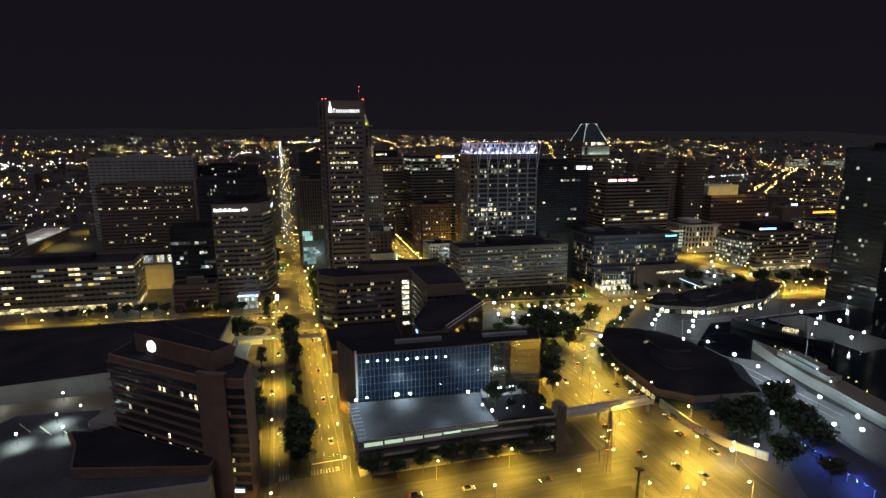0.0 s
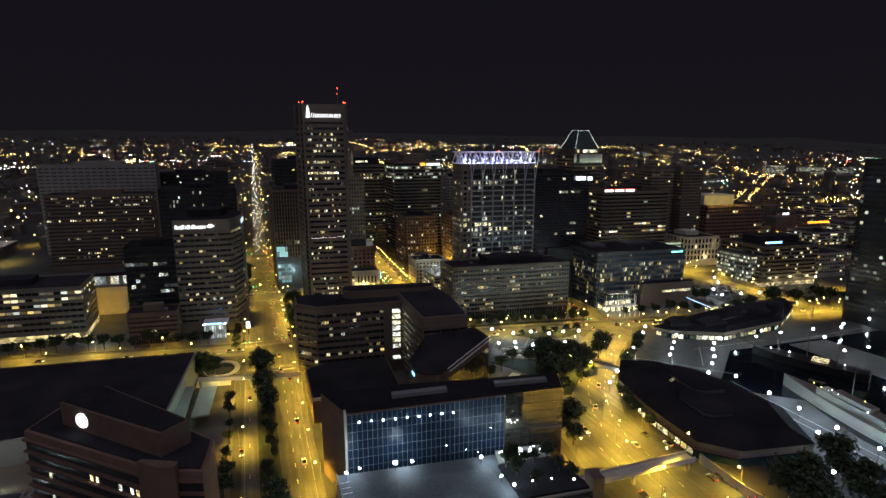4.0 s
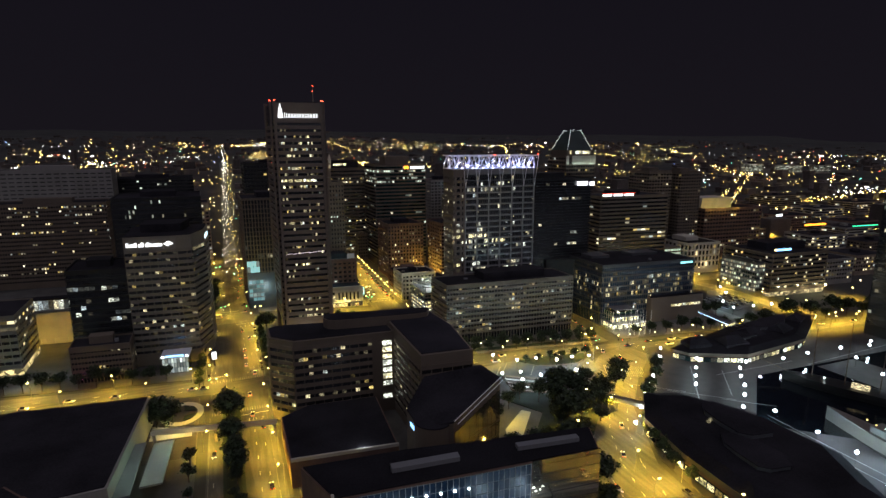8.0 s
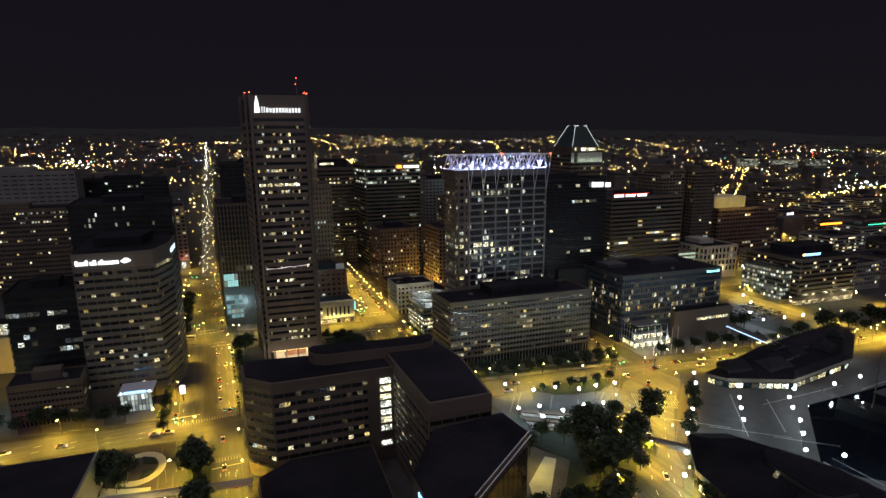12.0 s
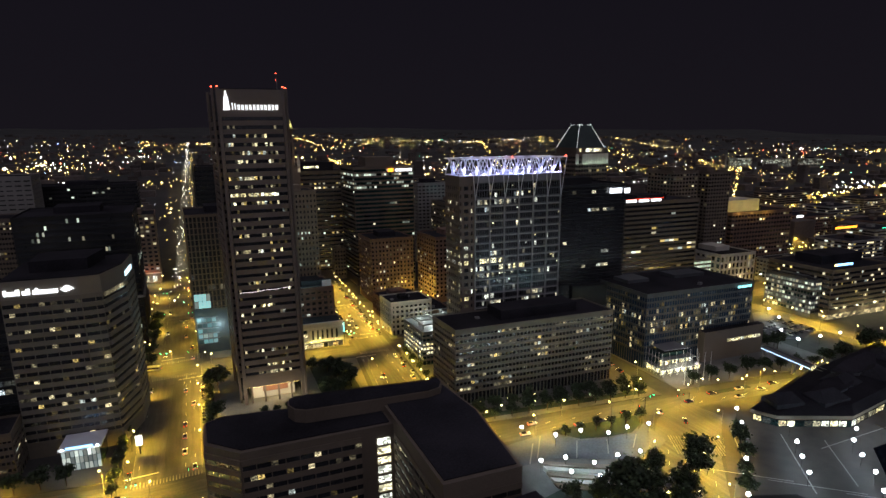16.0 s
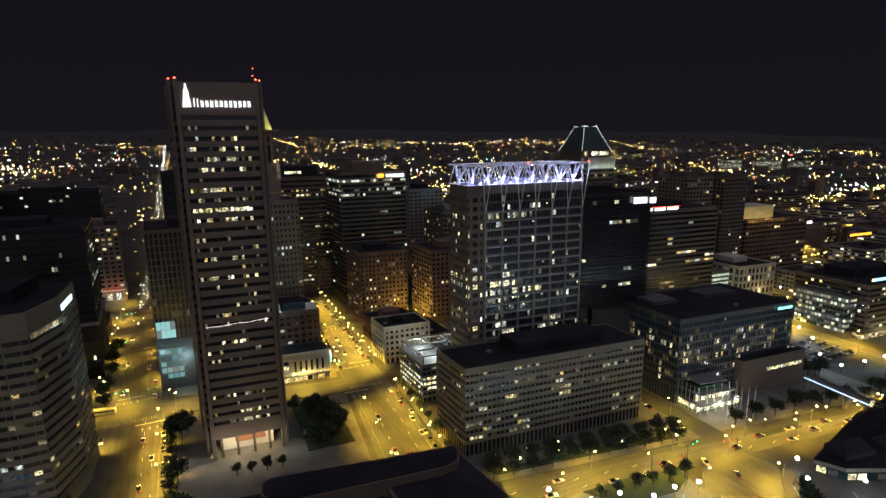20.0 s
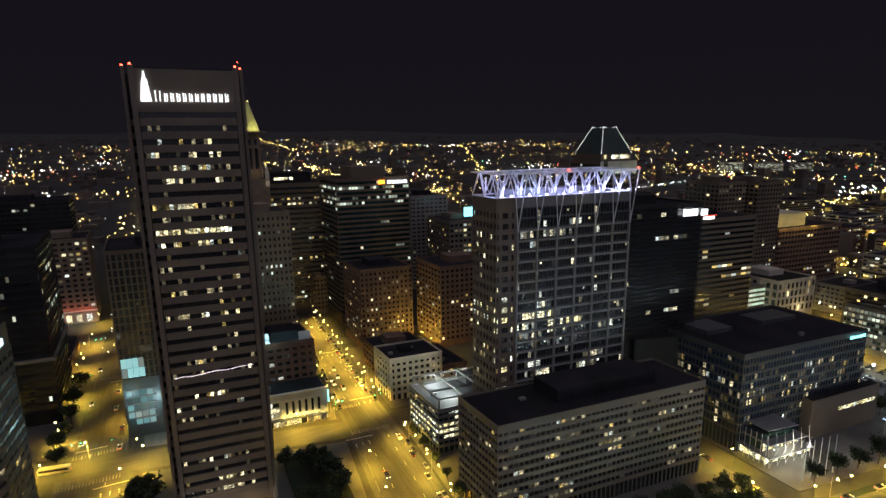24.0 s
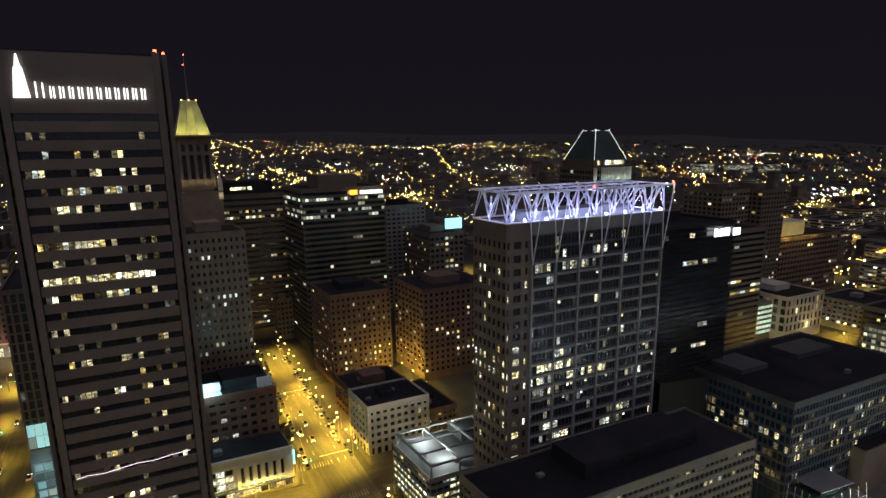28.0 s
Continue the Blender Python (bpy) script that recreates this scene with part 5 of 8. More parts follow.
def l_block():
    t = thing("office_building", (0, 0, 0), "dark L-shaped precast office block with a glowing stair window", "building")
    main = [(-50.5, -104), (-40.5, -114), (8, -118), (8, -97), (-45, -87), (-50.5, -90)]
    wing = [(8, -158), (32, -160), (36, -126), (33.5, -101), (8.004, -97)]
    part("main_block", prism(main, 0, 42.5), BROWNCONC, t)
    part("wing", prism(wing, 0, 44.8), BROWNCONC, t)
    part("roof", prism([(-49.5, -103), (-40, -112.5), (7, -116.5), (7, -98), (-44.5, -88), (-49.5, -90.5)], 42.5, 42.9), ROOFTAR, t)
    part("roof", prism([(9, -156.5), (31, -158.5), (35, -126), (32.5, -102), (9, -98)], 44.8, 45.2), ROOFTAR, t)
    part("penthouse", prism([(-23.5, -99), (-22, -103), (-18.5, -105.5), (24, -111), (29, -110), (31.5, -106), (31.5, -102.5), (-20, -93.5), (-22.8, -95)], 42.6, 47.6), BROWNCONC, t, "windowless plant storey")
    part("penthouse_roof", prism([(-23, -99), (-21.6, -102.6), (-18.3, -105), (24, -110.5), (28.7, -109.6), (31, -105.8), (31, -103), (-20, -94), (-22.4, -95.4)], 47.6, 47.9), ROOFTAR, t)
    strip_facade(t, (-40.5, -114), (-3, -117.1), 40, 9, 5.5, BROWNCONC, 0.14, WIN, 51, cap=60)
    strip_facade(t, (-50.5, -104), (-40.5, -114), 40, 9, 5.5, BROWNCONC, 0.14, WIN, 52, cap=14)
    strip_facade(t, (-50.5, -90), (-50.5, -104), 40, 9, 5.5, BROWNCONC, 0.10, WIN, 53, cap=14)
    strip_facade(t, (8, -119), (8, -157), 40, 9, 5.5, BROWNCONC, 0.07, WIN, 54, cap=20)
    strip_facade(t, (8, -158), (32, -160), 40, 9, 5.5, BROWNCONC, 0.03, WIN, 55, cap=10)
    # glowing stair
    for i in range(9):
        z = 7.5 + i * 3.55
        if i != 1:
            part("stair_window", prism([(2.2, -117.95), (6.6, -118.3), (6.6, -117.9), (2.2, -117.5)], z, z + (2.6 if i % 2 else 2.1)), WINBRIGHT, t, "brightly lit stair window")
        part("stair_landing", prism([(1.9, -118.2), (6.9, -118.6), (6.9, -117.9), (1.9, -117.5)], z - 0.75, z - 0.25), BROWNCONC, t)
    # low roof to the south
    low = thing("podium_building", (0, 0, 0), "low flat-roofed podium south of the office block", "building")
    part("podium", prism([(-49, -164), (-6, -169), (-3, -122), (-36, -119), (-49, -126)], 0, 11.5), DARKBRICK, low)
    part("podium_roof", prism([(-48.4, -163.4), (-6.6, -168.3), (-3.6, -122.6), (-36, -119.6), (-48.4, -126.4)], 11.5, 11.8), ROOFTAR, low)
    part("roof_edge", prism([(-49, -164.2), (-6, -169.2), (-5.9, -168.4), (-48.9, -163.4)], 11.5, 12.9), LIMESTONE, low, "pale lit parapet")
    # wedge with slanting glass roof edge
    wd = thing("wedge_building", (0, 0, 0), "dark wedge-roofed hall with glass side", "building")
    base_pts = [(-3, -187), (9, -191.5), (35.5, -179), (34, -164), (8, -162), (-3, -171)]
    bm = bmesh.new()
    hts = [27.5, 30, 38, 38, 36, 28]
    lo = [bm.verts.new((x, y, 0)) for x, y in base_pts]
    hi = [bm.verts.new((x, y, z)) for (x, y), z in zip(base_pts, hts)]
    for k in range(6):
        bm.faces.new((lo[k], lo[(k + 1) % 6], hi[(k + 1) % 6], hi[k]))
    bm.faces.new(hi)
    part("hall", bm, BROWNCONC, wd)
    bm = bmesh.new()
    lo = [bm.verts.new((x, y, z + 0.1)) for (x, y), z in zip(base_pts, hts)]
    hi = [bm.verts.new((x, y, z + 0.9)) for (x, y), z in zip(base_pts, hts)]
    for k in range(6):
        bm.faces.new((lo[k], lo[(k + 1) % 6], hi[(k + 1) % 6], hi[k]))
    bm.faces.new(hi)
    part("roof", bm, ROOFTAR, wd, "black sloping roof")
    for off in (0.0, 1.2):
        part("roof_rail", rod((9.2 + off, -191.9 - off * 0.3, 31.1 - off), (35.7 + off * 0.6, -179.3 - off * 0.4, 39.1 - off), 0.2), STEELWHITE, wd, "pale metal edge rail")
    part("blue_sign", prism([(-3.35, -182), (-3.05, -182), (-3.05, -176.5), (-3.35, -176.5)], 24.2, 25.6), SIGNBLUE, wd, "small blue-white lit sign bar")
    a, b = Vector((9.6, -191.75, 0)), Vector((35.3, -179.75, 0))
    for k in range(10):
        p0, p1 = a.lerp(b, k / 10 + 0.004), a.lerp(b, (k + 1) / 10 - 0.004)
        top = 26.5 + 0.78 * k
        part("glass_pane", prism([tuple(p0[:2]), tuple(p1[:2]), (p1.x - 0.12, p1.y + 0.25), (p0.x - 0.12, p0.y + 0.25)], 2, top), MIRROR, wd, "tall pane reflecting the yellow street")
        for z in (8, 14, 20):
            part("transom", prism([(p0.x + 0.05, p0.y - 0.1), (p1.x + 0.05, p1.y - 0.1), tuple(p1[:2]), tuple(p0[:2])], z, z + 0.3), BLACKMETAL, wd)
    # rounded stair drum at the low end of the hall
    bm = bmesh.new()
    bmesh.ops.create_cone(bm, cap_ends=True, segments=20, radius1=7.5, radius2=7.5, depth=29, matrix=Matrix.Translation((3.5, -184.5, 14.5)))
    part("drum", bm, BROWNCONC, wd, "rounded brown stair drum")
    bm = bmesh.new()
    bmesh.ops.create_cone(bm, cap_ends=True, segments=20, radius1=7.7, radius2=7.7, depth=0.6, matrix=Matrix.Translation((3.5, -184.5, 29.4)))
    part("drum_roof", bm, ROOFTAR, wd)


l_block()


def bank_tower():
    t = thing("bank_tower", (0, 0, 0), "pale banded office tower with a white rooftop sign", "tower")
    pts = [(-122.5, -6), (-94, -9.3), (-86, -9.0), (-79, 10), (-77.5, 33), (-122.5, 36)]
    part("shaft", prism(pts, 0, 80.5), PALECONC, t)
    part("roof", prism([(-122, -5.4), (-94, -8.7), (-86.5, -8.3), (-79.6, 10), (-78.2, 32.4), (-122, 35.4)], 80.5, 81), ROOFTAR, t)
    part("penthouse", prism([(-114, 6), (-92, 4), (-88, 26), (-114, 28)], 80.6, 86), ROOFTAR, t)
    strip_facade(t, (-122.5, -6), (-94, -9.3), 73, 17, 8, PALECONC, 0.16, WIN, 63, cap=70, spandrel=0.55)
    strip_facade(t, (-94, -9.3), (-86, -9.0), 73, 17, 8, PALECONC, 0.12, WIN, 64, cap=14, spandrel=0.55)
    strip_facade(t, (-86, -9.0), (-79, 10), 73, 17, 8, PALECONC, 0.08, WIN, 65, cap=24, spandrel=0.48, mull_=False, proud=0.9)
    for k in range(5):
        e_ = (Vector((-79, 10, 0)) - Vector((-86, -9, 0))) / 5
        p0 = Vector((-86, -9, 0)) + e_ * k
        part("top_window", prism([(p0.x + 0.95, p0.y - 0.35), (p0.x + e_.x * 0.9 + 0.95, p0.y + e_.y * 0.9 - 0.35), (p0.x + e_.x * 0.9 + 0.5, p0.y + e_.y * 0.9 - 0.2), (p0.x + 0.5, p0.y - 0.2)], 70.8, 72.6), WIN, t, "warm lit top-floor window")
    strip_facade(t, (-79, 10), (-77.5, 33), 73, 17, 8, PALECONC, 0.06, WIN, 66, cap=14, spandrel=0.5)
    # glowing sign of plain bars with a lozenge
    rng = rand(5)
    x = -120.5
    a, b = Vector((-122.5, -6, 0)), Vector((-94, -9.3, 0))
    e = (b - a).normalized()
    nr = Vector((e.y, -e.x, 0))
    s = 1.6
    for k in range(13):
        ww = rng.uniform(0.8, 1.35)
        hh = 2.5 if k in (0, 3, 5, 7) else 1.7
        q0 = a + e * s + nr * 0.55
        q1 = a + e * (s + ww) + nr * 0.55
        part("sign_bar", prism([tuple(q0[:2]), tuple(q1[:2]), tuple((q1 - nr * 0.3)[:2]), tuple((q0 - nr * 0.3)[:2])], 74.6, 74.6 + hh), SIGNWHITE, t, "glowing white sign bar")
        s += ww + (0.9 if k in (3, 5) else 0.25)
    bm = bmesh.new()
    c = a + e * (s + 3.2) + nr * 0.5 + UP * 75.9
    ring = [c + e * dx + UP * dz for dx, dz in ((-2.6, 0), (-0.6, -1.3), (2.6, 0), (-0.6 + 1.2, 1.4), (-0.6, 1.4))]
    f0 = [bm.verts.new(p + nr * 0.15) for p in ring]
    f1 = [bm.verts.new(p - nr * 0.15) for p in ring]
    bm.faces.new(f0)
    bm.faces.new(f1[::-1])
    for k in range(5):
        bm.faces.new((f0[k], f1[k], f1[(k + 1) % 5], f0[(k + 1) % 5]))
    part("sign_lozenge", bm, SIGNWHITE, t, "glowing white lozenge")
    part("side_sign", prism([(-78.95, 10.5), (-78.5, 10.5), (-77.6, 27), (-78.05, 27)], 74.6, 76.8), SIGNSKY, t, "long blue-white lit sign")
    part("entrance_canopy", prism([(-108, -24), (-92, -26), (-91, -12), (-107, -10)], 9.5, 10.2), STEELWHITE, t, "white entrance canopy")
    part("entrance_hall", prism([(-106.6, -23.0), (-93, -24.9), (-92, -12), (-106.2, -10)], 0, 9.4), GLASSGREEN, t, "glass entrance hall")
    glow_in = lit_mat("entrance_glow", [(0.0, (0.8, 0.97, 0.95)), (0.5, (0.9, 1.0, 0.9))], 0.10, 1.0, power=1.6)
    for k in range(9):
        for m in range(3):
            f0, f1 = k / 9 + 0.012, (k + 1) / 9 - 0.012
            x0, y0, x1, y1 = -107 + 14.4 * f0, -23.5 - 2.0 * f0, -107 + 14.4 * f1, -23.5 - 2.0 * f1
            part("entrance_pane", prism([(x0, y0), (x1, y1), (x1, y1 + 0.2), (x0, y0 + 0.2)], 0.3 + m * 3.05, 3.1 + m * 3.05), glow_in, t, "cool-lit glass pane")
    for f in (0.05, 0.95):
        part("canopy_lamp", ball((-107 + 14.4 * f, -24 - 2.0 * f, 10.6), 0.5), LEDWHITE, t, "white canopy lamp")
    part("entrance_sign", prism([(-105, -24.4), (-95, -25.7), (-95, -25.4), (-105, -24.1)], 10.3, 11.3), SIGNBLUE, t, "blue lit sign bar")
    part("corner_sign", box((-78.5, -22, 6.5), (2.6, 0.6, 4.5)), SIGNWHITE, t, "bright white sign cube")
    part("sign_post", box((-78.5, -22, 2.1), (0.6, 0.4, 4.3)), BLACKMETAL, t)
    li = bpy.data.lights.new("entrance_light", "POINT")
    li.energy, li.color, li.shadow_soft_size = 900, (0.85, 0.97, 1.0), 0.5
    lo = new("entrance_light", li)
    lo.location = (-99, -29, 6)


bank_tower()


def glass_hotel():
    t = thing("hotel", (0, 0, 0), "blue mirror-glass hotel with white lamps and dark roof", "building")
    pts = [(-43, -225.7), (44, -233.4), (49.5, -220.5), (-16, -209), (-49.5, -206)]
    part("block", prism(pts, 0, 35), DARKBRICK, t)
    part("roof", prism([(-42.6, -225.2), (43.6, -232.8), (48.8, -220.8), (-16, -209.5), (-48.9, -206.5)], 35, 35.5), ROOFTAR, t)
    part("penthouse", prism([(-24, -220.5), (-2, -222.5), (-1.6, -219.5), (-23.6, -217.5)], 35.5, 37.0), GREYMETAL, t)
    part("penthouse", prism([(18, -224.5), (40, -227.5), (40.4, -225), (18.4, -222)], 35.5, 37.0), GREYMETAL, t)
    part("corner_fin", prism([(-43.6, -226.2), (-42.8, -226.3), (-42.7, -224.4), (-43.5, -224.3)], 0, 36.2), LIMESTONE, t)
    # glass curtain wall in single panes
    a, b = Vector((-42.6, -225.85, 0)), Vector((19, -231.3, 0))
    e = (b - a).normalized()
    L = (b - a).length
    nr = Vector((e.y, -e.x, 0))
    cols, rows_ = 33, 9
    cw, rh = L / cols, 32.0 / rows_
    sh = lambda s, f, off, th: [tuple((e * s + nr * off)[:2]), tuple((e * f + nr * off)[:2]), tuple((e * f + nr * (off - th))[:2]), tuple((e * s + nr * (off - th))[:2])]
    pane = mesh_of(prism(sh(0.05, cw - 0.05, 0.12, 0.1), 0.06, rh - 0.06), "glass_pane", BLUEMIRROR)
    for j in range(rows_):
        for i in range(cols):
            place("glass_pane", pane, t, a + e * (i * cw) + UP * (2.6 + j * rh))
    mesh_tr = mesh_of(prism(sh(0, L, 0.2, 0.14), 0, 0.1), "transom", GREYMETAL)
    mul = mesh_of(prism(sh(0, 0.16, 0.26, 0.2), 2.6, 34.8), "mullion", GREYMETAL)
    for i in range(cols + 1):
        place("mullion", mul, t, a + e * min(L - 0.2, i * cw - 0.08))
    for j in range(rows_ + 1):
        place("transom", mesh_tr, t, a + UP * (2.55 + j * rh)) if j else None
    for i in range(9):
        p = a + e * (4.5 + i * 4.5) + nr * 0.5 + UP * (31.5 - 0.12 * i)
        part("wall_lamp", ball(p, 0.42), LEDWHITE, t, "bright white wall lamp")
        if i % 2:
            li = bpy.data.lights.new("wall_lamp_light", "POINT")
            li.energy, li.color, li.shadow_soft_size = 70, (0.45, 0.7, 1.0), 0.3
            lo = new("wall_lamp_light", li)
            lo.location = p + nr * 1.2 - UP * 0.5
    for s, z in ((46, 14), (51, 12), (38, 17), (56, 22), (22, 10)):
        part("wall_lamp", ball(a + e * s + nr * 0.4 + UP * z, 0.2), LEDWHITE, t)
    part("mirror_wall", prism([(19.4, -231.55), (44.1, -233.75), (44.05, -233.35), (19.4, -231.15)], 2, 35.4), MIRROR, t, "mirror-glass wall reflecting the yellow street")
    for k in range(9):
        z = 5 + k * 3.6
        part("mirror_joint", prism([(19.4, -231.65), (44.1, -233.85), (44.1, -233.75), (19.4, -231.55)], z, z + 0.12), BLACKMETAL, t)
    # garage in front
    g = thing("parking_garage", (0, 0, 0), "concrete parking garage with a lit open roof deck", "building")
    roofp = [(-48, -265), (8, -267.5), (35, -270), (30, -244), (12, -239), (-47.5, -232)]
    for k, z in enumerate((0.2, 4.0, 7.8, 11.4)):
        part("parking_floor", prism(roofp, z, z + 0.5), CONCRETE, g)
        if k:
            part("guard_wall", prism([(-48.2, -265.4), (8, -267.9), (35.3, -270.4), (35.3, -270.0), (8, -267.5), (-48.2, -265.0)], z + 0.5, z + 1.5), CONCRETE, g)
            part("guard_wall", prism([(-48.4, -265), (-48.0, -265), (-47.6, -232), (-48.0, -232)], z + 0.5, z + 1.5), CONCRETE, g)
    part("roof_deck", prism(roofp, 14.6, 15.1), PARKDECK, g, "grey roof parking deck")
    part("dark_roof", prism([(8.6, -267), (34.6, -269.4), (29.6, -249), (9, -247)], 15.1, 16.4), ROOFTAR, g, "dark tar roof beside the deck")
    part("dark_roof", prism([(-32, -263.6), (6.6, -265.6), (6, -246.6), (-28.4, -242.4)], 15.1, 15.5), PARKDECK, g, "raised grey deck")
    for i in range(9):
        part("stall_line", box((-46.8 + i * 0.05, -262 + i * 3.1, 15.13), (5.0, 0.14, 0.05)), PAINTWHITE, g)
    for i in range(40):
        part("guard_post", box((-31 + i * 0.96, -264.4 - i * 0.052, 15.75), (0.3, 0.2, 1.0)), LIMESTONE, g)
    part("guard_wall", prism([(-48.2, -265.4), (8, -267.9), (35.3, -270.4), (35.3, -270.0), (8, -267.5), (-48.2, -265.0)], 15.1, 16.0), CONCRETE, g)
    part("guard_wall", prism([(-48.4, -265), (-48.0, -265), (-47.6, -232), (-48.0, -232)], 15.1, 16.0), CONCRETE, g)
    part("core", prism([(-44, -258), (26, -261), (26, -246), (-44, -240)], 0, 14.6), DARKBRICK, g)
    part("stair_tower", prism([(33, -272), (37, -272.4), (37.5, -266), (33.5, -266)], 0, 21), BROWNCONC, g, "brown stair tower at the corner")
    for i in range(7):
        x = -46 + i * 8.0
        part("lit_bay", prism([(x, -265.05), (x + 7.2, -265.4), (x + 7.2, -265.2), (x, -264.85)], 12.8, 14.4), lit_bay_mat, g, "greenish lit parking bay")
    for i in range(3):
        part("lit_bay", prism([(26.5 + i * 2.4, -269.3), (28.5 + i * 2.4, -269.5), (28.5 + i * 2.4, -269.3), (26.5 + i * 2.4, -269.1)], 5 + i * 0.2, 6.4), lit_bay_mat, g)
    for x, y, s in ((-45, -236, 0.5), (-40, -235, 0.5), (-27, -236, 0.9), (-21, -237, 0.6), (8, -262, 0.6), (6, -256, 0.5), (4, -243, 0.7), (15, -262, 0.3), (22, -263, 0.3), (29, -266, 0.4)):
        l = part("deck_lamp", ball((x, y, 18.2), s), LEDWHITE, g, "white flood lamp on the deck")
        part("lamp_post", rod((x, y, 15.1), (x, y, 18), 0.09), BLACKMETAL, g)
    # bright rooftop terrace
    for i in range(26):
        rng = rand(200 + i)
        part("terrace_lamp", ball((12 + rng.uniform(0, 17), -243 + rng.uniform(-2, 3), 16.5 + rng.uniform(0, 1.2)), 0.3), LEDWHITE, g, "white terrace light")
    part("terrace", prism([(10, -246), (31, -248), (30, -239.5), (12, -237.5)], 15.1, 16), ROOFGRAVEL, g)
    for x, y, e_ in ((-43, -234, 2600), (-24, -236, 3400), (6, -243, 3200), (20, -243, 3600), (-46, -250, 1500), (-46, -261, 1200), (7, -261, 2200), (-14, -261, 900)):
        li = bpy.data.lights.new("deck_flood", "POINT")
        li.energy, li.color, li.shadow_soft_size = e_, (0.62, 0.84, 1.0), 0.5
        lo = new("deck_flood", li)
        lo.location = (x, y, 19.5)


BLUEMIRROR = node_mat("blue_mirror_glass", (0.009, 0.022, 0.044), 0.3, metal=0.0, vary=0.25, scale=0.1, bump=0.03, spec=0.15)
lit_bay_mat = lit_mat("lit_parking_bay", [(0.0, (0.75, 1.0, 0.72)), (0.5, (0.9, 1.0, 0.8))], 0.5, 0.9, power=1)
glass_hotel()


def brown_hotel():
    t = thing("hotel", (0, 0, 0), "brown stepped hotel with balconies and a round white sign", "building")
    front = [(-87, -268), (-85, -252), (-118, -212), (-134, -215), (-139, -228), (-98, -264)]
    part("block", prism(front, 0, 48), DARKBRICK, t)
    part("roof", prism([(-87.5, -266.5), (-86, -252.5), (-118, -213.5), (-133, -216), (-137.8, -227.5), (-98, -262.6)], 48, 48.4), ROOFTAR, t)
    part("penthouse", prism([(-98, -258), (-91, -252), (-119, -219), (-129, -228)], 48.2, 55.5), DARKBRICK, t, "plain roof storey")
    part("penthouse_roof", prism([(-97.5, -257), (-92, -252), (-119, -220), (-128, -228)], 55.5, 55.8), ROOFTAR, t)
    strip_facade(t, (-139, -228), (-98, -264), 46, 11, 5, DARKBRICK, 0.06, WINBRIGHT, 61, spandrel=0.17, cap=40, pier=0.5, mull_=False, proud=1.1, small=1.3)
    part("corner_pier", prism([(-103.2, -261.4), (-97.6, -266.3), (-93.5, -267.4), (-93, -265), (-102, -260.6)], 0, 50.5), DARKBRICK, t, "solid brown corner pier")
    strip_facade(t, (-98, -264), (-87, -268), 46, 11, 5, DARKBRICK, 0.2, WIN, 62, spandrel=0.3, cap=12, pier=0.5, mull_=False, small=1.3)
    d = part("round_sign", bmesh.new(), SIGNWHITE, t, "glowing white round sign")
    bm = bmesh.new()
    bmesh.ops.create_cone(bm, cap_ends=True, segments=24, radius1=2.3, radius2=2.3, depth=0.4, matrix=Matrix.Translation((-121.8, -235.3, 52)) @ Matrix.Rotation(radians(-37), 4, "Z") @ Matrix.Rotation(radians(90), 4, "X"))
    bm.to_mesh(d.data)
    bm.free()
    part("entrance_sign", prism([(-95.5, -265.6), (-90, -267.6), (-90, -267.3), (-95.5, -265.3)], 4.5, 5.6), SIGNWHITE, t, "white lit sign bar")
    # decks
    dk = thing("roof_terrace", (0, 0, 0), "broad white-lit concrete roof deck beside the hotel", "terrace")
    part("deck", prism([(-260, -262), (-100, -275), (-100, -266), (-149, -228), (-150, -205), (-185, -200), (-200, -225), (-260, -230)], 0, 15), CONCRETE, dk)
    part("deck_top", prism([(-259, -261), (-101, -273), (-101, -266), (-149.5, -227.5), (-151, -206), (-184, -201), (-199, -225), (-259, -230)], 15, 15.3), PARKDECK, dk)
    part("stair_house", prism([(-151, -222), (-138, -230), (-132, -222), (-146, -212)], 15.3, 18.5), CONCRETE, dk)
    lowr = thing("podium_building", (0, 0, 0), "low dark-roofed hotel podium beside the lit deck", "building")
    part("podium", prism([(-146, -258), (-100, -270.5), (-99, -265.2), (-140.5, -229.5), (-147, -232), (-156, -229), (-150, -240)], 15.3, 18.8), DARKBRICK, lowr)
    part("podium_roof", prism([(-145.5, -257), (-100.5, -269.6), (-99.6, -265.6), (-140.5, -230.2), (-147, -232.6), (-154.5, -229.6), (-149.5, -240)], 18.8, 19.1), ROOFTAR, lowr)
    for k in range(6):
        part("deck_kerb", box((-176 + k * 9, -214 - k * 5.0, 15.4), (11, 0.4, 0.3), -0.9), LIMESTONE, dk)
    hall = thing("convention_hall", (0, 0, 0), "vast flat dark-roofed convention hall", "building")
    part("hall", prism([(-330, -172), (-112, -160), (-106, -86), (-330, -64)], 0, 14.5), CONCRETE, hall)
    part("roof", prism([(-329, -171), (-113, -159), (-107, -87), (-329, -65)], 14.5, 15), ROOFTAR, hall)
    part("terrace_wall", prism([(-330, -206), (-148, -203), (-150, -174), (-330, -172.1)], 0, 9), BROWNCONC, hall, "pale wall of the loading terrace")
    part("canopy", prism([(-104, -150), (-96, -150), (-94, -118), (-102, -118)], 5.5, 6.2), CONCRETE, hall, "grey walkway canopy")
    part("canopy", prism([(-113, -158), (-106, -158), (-104.5, -120), (-111.5, -120)], 8.0, 8.6), GREYMETAL, hall, "grey-green glass canopy")
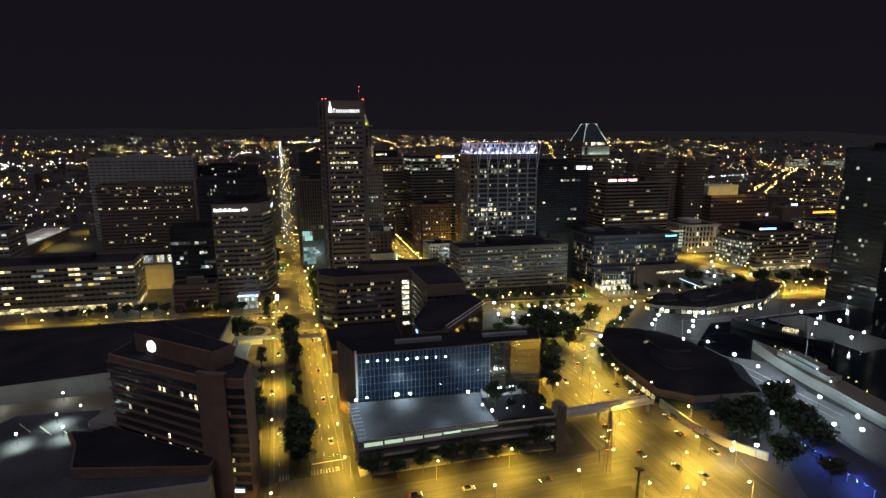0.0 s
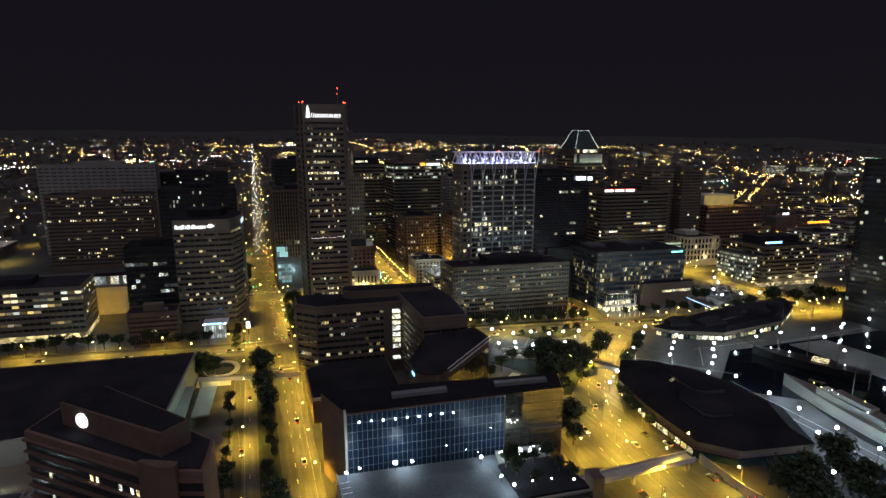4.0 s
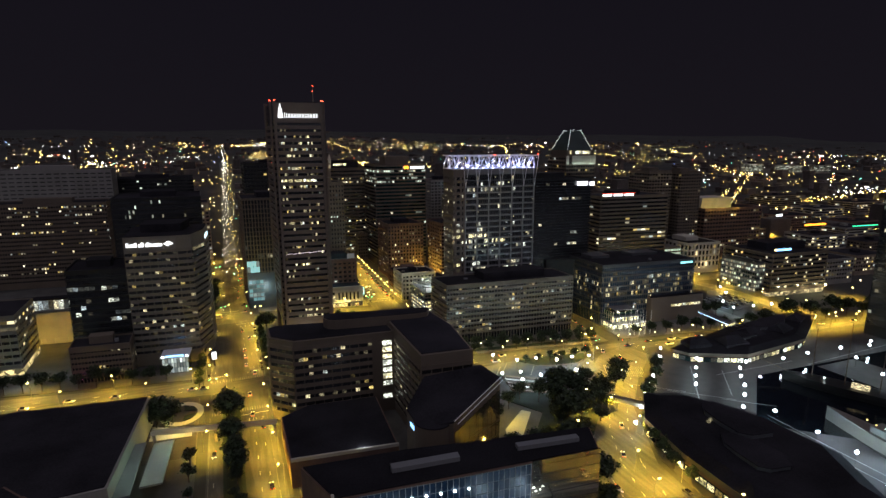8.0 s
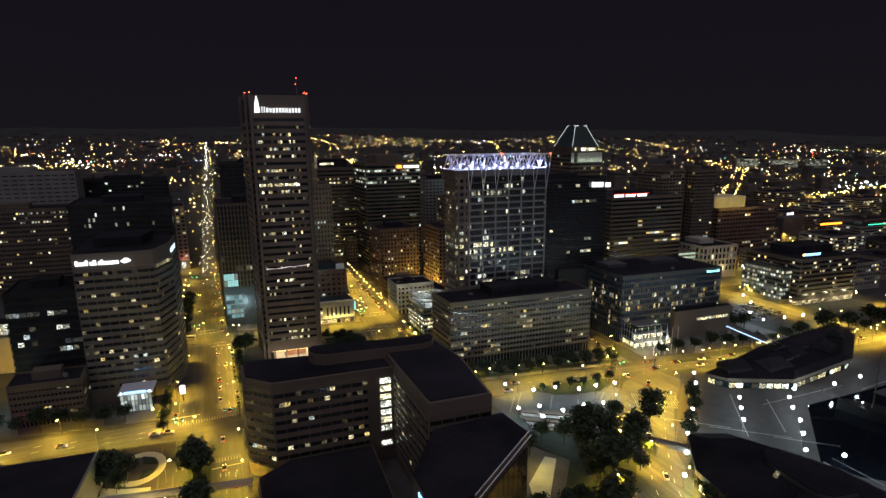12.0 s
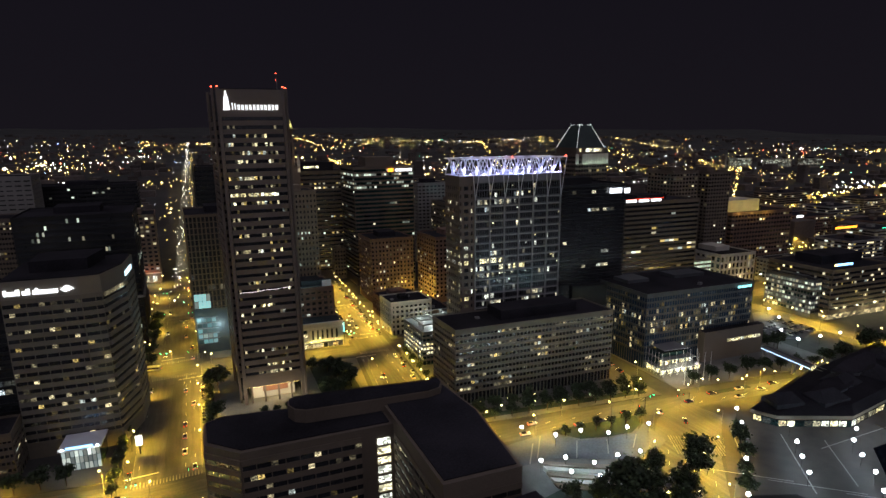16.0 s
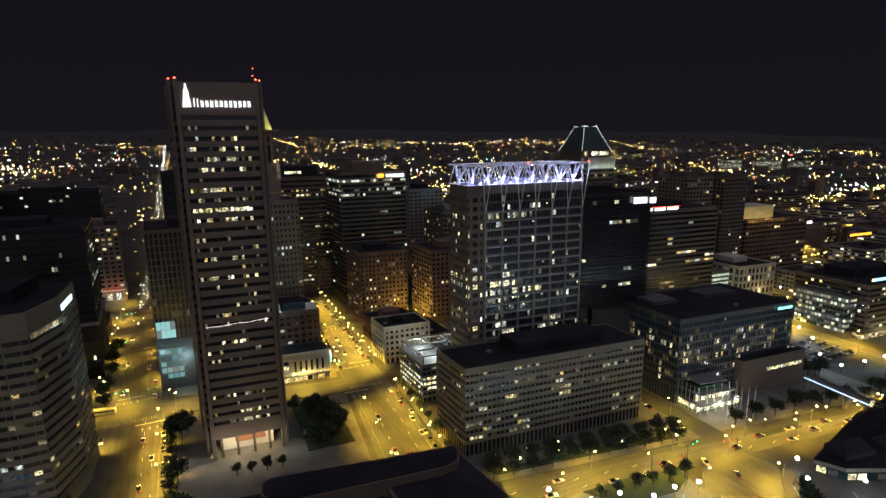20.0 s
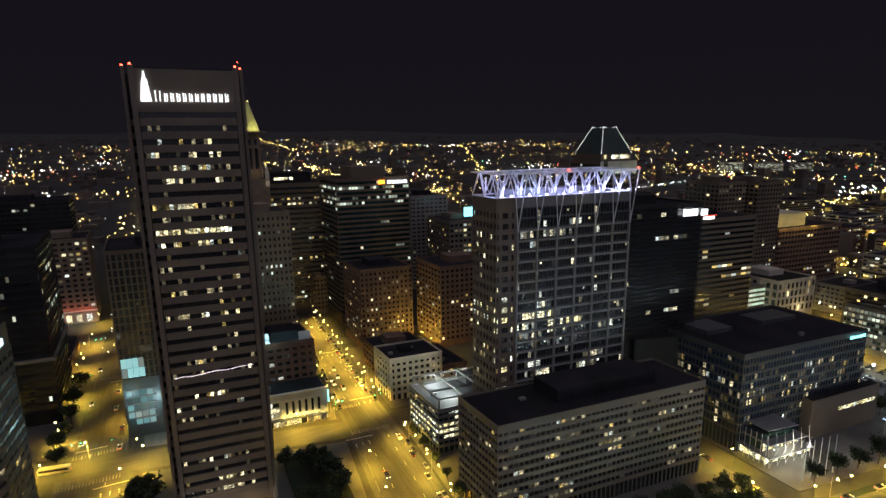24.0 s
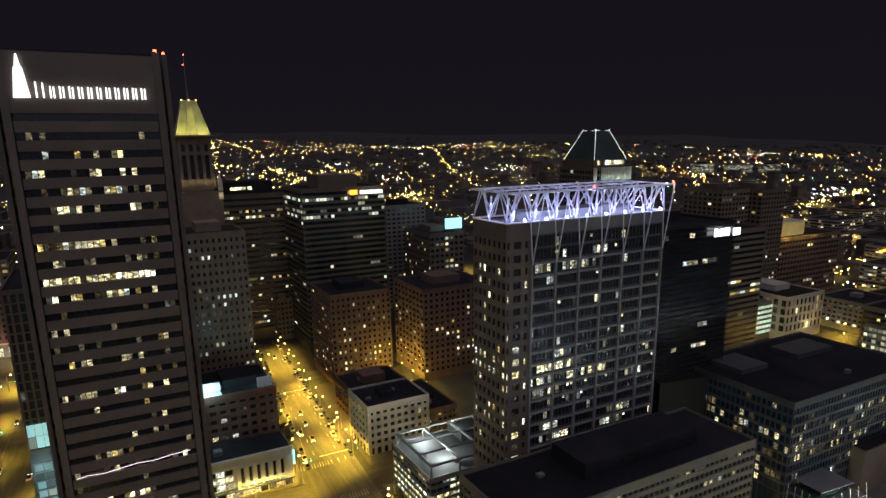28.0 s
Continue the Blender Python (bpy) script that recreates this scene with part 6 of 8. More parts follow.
    for x, y, z, e_ in ((-174.8, -177, 12, 1300), (-162.6, -193.5, 12, 900), (-200, -179, 12, 1300), (-164, -215, 19, 7000), (-158, -227, 19, 5000), (-173, -228, 19, 7000), (-182, -243, 19, 6000), (-192, -226, 19, 6000)):
        zb = 9 if y > -206 else 15.3
        li = bpy.data.lights.new("terrace_flood", "SPOT" if zb > 10 else "POINT")
        li.energy, li.color, li.shadow_soft_size = e_, (0.80, 1.0, 0.9), 0.4
        if zb > 10:
            li.spot_size, li.spot_blend = radians(140), 0.4
        lo = new("terrace_flood", li)
        lo.location = (x, y, z)
        lp = thing("flood_lamp", (x, y, zb), "white floodlight on a short post", "lamp", "terrace lamps")
        part("post", rod((0, 0, 0), (0, 0, z - zb + 0.6), 0.1), BLACKMETAL, lp)
        part("globe", ball((0, 0, z - zb + 1.0), 0.5), LEDWHITE, lp, "glowing white lamp")


brown_hotel()


def crown_tower():
    t = building("office_tower", "office tower with a truncated pyramid roof edged in white light", (293.5, 150.5), 36, 36, 118, 26, BROWNCONC, GLASSDARK, (12, 12), "W", z0=8, spandrel=0.45, pier=0.4, lit=0.1, cap=60, seed=71, parapet=0.5, pent=[(15, 15, 4, 4, 2)])
    bm = bmesh.new()
    q = lambda a, da, z: [U * (a + x * da) + V * (a + y * da) + UP * z for x, y in ((0, 0), (1, 0), (1, 1), (0, 1))]
    lo, hi = [bm.verts.new(p) for p in q(2.5, 31, 124.5)], [bm.verts.new(p) for p in q(11.5, 13, 146)]
    bm.faces.new(hi)
    for k in range(4):
        bm.faces.new((lo[k], lo[(k + 1) % 4], hi[(k + 1) % 4], hi[k]))
    part("pyramid_roof", bm, COPPERGREEN, t, "dark truncated pyramid roof")
    part("lantern_storey", prism(quad((0, 0, 0), 2.5, 2.5, 31, 31), 118, 124.5), BROWNCONC, t, "storey of tall windows under the roof")
    rows_, rows2 = q(2.5, 31, 124.6), q(11.5, 13, 146.1)
    for k in range(4):
        part("edge_light", rod(rows_[k], rows2[k], 0.1), CROWNLIGHT, t, "line of white light")
        part("corner_lamp", ball(rows2[k] + UP * 0.6, 0.34), CROWNLIGHT, t, "small white roof lamp")
        for a_, b_ in ((k, (k + 1) % 4), ((k + 1) % 4, k)):
            part("edge_light", rod(rows2[a_], rows2[a_].lerp(rows2[b_], 0.3), 0.09), CROWNLIGHT, t)
    for x_ in [5.2] + [13 + i * 3.1 for i in range(6)]:
        part("lantern_window", prism(quad((0, 0, 0), x_, 2.2, 2.6, 0.5), 120.4, 123.6), WINBRIGHT, t)
    # stone ribs of the ledge below it, washed from lamps at their feet
    ribm = mesh_of(prism(quad((0, 0, 0), 0, -0.75, 0.8, 0.75), 108.5, 118.6), "ledge_rib", LIMESTONE)
    for i in range(15):
        if i > 0:
            place("ledge_rib", ribm, t, U * (6.0 + i * 2.1))
    place("ledge_rib", ribm, t, U * 0.3)
    part("ledge_band", prism(quad((0, 0, 0), 7.2, -0.4, 29, 0.4), 109, 118.4), LIMESTONE, t, "pale stone band lit greenish white")
    part("ledge_band", prism(quad((0, 0, 0), -0.4, -0.4, 3.2, 0.4), 109, 118.4), LIMESTONE, t)
    for x_, e_ in ((1.2, 260), (10, 330), (16.5, 330), (23, 330), (29.5, 330), (35, 260)):
        li = bpy.data.lights.new("crown_flood", "POINT")
        li.energy, li.color, li.shadow_soft_size = e_, (0.72, 1.0, 0.9), 0.3
        lo = new("crown_flood", li)
        lo.parent, lo.location = t, U * x_ + V * -2.6 + UP * 109.6


CROWNLIGHT = glow_mat("crown_line_light", (0.9, 0.97, 0.95), 1.9)
crown_tower()


def arena():
    t = thing("arena", (0, 0, 0), "long low hall with a white-lit pale roof", "building")
    part("hall", prism([(-378, 232), (-346, 226), (-346, 380), (-378, 386)], 0, 13), PALECONC, t)
    part("roof", prism([(-378.6, 231.4), (-345.4, 225.4), (-345.4, 380.6), (-378.6, 386.6)], 13, 14), LIMESTONE, t, "pale roof lit white")
    part("sign_panel", prism([(-350, 225.6), (-346.5, 225), (-346.5, 225.3), (-350, 225.9)], 14, 17), SIGNBLUE, t, "small blue lit panel")
    for y in (245, 290, 335):
        li = bpy.data.lights.new("arena_flood", "POINT")
        li.energy, li.color, li.shadow_soft_size = 6500, (0.85, 1.0, 0.95), 0.5
        lo = new("arena_flood", li)
        lo.location = (-352, y, 23)


arena()


def spire_tower():
    """Old stepped tower with a floodlit copper crown over a lit arcade."""
    ox, oy = 26.5, 213.0
    t = thing("spire_tower", (ox, oy, 0), "old setback tower with a floodlit gold-green crown", "tower")
    sq = lambda a: [(-a, -a), (a, -a), (a, a), (-a, a)]
    for a, z0, z1 in ((16, 0, 92), (12.4, 92, 113), (9.0, 113, 144)):
        part("shaft", prism(sq(a), z0, z1), TANBRICK, t)
        part("cornice", prism(sq(a + 0.5), z1 - 1.0, z1), TANBRICK, t)
    for x in (-11.6, 11.6):
        for y in (-11.6, 11.6):
            bm = prism([(x - 1.2, y - 1.2), (x + 1.2, y - 1.2), (x + 1.2, y + 1.2), (x - 1.2, y + 1.2)], 108, 118)
            bmesh.ops.create_cone(bm, cap_ends=True, segments=4, radius1=1.7, radius2=0.1, depth=5, matrix=Matrix.Translation((x, y, 120.5)) @ Matrix.Rotation(radians(45), 4, "Z"))
            part("pinnacle", bm, LIMESTONE, t, "pale stone pinnacle lit from below")
    for x in (-8.2, -4.1, 0, 4.1, 8.2):
        part("buttress", prism([(x - 0.75, -9.9), (x + 0.75, -9.9), (x + 0.75, -9.0), (x - 0.75, -9.0)], 116, 142), TANBRICK, t)
    for i in range(4):
        x = -6.15 + i * 4.1
        bm = prism([(x - 1.1, -9.3), (x + 1.1, -9.3), (x + 1.1, -8.7), (x - 1.1, -8.7)], 120, 133)
        bmesh.ops.create_cone(bm, cap_ends=True, segments=16, radius1=1.1, radius2=1.1, depth=0.6, matrix=Matrix.Translation((x, -9.0, 133)) @ Matrix.Rotation(radians(90), 4, "X"))
        part("arch_window", bm, GLASSDARK, t)
        part("arch_window", prism([(x - 0.9, -9.3), (x + 0.9, -9.3), (x + 0.9, -8.7), (x - 0.9, -8.7)], 136, 140), GLASSDARK, t)
    bm = bmesh.new()
    corner = ((-1, -1), (1, -1), (1, 1), (-1, 1))
    rings = [[bm.verts.new((x * r, y * r, z)) for x, y in corner] for r, z in ((9.4, 145.0), (6.9, 152.5), (4.0, 164.0))]
    for lo, hi in zip(rings, rings[1:]):
        for k in range(4):
            bm.faces.new((lo[k], lo[(k + 1) % 4], hi[(k + 1) % 4], hi[k]))
    bm.faces.new(rings[-1])
    part("crown", bm, node_mat("pale_copper", (0.42, 0.44, 0.24), 0.6, vary=0.2, scale=0.5), t, "floodlit pale copper crown")
    part("eave", prism(sq(13.2), 144.2, 145.2), TANBRICK, t)
    part("cap", prism(sq(4.4), 164.0, 164.9), LIMESTONE, t, "small railed crown deck")
    for x in (-9.2, -3.0, 3.0, 9.2):
        part("crown_rib", rod((x, -9.3, 145), (x * 0.43, -4.1, 164.0), 0.26), LIMESTONE, t)
    for x, y in ((-3.9, -3.9), (0, -4.1), (3.9, -3.9)):
        part("deck_light", ball((x, y, 165.2), 0.45), SIGNYELLOW, t, "small warm lamp")
    part("mast", rod((0, 0, 164), (0, 0, 190), 0.5, 6, 0.12), GREYMETAL, t)
    beacon(t, Vector((0, 0, 190)), 0.3)
    beacon(t, Vector((-0.6, 0, 184.5)), 0.3)
    floods = [(-5, -12.8, 147.4, 1700, (1.0, 0.86, 0.20)), (5, -12.8, 147.4, 2100, (1.0, 0.88, 0.28)), (12.6, -5, 147.4, 1200, (1.0, 0.86, 0.22)), (0, -7.5, 158, 500, (1.0, 0.88, 0.25))]
    floods += [(x, -11.2, 118.5, 90, (1.0, 0.78, 0.38)) for x in (-8.2, -4.1, 0, 4.1, 8.2)] + [(-11.6, -14.2, 110, 60, (1.0, 0.82, 0.5)), (11.6, -14.2, 110, 60, (1.0, 0.82, 0.5))]
    for x, y, z, e_, c in floods:
        li = bpy.data.lights.new("crown_flood", "POINT")
        li.energy, li.color, li.shadow_soft_size = e_, c, 0.4
        lo = new("crown_flood", li)
        lo.parent, lo.location = t, (x, y, z)


spire_tower()


# ---- harbour pavilions, bridges ----
def pavilion(pts, h, label, seed, lit_sides):
    t = thing("pavilion", (0, 0, 0), label, "building", "harbour pavilions")
    cx, cy = sum(p[0] for p in pts) / len(pts), sum(p[1] for p in pts) / len(pts)
    sc = lambda f: [(cx + (x - cx) * f, cy + (y - cy) * f) for x, y in pts]
    part("hall", prism(sc(0.93), 0, h * 0.62), DARKBRICK, t)
    part("glass_gallery", prism(sc(0.95), 0.4, 3.6), GLASSGREEN, t)
    part("eave", prism(sc(0.985), h * 0.5, h * 0.68), BROWNCONC, t, "brown fascia band")
    bm = bmesh.new()
    a, b, c = sc(0.99), sc(0.8), sc(0.35)
    rings = [[bm.verts.new((x, y, z)) for x, y in r] for r, z in ((a, h * 0.681), (b, h * 0.92), (c, h))]
    k = len(pts)
    for r0, r1 in zip(rings, rings[1:]):
        for i in range(k):
            bm.faces.new((r0[i], r0[(i + 1) % k], r1[(i + 1) % k], r1[i]))
    bm.faces.new(rings[-1])
    part("hip_roof", bm, ROOFTAR, t, "broad black hipped roof")
    for f, z_, gx, gy in ((0.30, h - 0.4, 0.22, 0.16), (0.26, h - 0.9, -0.2, -0.22)):
        tp = [(cx + (x - cx) * f + (max(p[0] for p in pts) - cx) * gx, cy + (y - cy) * f + (max(p[1] for p in pts) - cy) * gy) for x, y in pts]
        part("roof_tier", prism(tp, z_ - 2, z_ + 2.2), DARKSTEEL, t, "raised dark roof tier")
        part("tier_roof", prism([(cx + (x - cx) * 1.03, cy + (y - cy) * 1.03) for x, y in tp], z_ + 2.2, z_ + 2.6), ROOFTAR, t)
    rng = rand(seed)
    s = sc(0.955)
    for i in range(k):
        p, q = Vector((*s[i], 0)), Vector((*s[(i + 1) % k], 0))
        L = (q - p).length
        e = (q - p) / L
        n = Vector((e.y, -e.x, 0))
        for j in range(int(L / 4)):
            if rng.random() < (0.85 if i in lit_sides else 0.1):
                u0 = p + e * (j * 4 + 0.4)
                u1 = u0 + e * 3.2
                part("lit_shopfront", prism([tuple(u0[:2]), tuple(u1[:2]), tuple((u1 - n * 0.2)[:2]), tuple((u0 - n * 0.2)[:2])], 0.8, 3.4), WINBRIGHT if rng.random() < 0.5 else WIN, t)
    for i in range(1):
        x, y = cx + rng.uniform(-8, 0), cy + rng.uniform(4, 14)
        part("skylight", box((x, y, h + 0.3), (7, 1.4, 0.7), 0.3), WIN, t, "faintly lit skylight")
    return t


pavilion([(100, -250), (112, -262), (146, -268), (162, -240), (160, -208), (142, -172), (126, -165), (108, -186), (102, -215)], 13, "long black-roofed market pavilion beside the boulevard", 81, (3, 4, 7, 8))
pv = pavilion([(187, -121), (192, -131), (224, -147), (284, -142), (338, -112), (330, -100), (250, -107)], 10, "black-roofed market pavilion beside the basin", 82, range(7))


for gx, gy, gw, gd, rz_ in ((204, -126, 15, 10, -0.25), (226, -133, 17, 12, -0.1), (250, -126, 16, 14, 0.15), (276, -128, 17, 12, 0.3), (306, -117, 16, 11, 0.45)):
    bm = bmesh.new()
    lo_ = [bm.verts.new(Matrix.Rotation(rz_, 3, "Z") @ Vector((sx * gw / 2, sy * gd / 2, 0)) + Vector((gx, gy, 8.2))) for sx, sy in ((-1, -1), (1, -1), (1, 1), (-1, 1))]
    md_ = [bm.verts.new(v.co + UP * 2.2) for v in lo_]
    rd_ = [bm.verts.new(Matrix.Rotation(rz_, 3, "Z") @ Vector((sx * gw * 0.28, 0, 0)) + Vector((gx, gy, 14.2))) for sx in (-1, 1)]
    for k in range(4):
        bm.faces.new((lo_[k], lo_[(k + 1) % 4], md_[(k + 1) % 4], md_[k]))
    bm.faces.new((md_[0], md_[1], rd_[1], rd_[0]))
    bm.faces.new((md_[1], md_[2], rd_[1]))
    bm.faces.new((md_[2], md_[3], rd_[0], rd_[1]))
    bm.faces.new((md_[3], md_[0], rd_[0]))
    part("hip_gable", bm, ROOFTAR, pv, "small dark hipped roof")


def footbridge(a, b, z, wd, mat, label, glowmat=None):
    t = thing("footbridge", (0, 0, 0), label, "bridge", "footbridges")
    a, b = Vector((*a, z)), Vector((*b, z))
    e = (b - a).normalized()
    n = Vector((e.y, -e.x, 0)) * wd / 2
    part("deck", prism([tuple((a - n)[:2])[::1], tuple((a + n)[:2]), tuple((b + n)[:2]), tuple((b - n)[:2])], z - 0.9, z), mat, t)
    for s in (-1, 1):
        part("guard_rail", prism([tuple((a + n * s - n * 0.06)[:2]), tuple((a + n * s + n * 0.06)[:2]), tuple((b + n * s + n * 0.06)[:2]), tuple((b + n * s - n * 0.06)[:2])], z, z + 1.2), mat, t)
        if glowmat:
            part("light_strip", rod(a + n * s * 1.04 - UP * 0.3, b + n * s * 1.04 - UP * 0.3, 0.22), glowmat, t, "glowing blue-white light strip")
    L = (b - a).length
    for f in (0.02, 0.5, 0.98):
        p = a.lerp(b, f)
        part("column", prism([(p.x - 0.6, p.y - 0.6), (p.x + 0.6, p.y - 0.6), (p.x + 0.6, p.y + 0.6), (p.x - 0.6, p.y + 0.6)], 0, z - 0.9), CONCRETE, t)


footbridge((37, -254), (93, -254), 6.2, 5, LIMESTONE, "concrete footbridge over the boulevard lit yellow from below")
footbridge((261.5, -76), (256.5, -117), 8.5, 4, GREYMETAL, "steel footbridge edged with blue-white light", glow_mat("bridge_strip", (0.45, 0.65, 1.0), 2.5))


footbridge((-104, -109.5), (-50.5, -120.5), 7.0, 1.7, LIMESTONE, "covered concrete skywalk spanning the avenue")
footbridge((103, -150), (122, -174), 6.2, 3.5, CONCRETE, "narrow concrete skywalk over the curving boulevard")
rw = thing("retaining_wall", (0, 0, 0), "concrete retaining wall lit yellow beside the boulevard", "wall")
for (x0, y0), (x1, y1) in (((101, -251), (100.5, -275)), ((100.5, -275), (104, -290)), ((104, -290), (112, -303))):
    part("wall_panel", prism([(x0, y0), (x1, y1), (x1 + 0.5, y1), (x0 + 0.5, y0)], 0, 3.6), LIMESTONE, rw)
    part("coping", prism([(x0 - 0.15, y0), (x1 - 0.15, y1), (x1 + 0.65, y1), (x0 + 0.65, y0)], 3.6, 3.85), CONCRETE, rw)


# ---- street lamps ----
def lamp_kinds():
    t = thing("street_lamp", (0, 0, 0), "tall grey street lamp with a glowing yellow sodium head", "street lamp", "street lamps")
    bm = rod((0, 0, 0), (0, 0, 9.4), 0.12, 6, 0.07)
    add_rod(bm, (0, 0, 9.3), (1.8, 0, 9.8), 0.05)
    part("pole", bm, GREYMETAL, t)
    hd = part("lamp_head", box((2.0, 0, 9.78), (0.9, 0.4, 0.22)), GREYMETAL, t)
    # lens drawn oversized so that it also stands for its halo
    part("lens", ball((2.0, 0, 9.5), 0.5), SODIUM, hd, "glowing yellow lens")
    li = bpy.data.lights.new("sodium", "SPOT")
    li.energy, li.color, li.spot_size, li.spot_blend, li.shadow_soft_size = 31000, (1.0, 0.62, 0.055), radians(150), 0.6, 0.2
    lo = new("sodium", li)
    lo.parent, lo.location = t, (2.0, 0, 8.6)
    g = thing("plaza_lamp", (0, 0, 0), "slim post lamp with a glowing white globe enlarged by its halo", "lamp", "white plaza lamps")
    ps = part("post", rod((0, 0, 0), (0, 0, 5.6), 0.08, 6, 0.06), BLACKMETAL, g)
    # globe wider than a real one; the extra size is its bloom
    part("globe", ball((0, 0, 6.0), 0.78, 2), LEDWHITE, ps, "glowing white globe enlarged by its halo")
    li = bpy.data.lights.new("globe_light", "POINT")
    li.energy, li.color, li.shadow_soft_size = 1700, (0.62, 0.86, 1.0), 0.2
    lo = new("globe_light", li)
    lo.parent, lo.location = g, (0, 0, 4.85)
    return t, g


LAMP, GLOBE = lamp_kinds()
lamp_spots = []
for y in list(range(-330, 60, 26)) + list(range(96, 330, 48)):
    if abs(y + 66) > 8:
        lamp_spots += [(charlesE - 1.0, y + 14, math.pi)]
        if y > -110 or y % 52 == 34:
            lamp_spots += [(charlesW + 1.0, y, 0.0)]
for x in range(-330, 430, 40):
    if abs(x + 66) > 16:
        lamp_spots += [(x, prattN(x) - 0.8, -1.72), (x + 18, prattS(x + 18) + 0.8, 1.43)]
for x in range(-200, 420, 44):
    lamp_spots += [p for p in ((x, lombN(x) - 0.8, -1.75), (x + 22, lombS(x + 22) + 0.8, 1.4)) if not 22 < p[0] < 70]
for y in range(-90, 20, 22):
    lamp_spots += [(347 if y < 0 else 344, y + 9, 0)]
for y in range(-90, 300, 38):
    lamp_spots += [(361, y, math.pi), (435, y + 10, math.pi)]
for y in (-40, -14, 12):
    lamp_spots += [(lightW(y) + 0.6, y, -0.1), (lightE(y + 12) - 0.6, y + 12, math.pi - 0.1)]
lamp_spots += [(39, 62, -0.1), (42.5, 86, -0.1), (48, 130, -0.1), (53.5, 190, -0.1)] + [(x + 2, y, math.pi) for x, y in ((62.0, 68), (62.6, 88), (66.5, 95.5), (63.2, 118), (64.5, 140), (65.2, 156), (66.5, 184), (66.8, 211))]
for x in range(300, 430, 40):
    lamp_spots += [(x + 20, prattN(x) - 0.8, -1.72), (x, prattS(x) + 0.8, 1.43)]
lamp_spots += [(64, -318, 0), (84, -322, math.pi), (88, -292, math.pi), (60, -274, 0), (86, -250, math.pi), (84, -208, 0.5), (108, -166, 2.4), (134, -142, 2.4), (70, -240, 0), (57, -318, 0)]
lamp_spots += [(99, -300, math.pi), (103, -270, math.pi), (103, -244, math.pi), (97, -220, math.pi), (108, -186, 2.4), (126, -160, 2.4), (150, -136, 2.4), (170, -120, 2.4),
               (46, -312, 0), (46, -290, 0), (53, -232, 0), (59, -205, -0.3), (76, -176, -0.7), (99, -151, -0.7), (120, -124, -0.7), (140, -107, -0.7),
               (72, -300, 0), (72, -260, 0), (78, -225, 0), (70, -330, 0), (-20, -275, -1.5), (10, -276, -1.5), (-45, -297, 1.5), (-5, -299, 1.5), (28, -300, 1.5), (-110, -290, 1.5), (160, -76, -1.4), (176, -60, 3.1), (172, -30, 3.1)]
first = True
for x, y, rz in lamp_spots:
    m = pose(x, y, max(0.1, zg(x, y)), 0, 0, math.degrees(rz))
    if first:
        LAMP.matrix_basis = m
        first = False
    else:
        copy_thing(LAMP, m)
plaza = [(80.6, -86), (90.8, -98), (103, -100), (113, -107), (124, -107), (135, -109), (73.4, -111.6), (84, -114), (92.3, -122), (104.6, -122), (115, -124), (80, -123), (88.5, -130), (97, -130),
         (175, -222), (174, -239), (173, -258), (172.7, -276), (171.7, -295), (175.5, -201), (97, -299.5), (109, -300), (121, -300), (154, -284), (187, -175), (165, -192), (204, -158), (192, -138), (172, -156), (163.5, -164),
         (174, -127), (150, -147), (130, -162.6), (105, -184), (162, -304), (155, -297), (161, -258), (138, -281), (195, -166), (177, -183), (181, -148), (140, -154), (118, -173), (215, -153), (240, -158), (262, -158), (290, -160), (320, -160), (350, -158), (184, -117), (266, -222), (282, -218), (282, -174), (270, -195), (290, -196), (312, -164), (300, -73), (318, -76), (336, -78), (306, -58), (330, -40), (342, -24)]
first = True
for x, y in plaza:
    m = pose(x, y, 0.12)
    if first:
        GLOBE.matrix_basis = m
        first = False
    else:
        copy_thing(GLOBE, m)


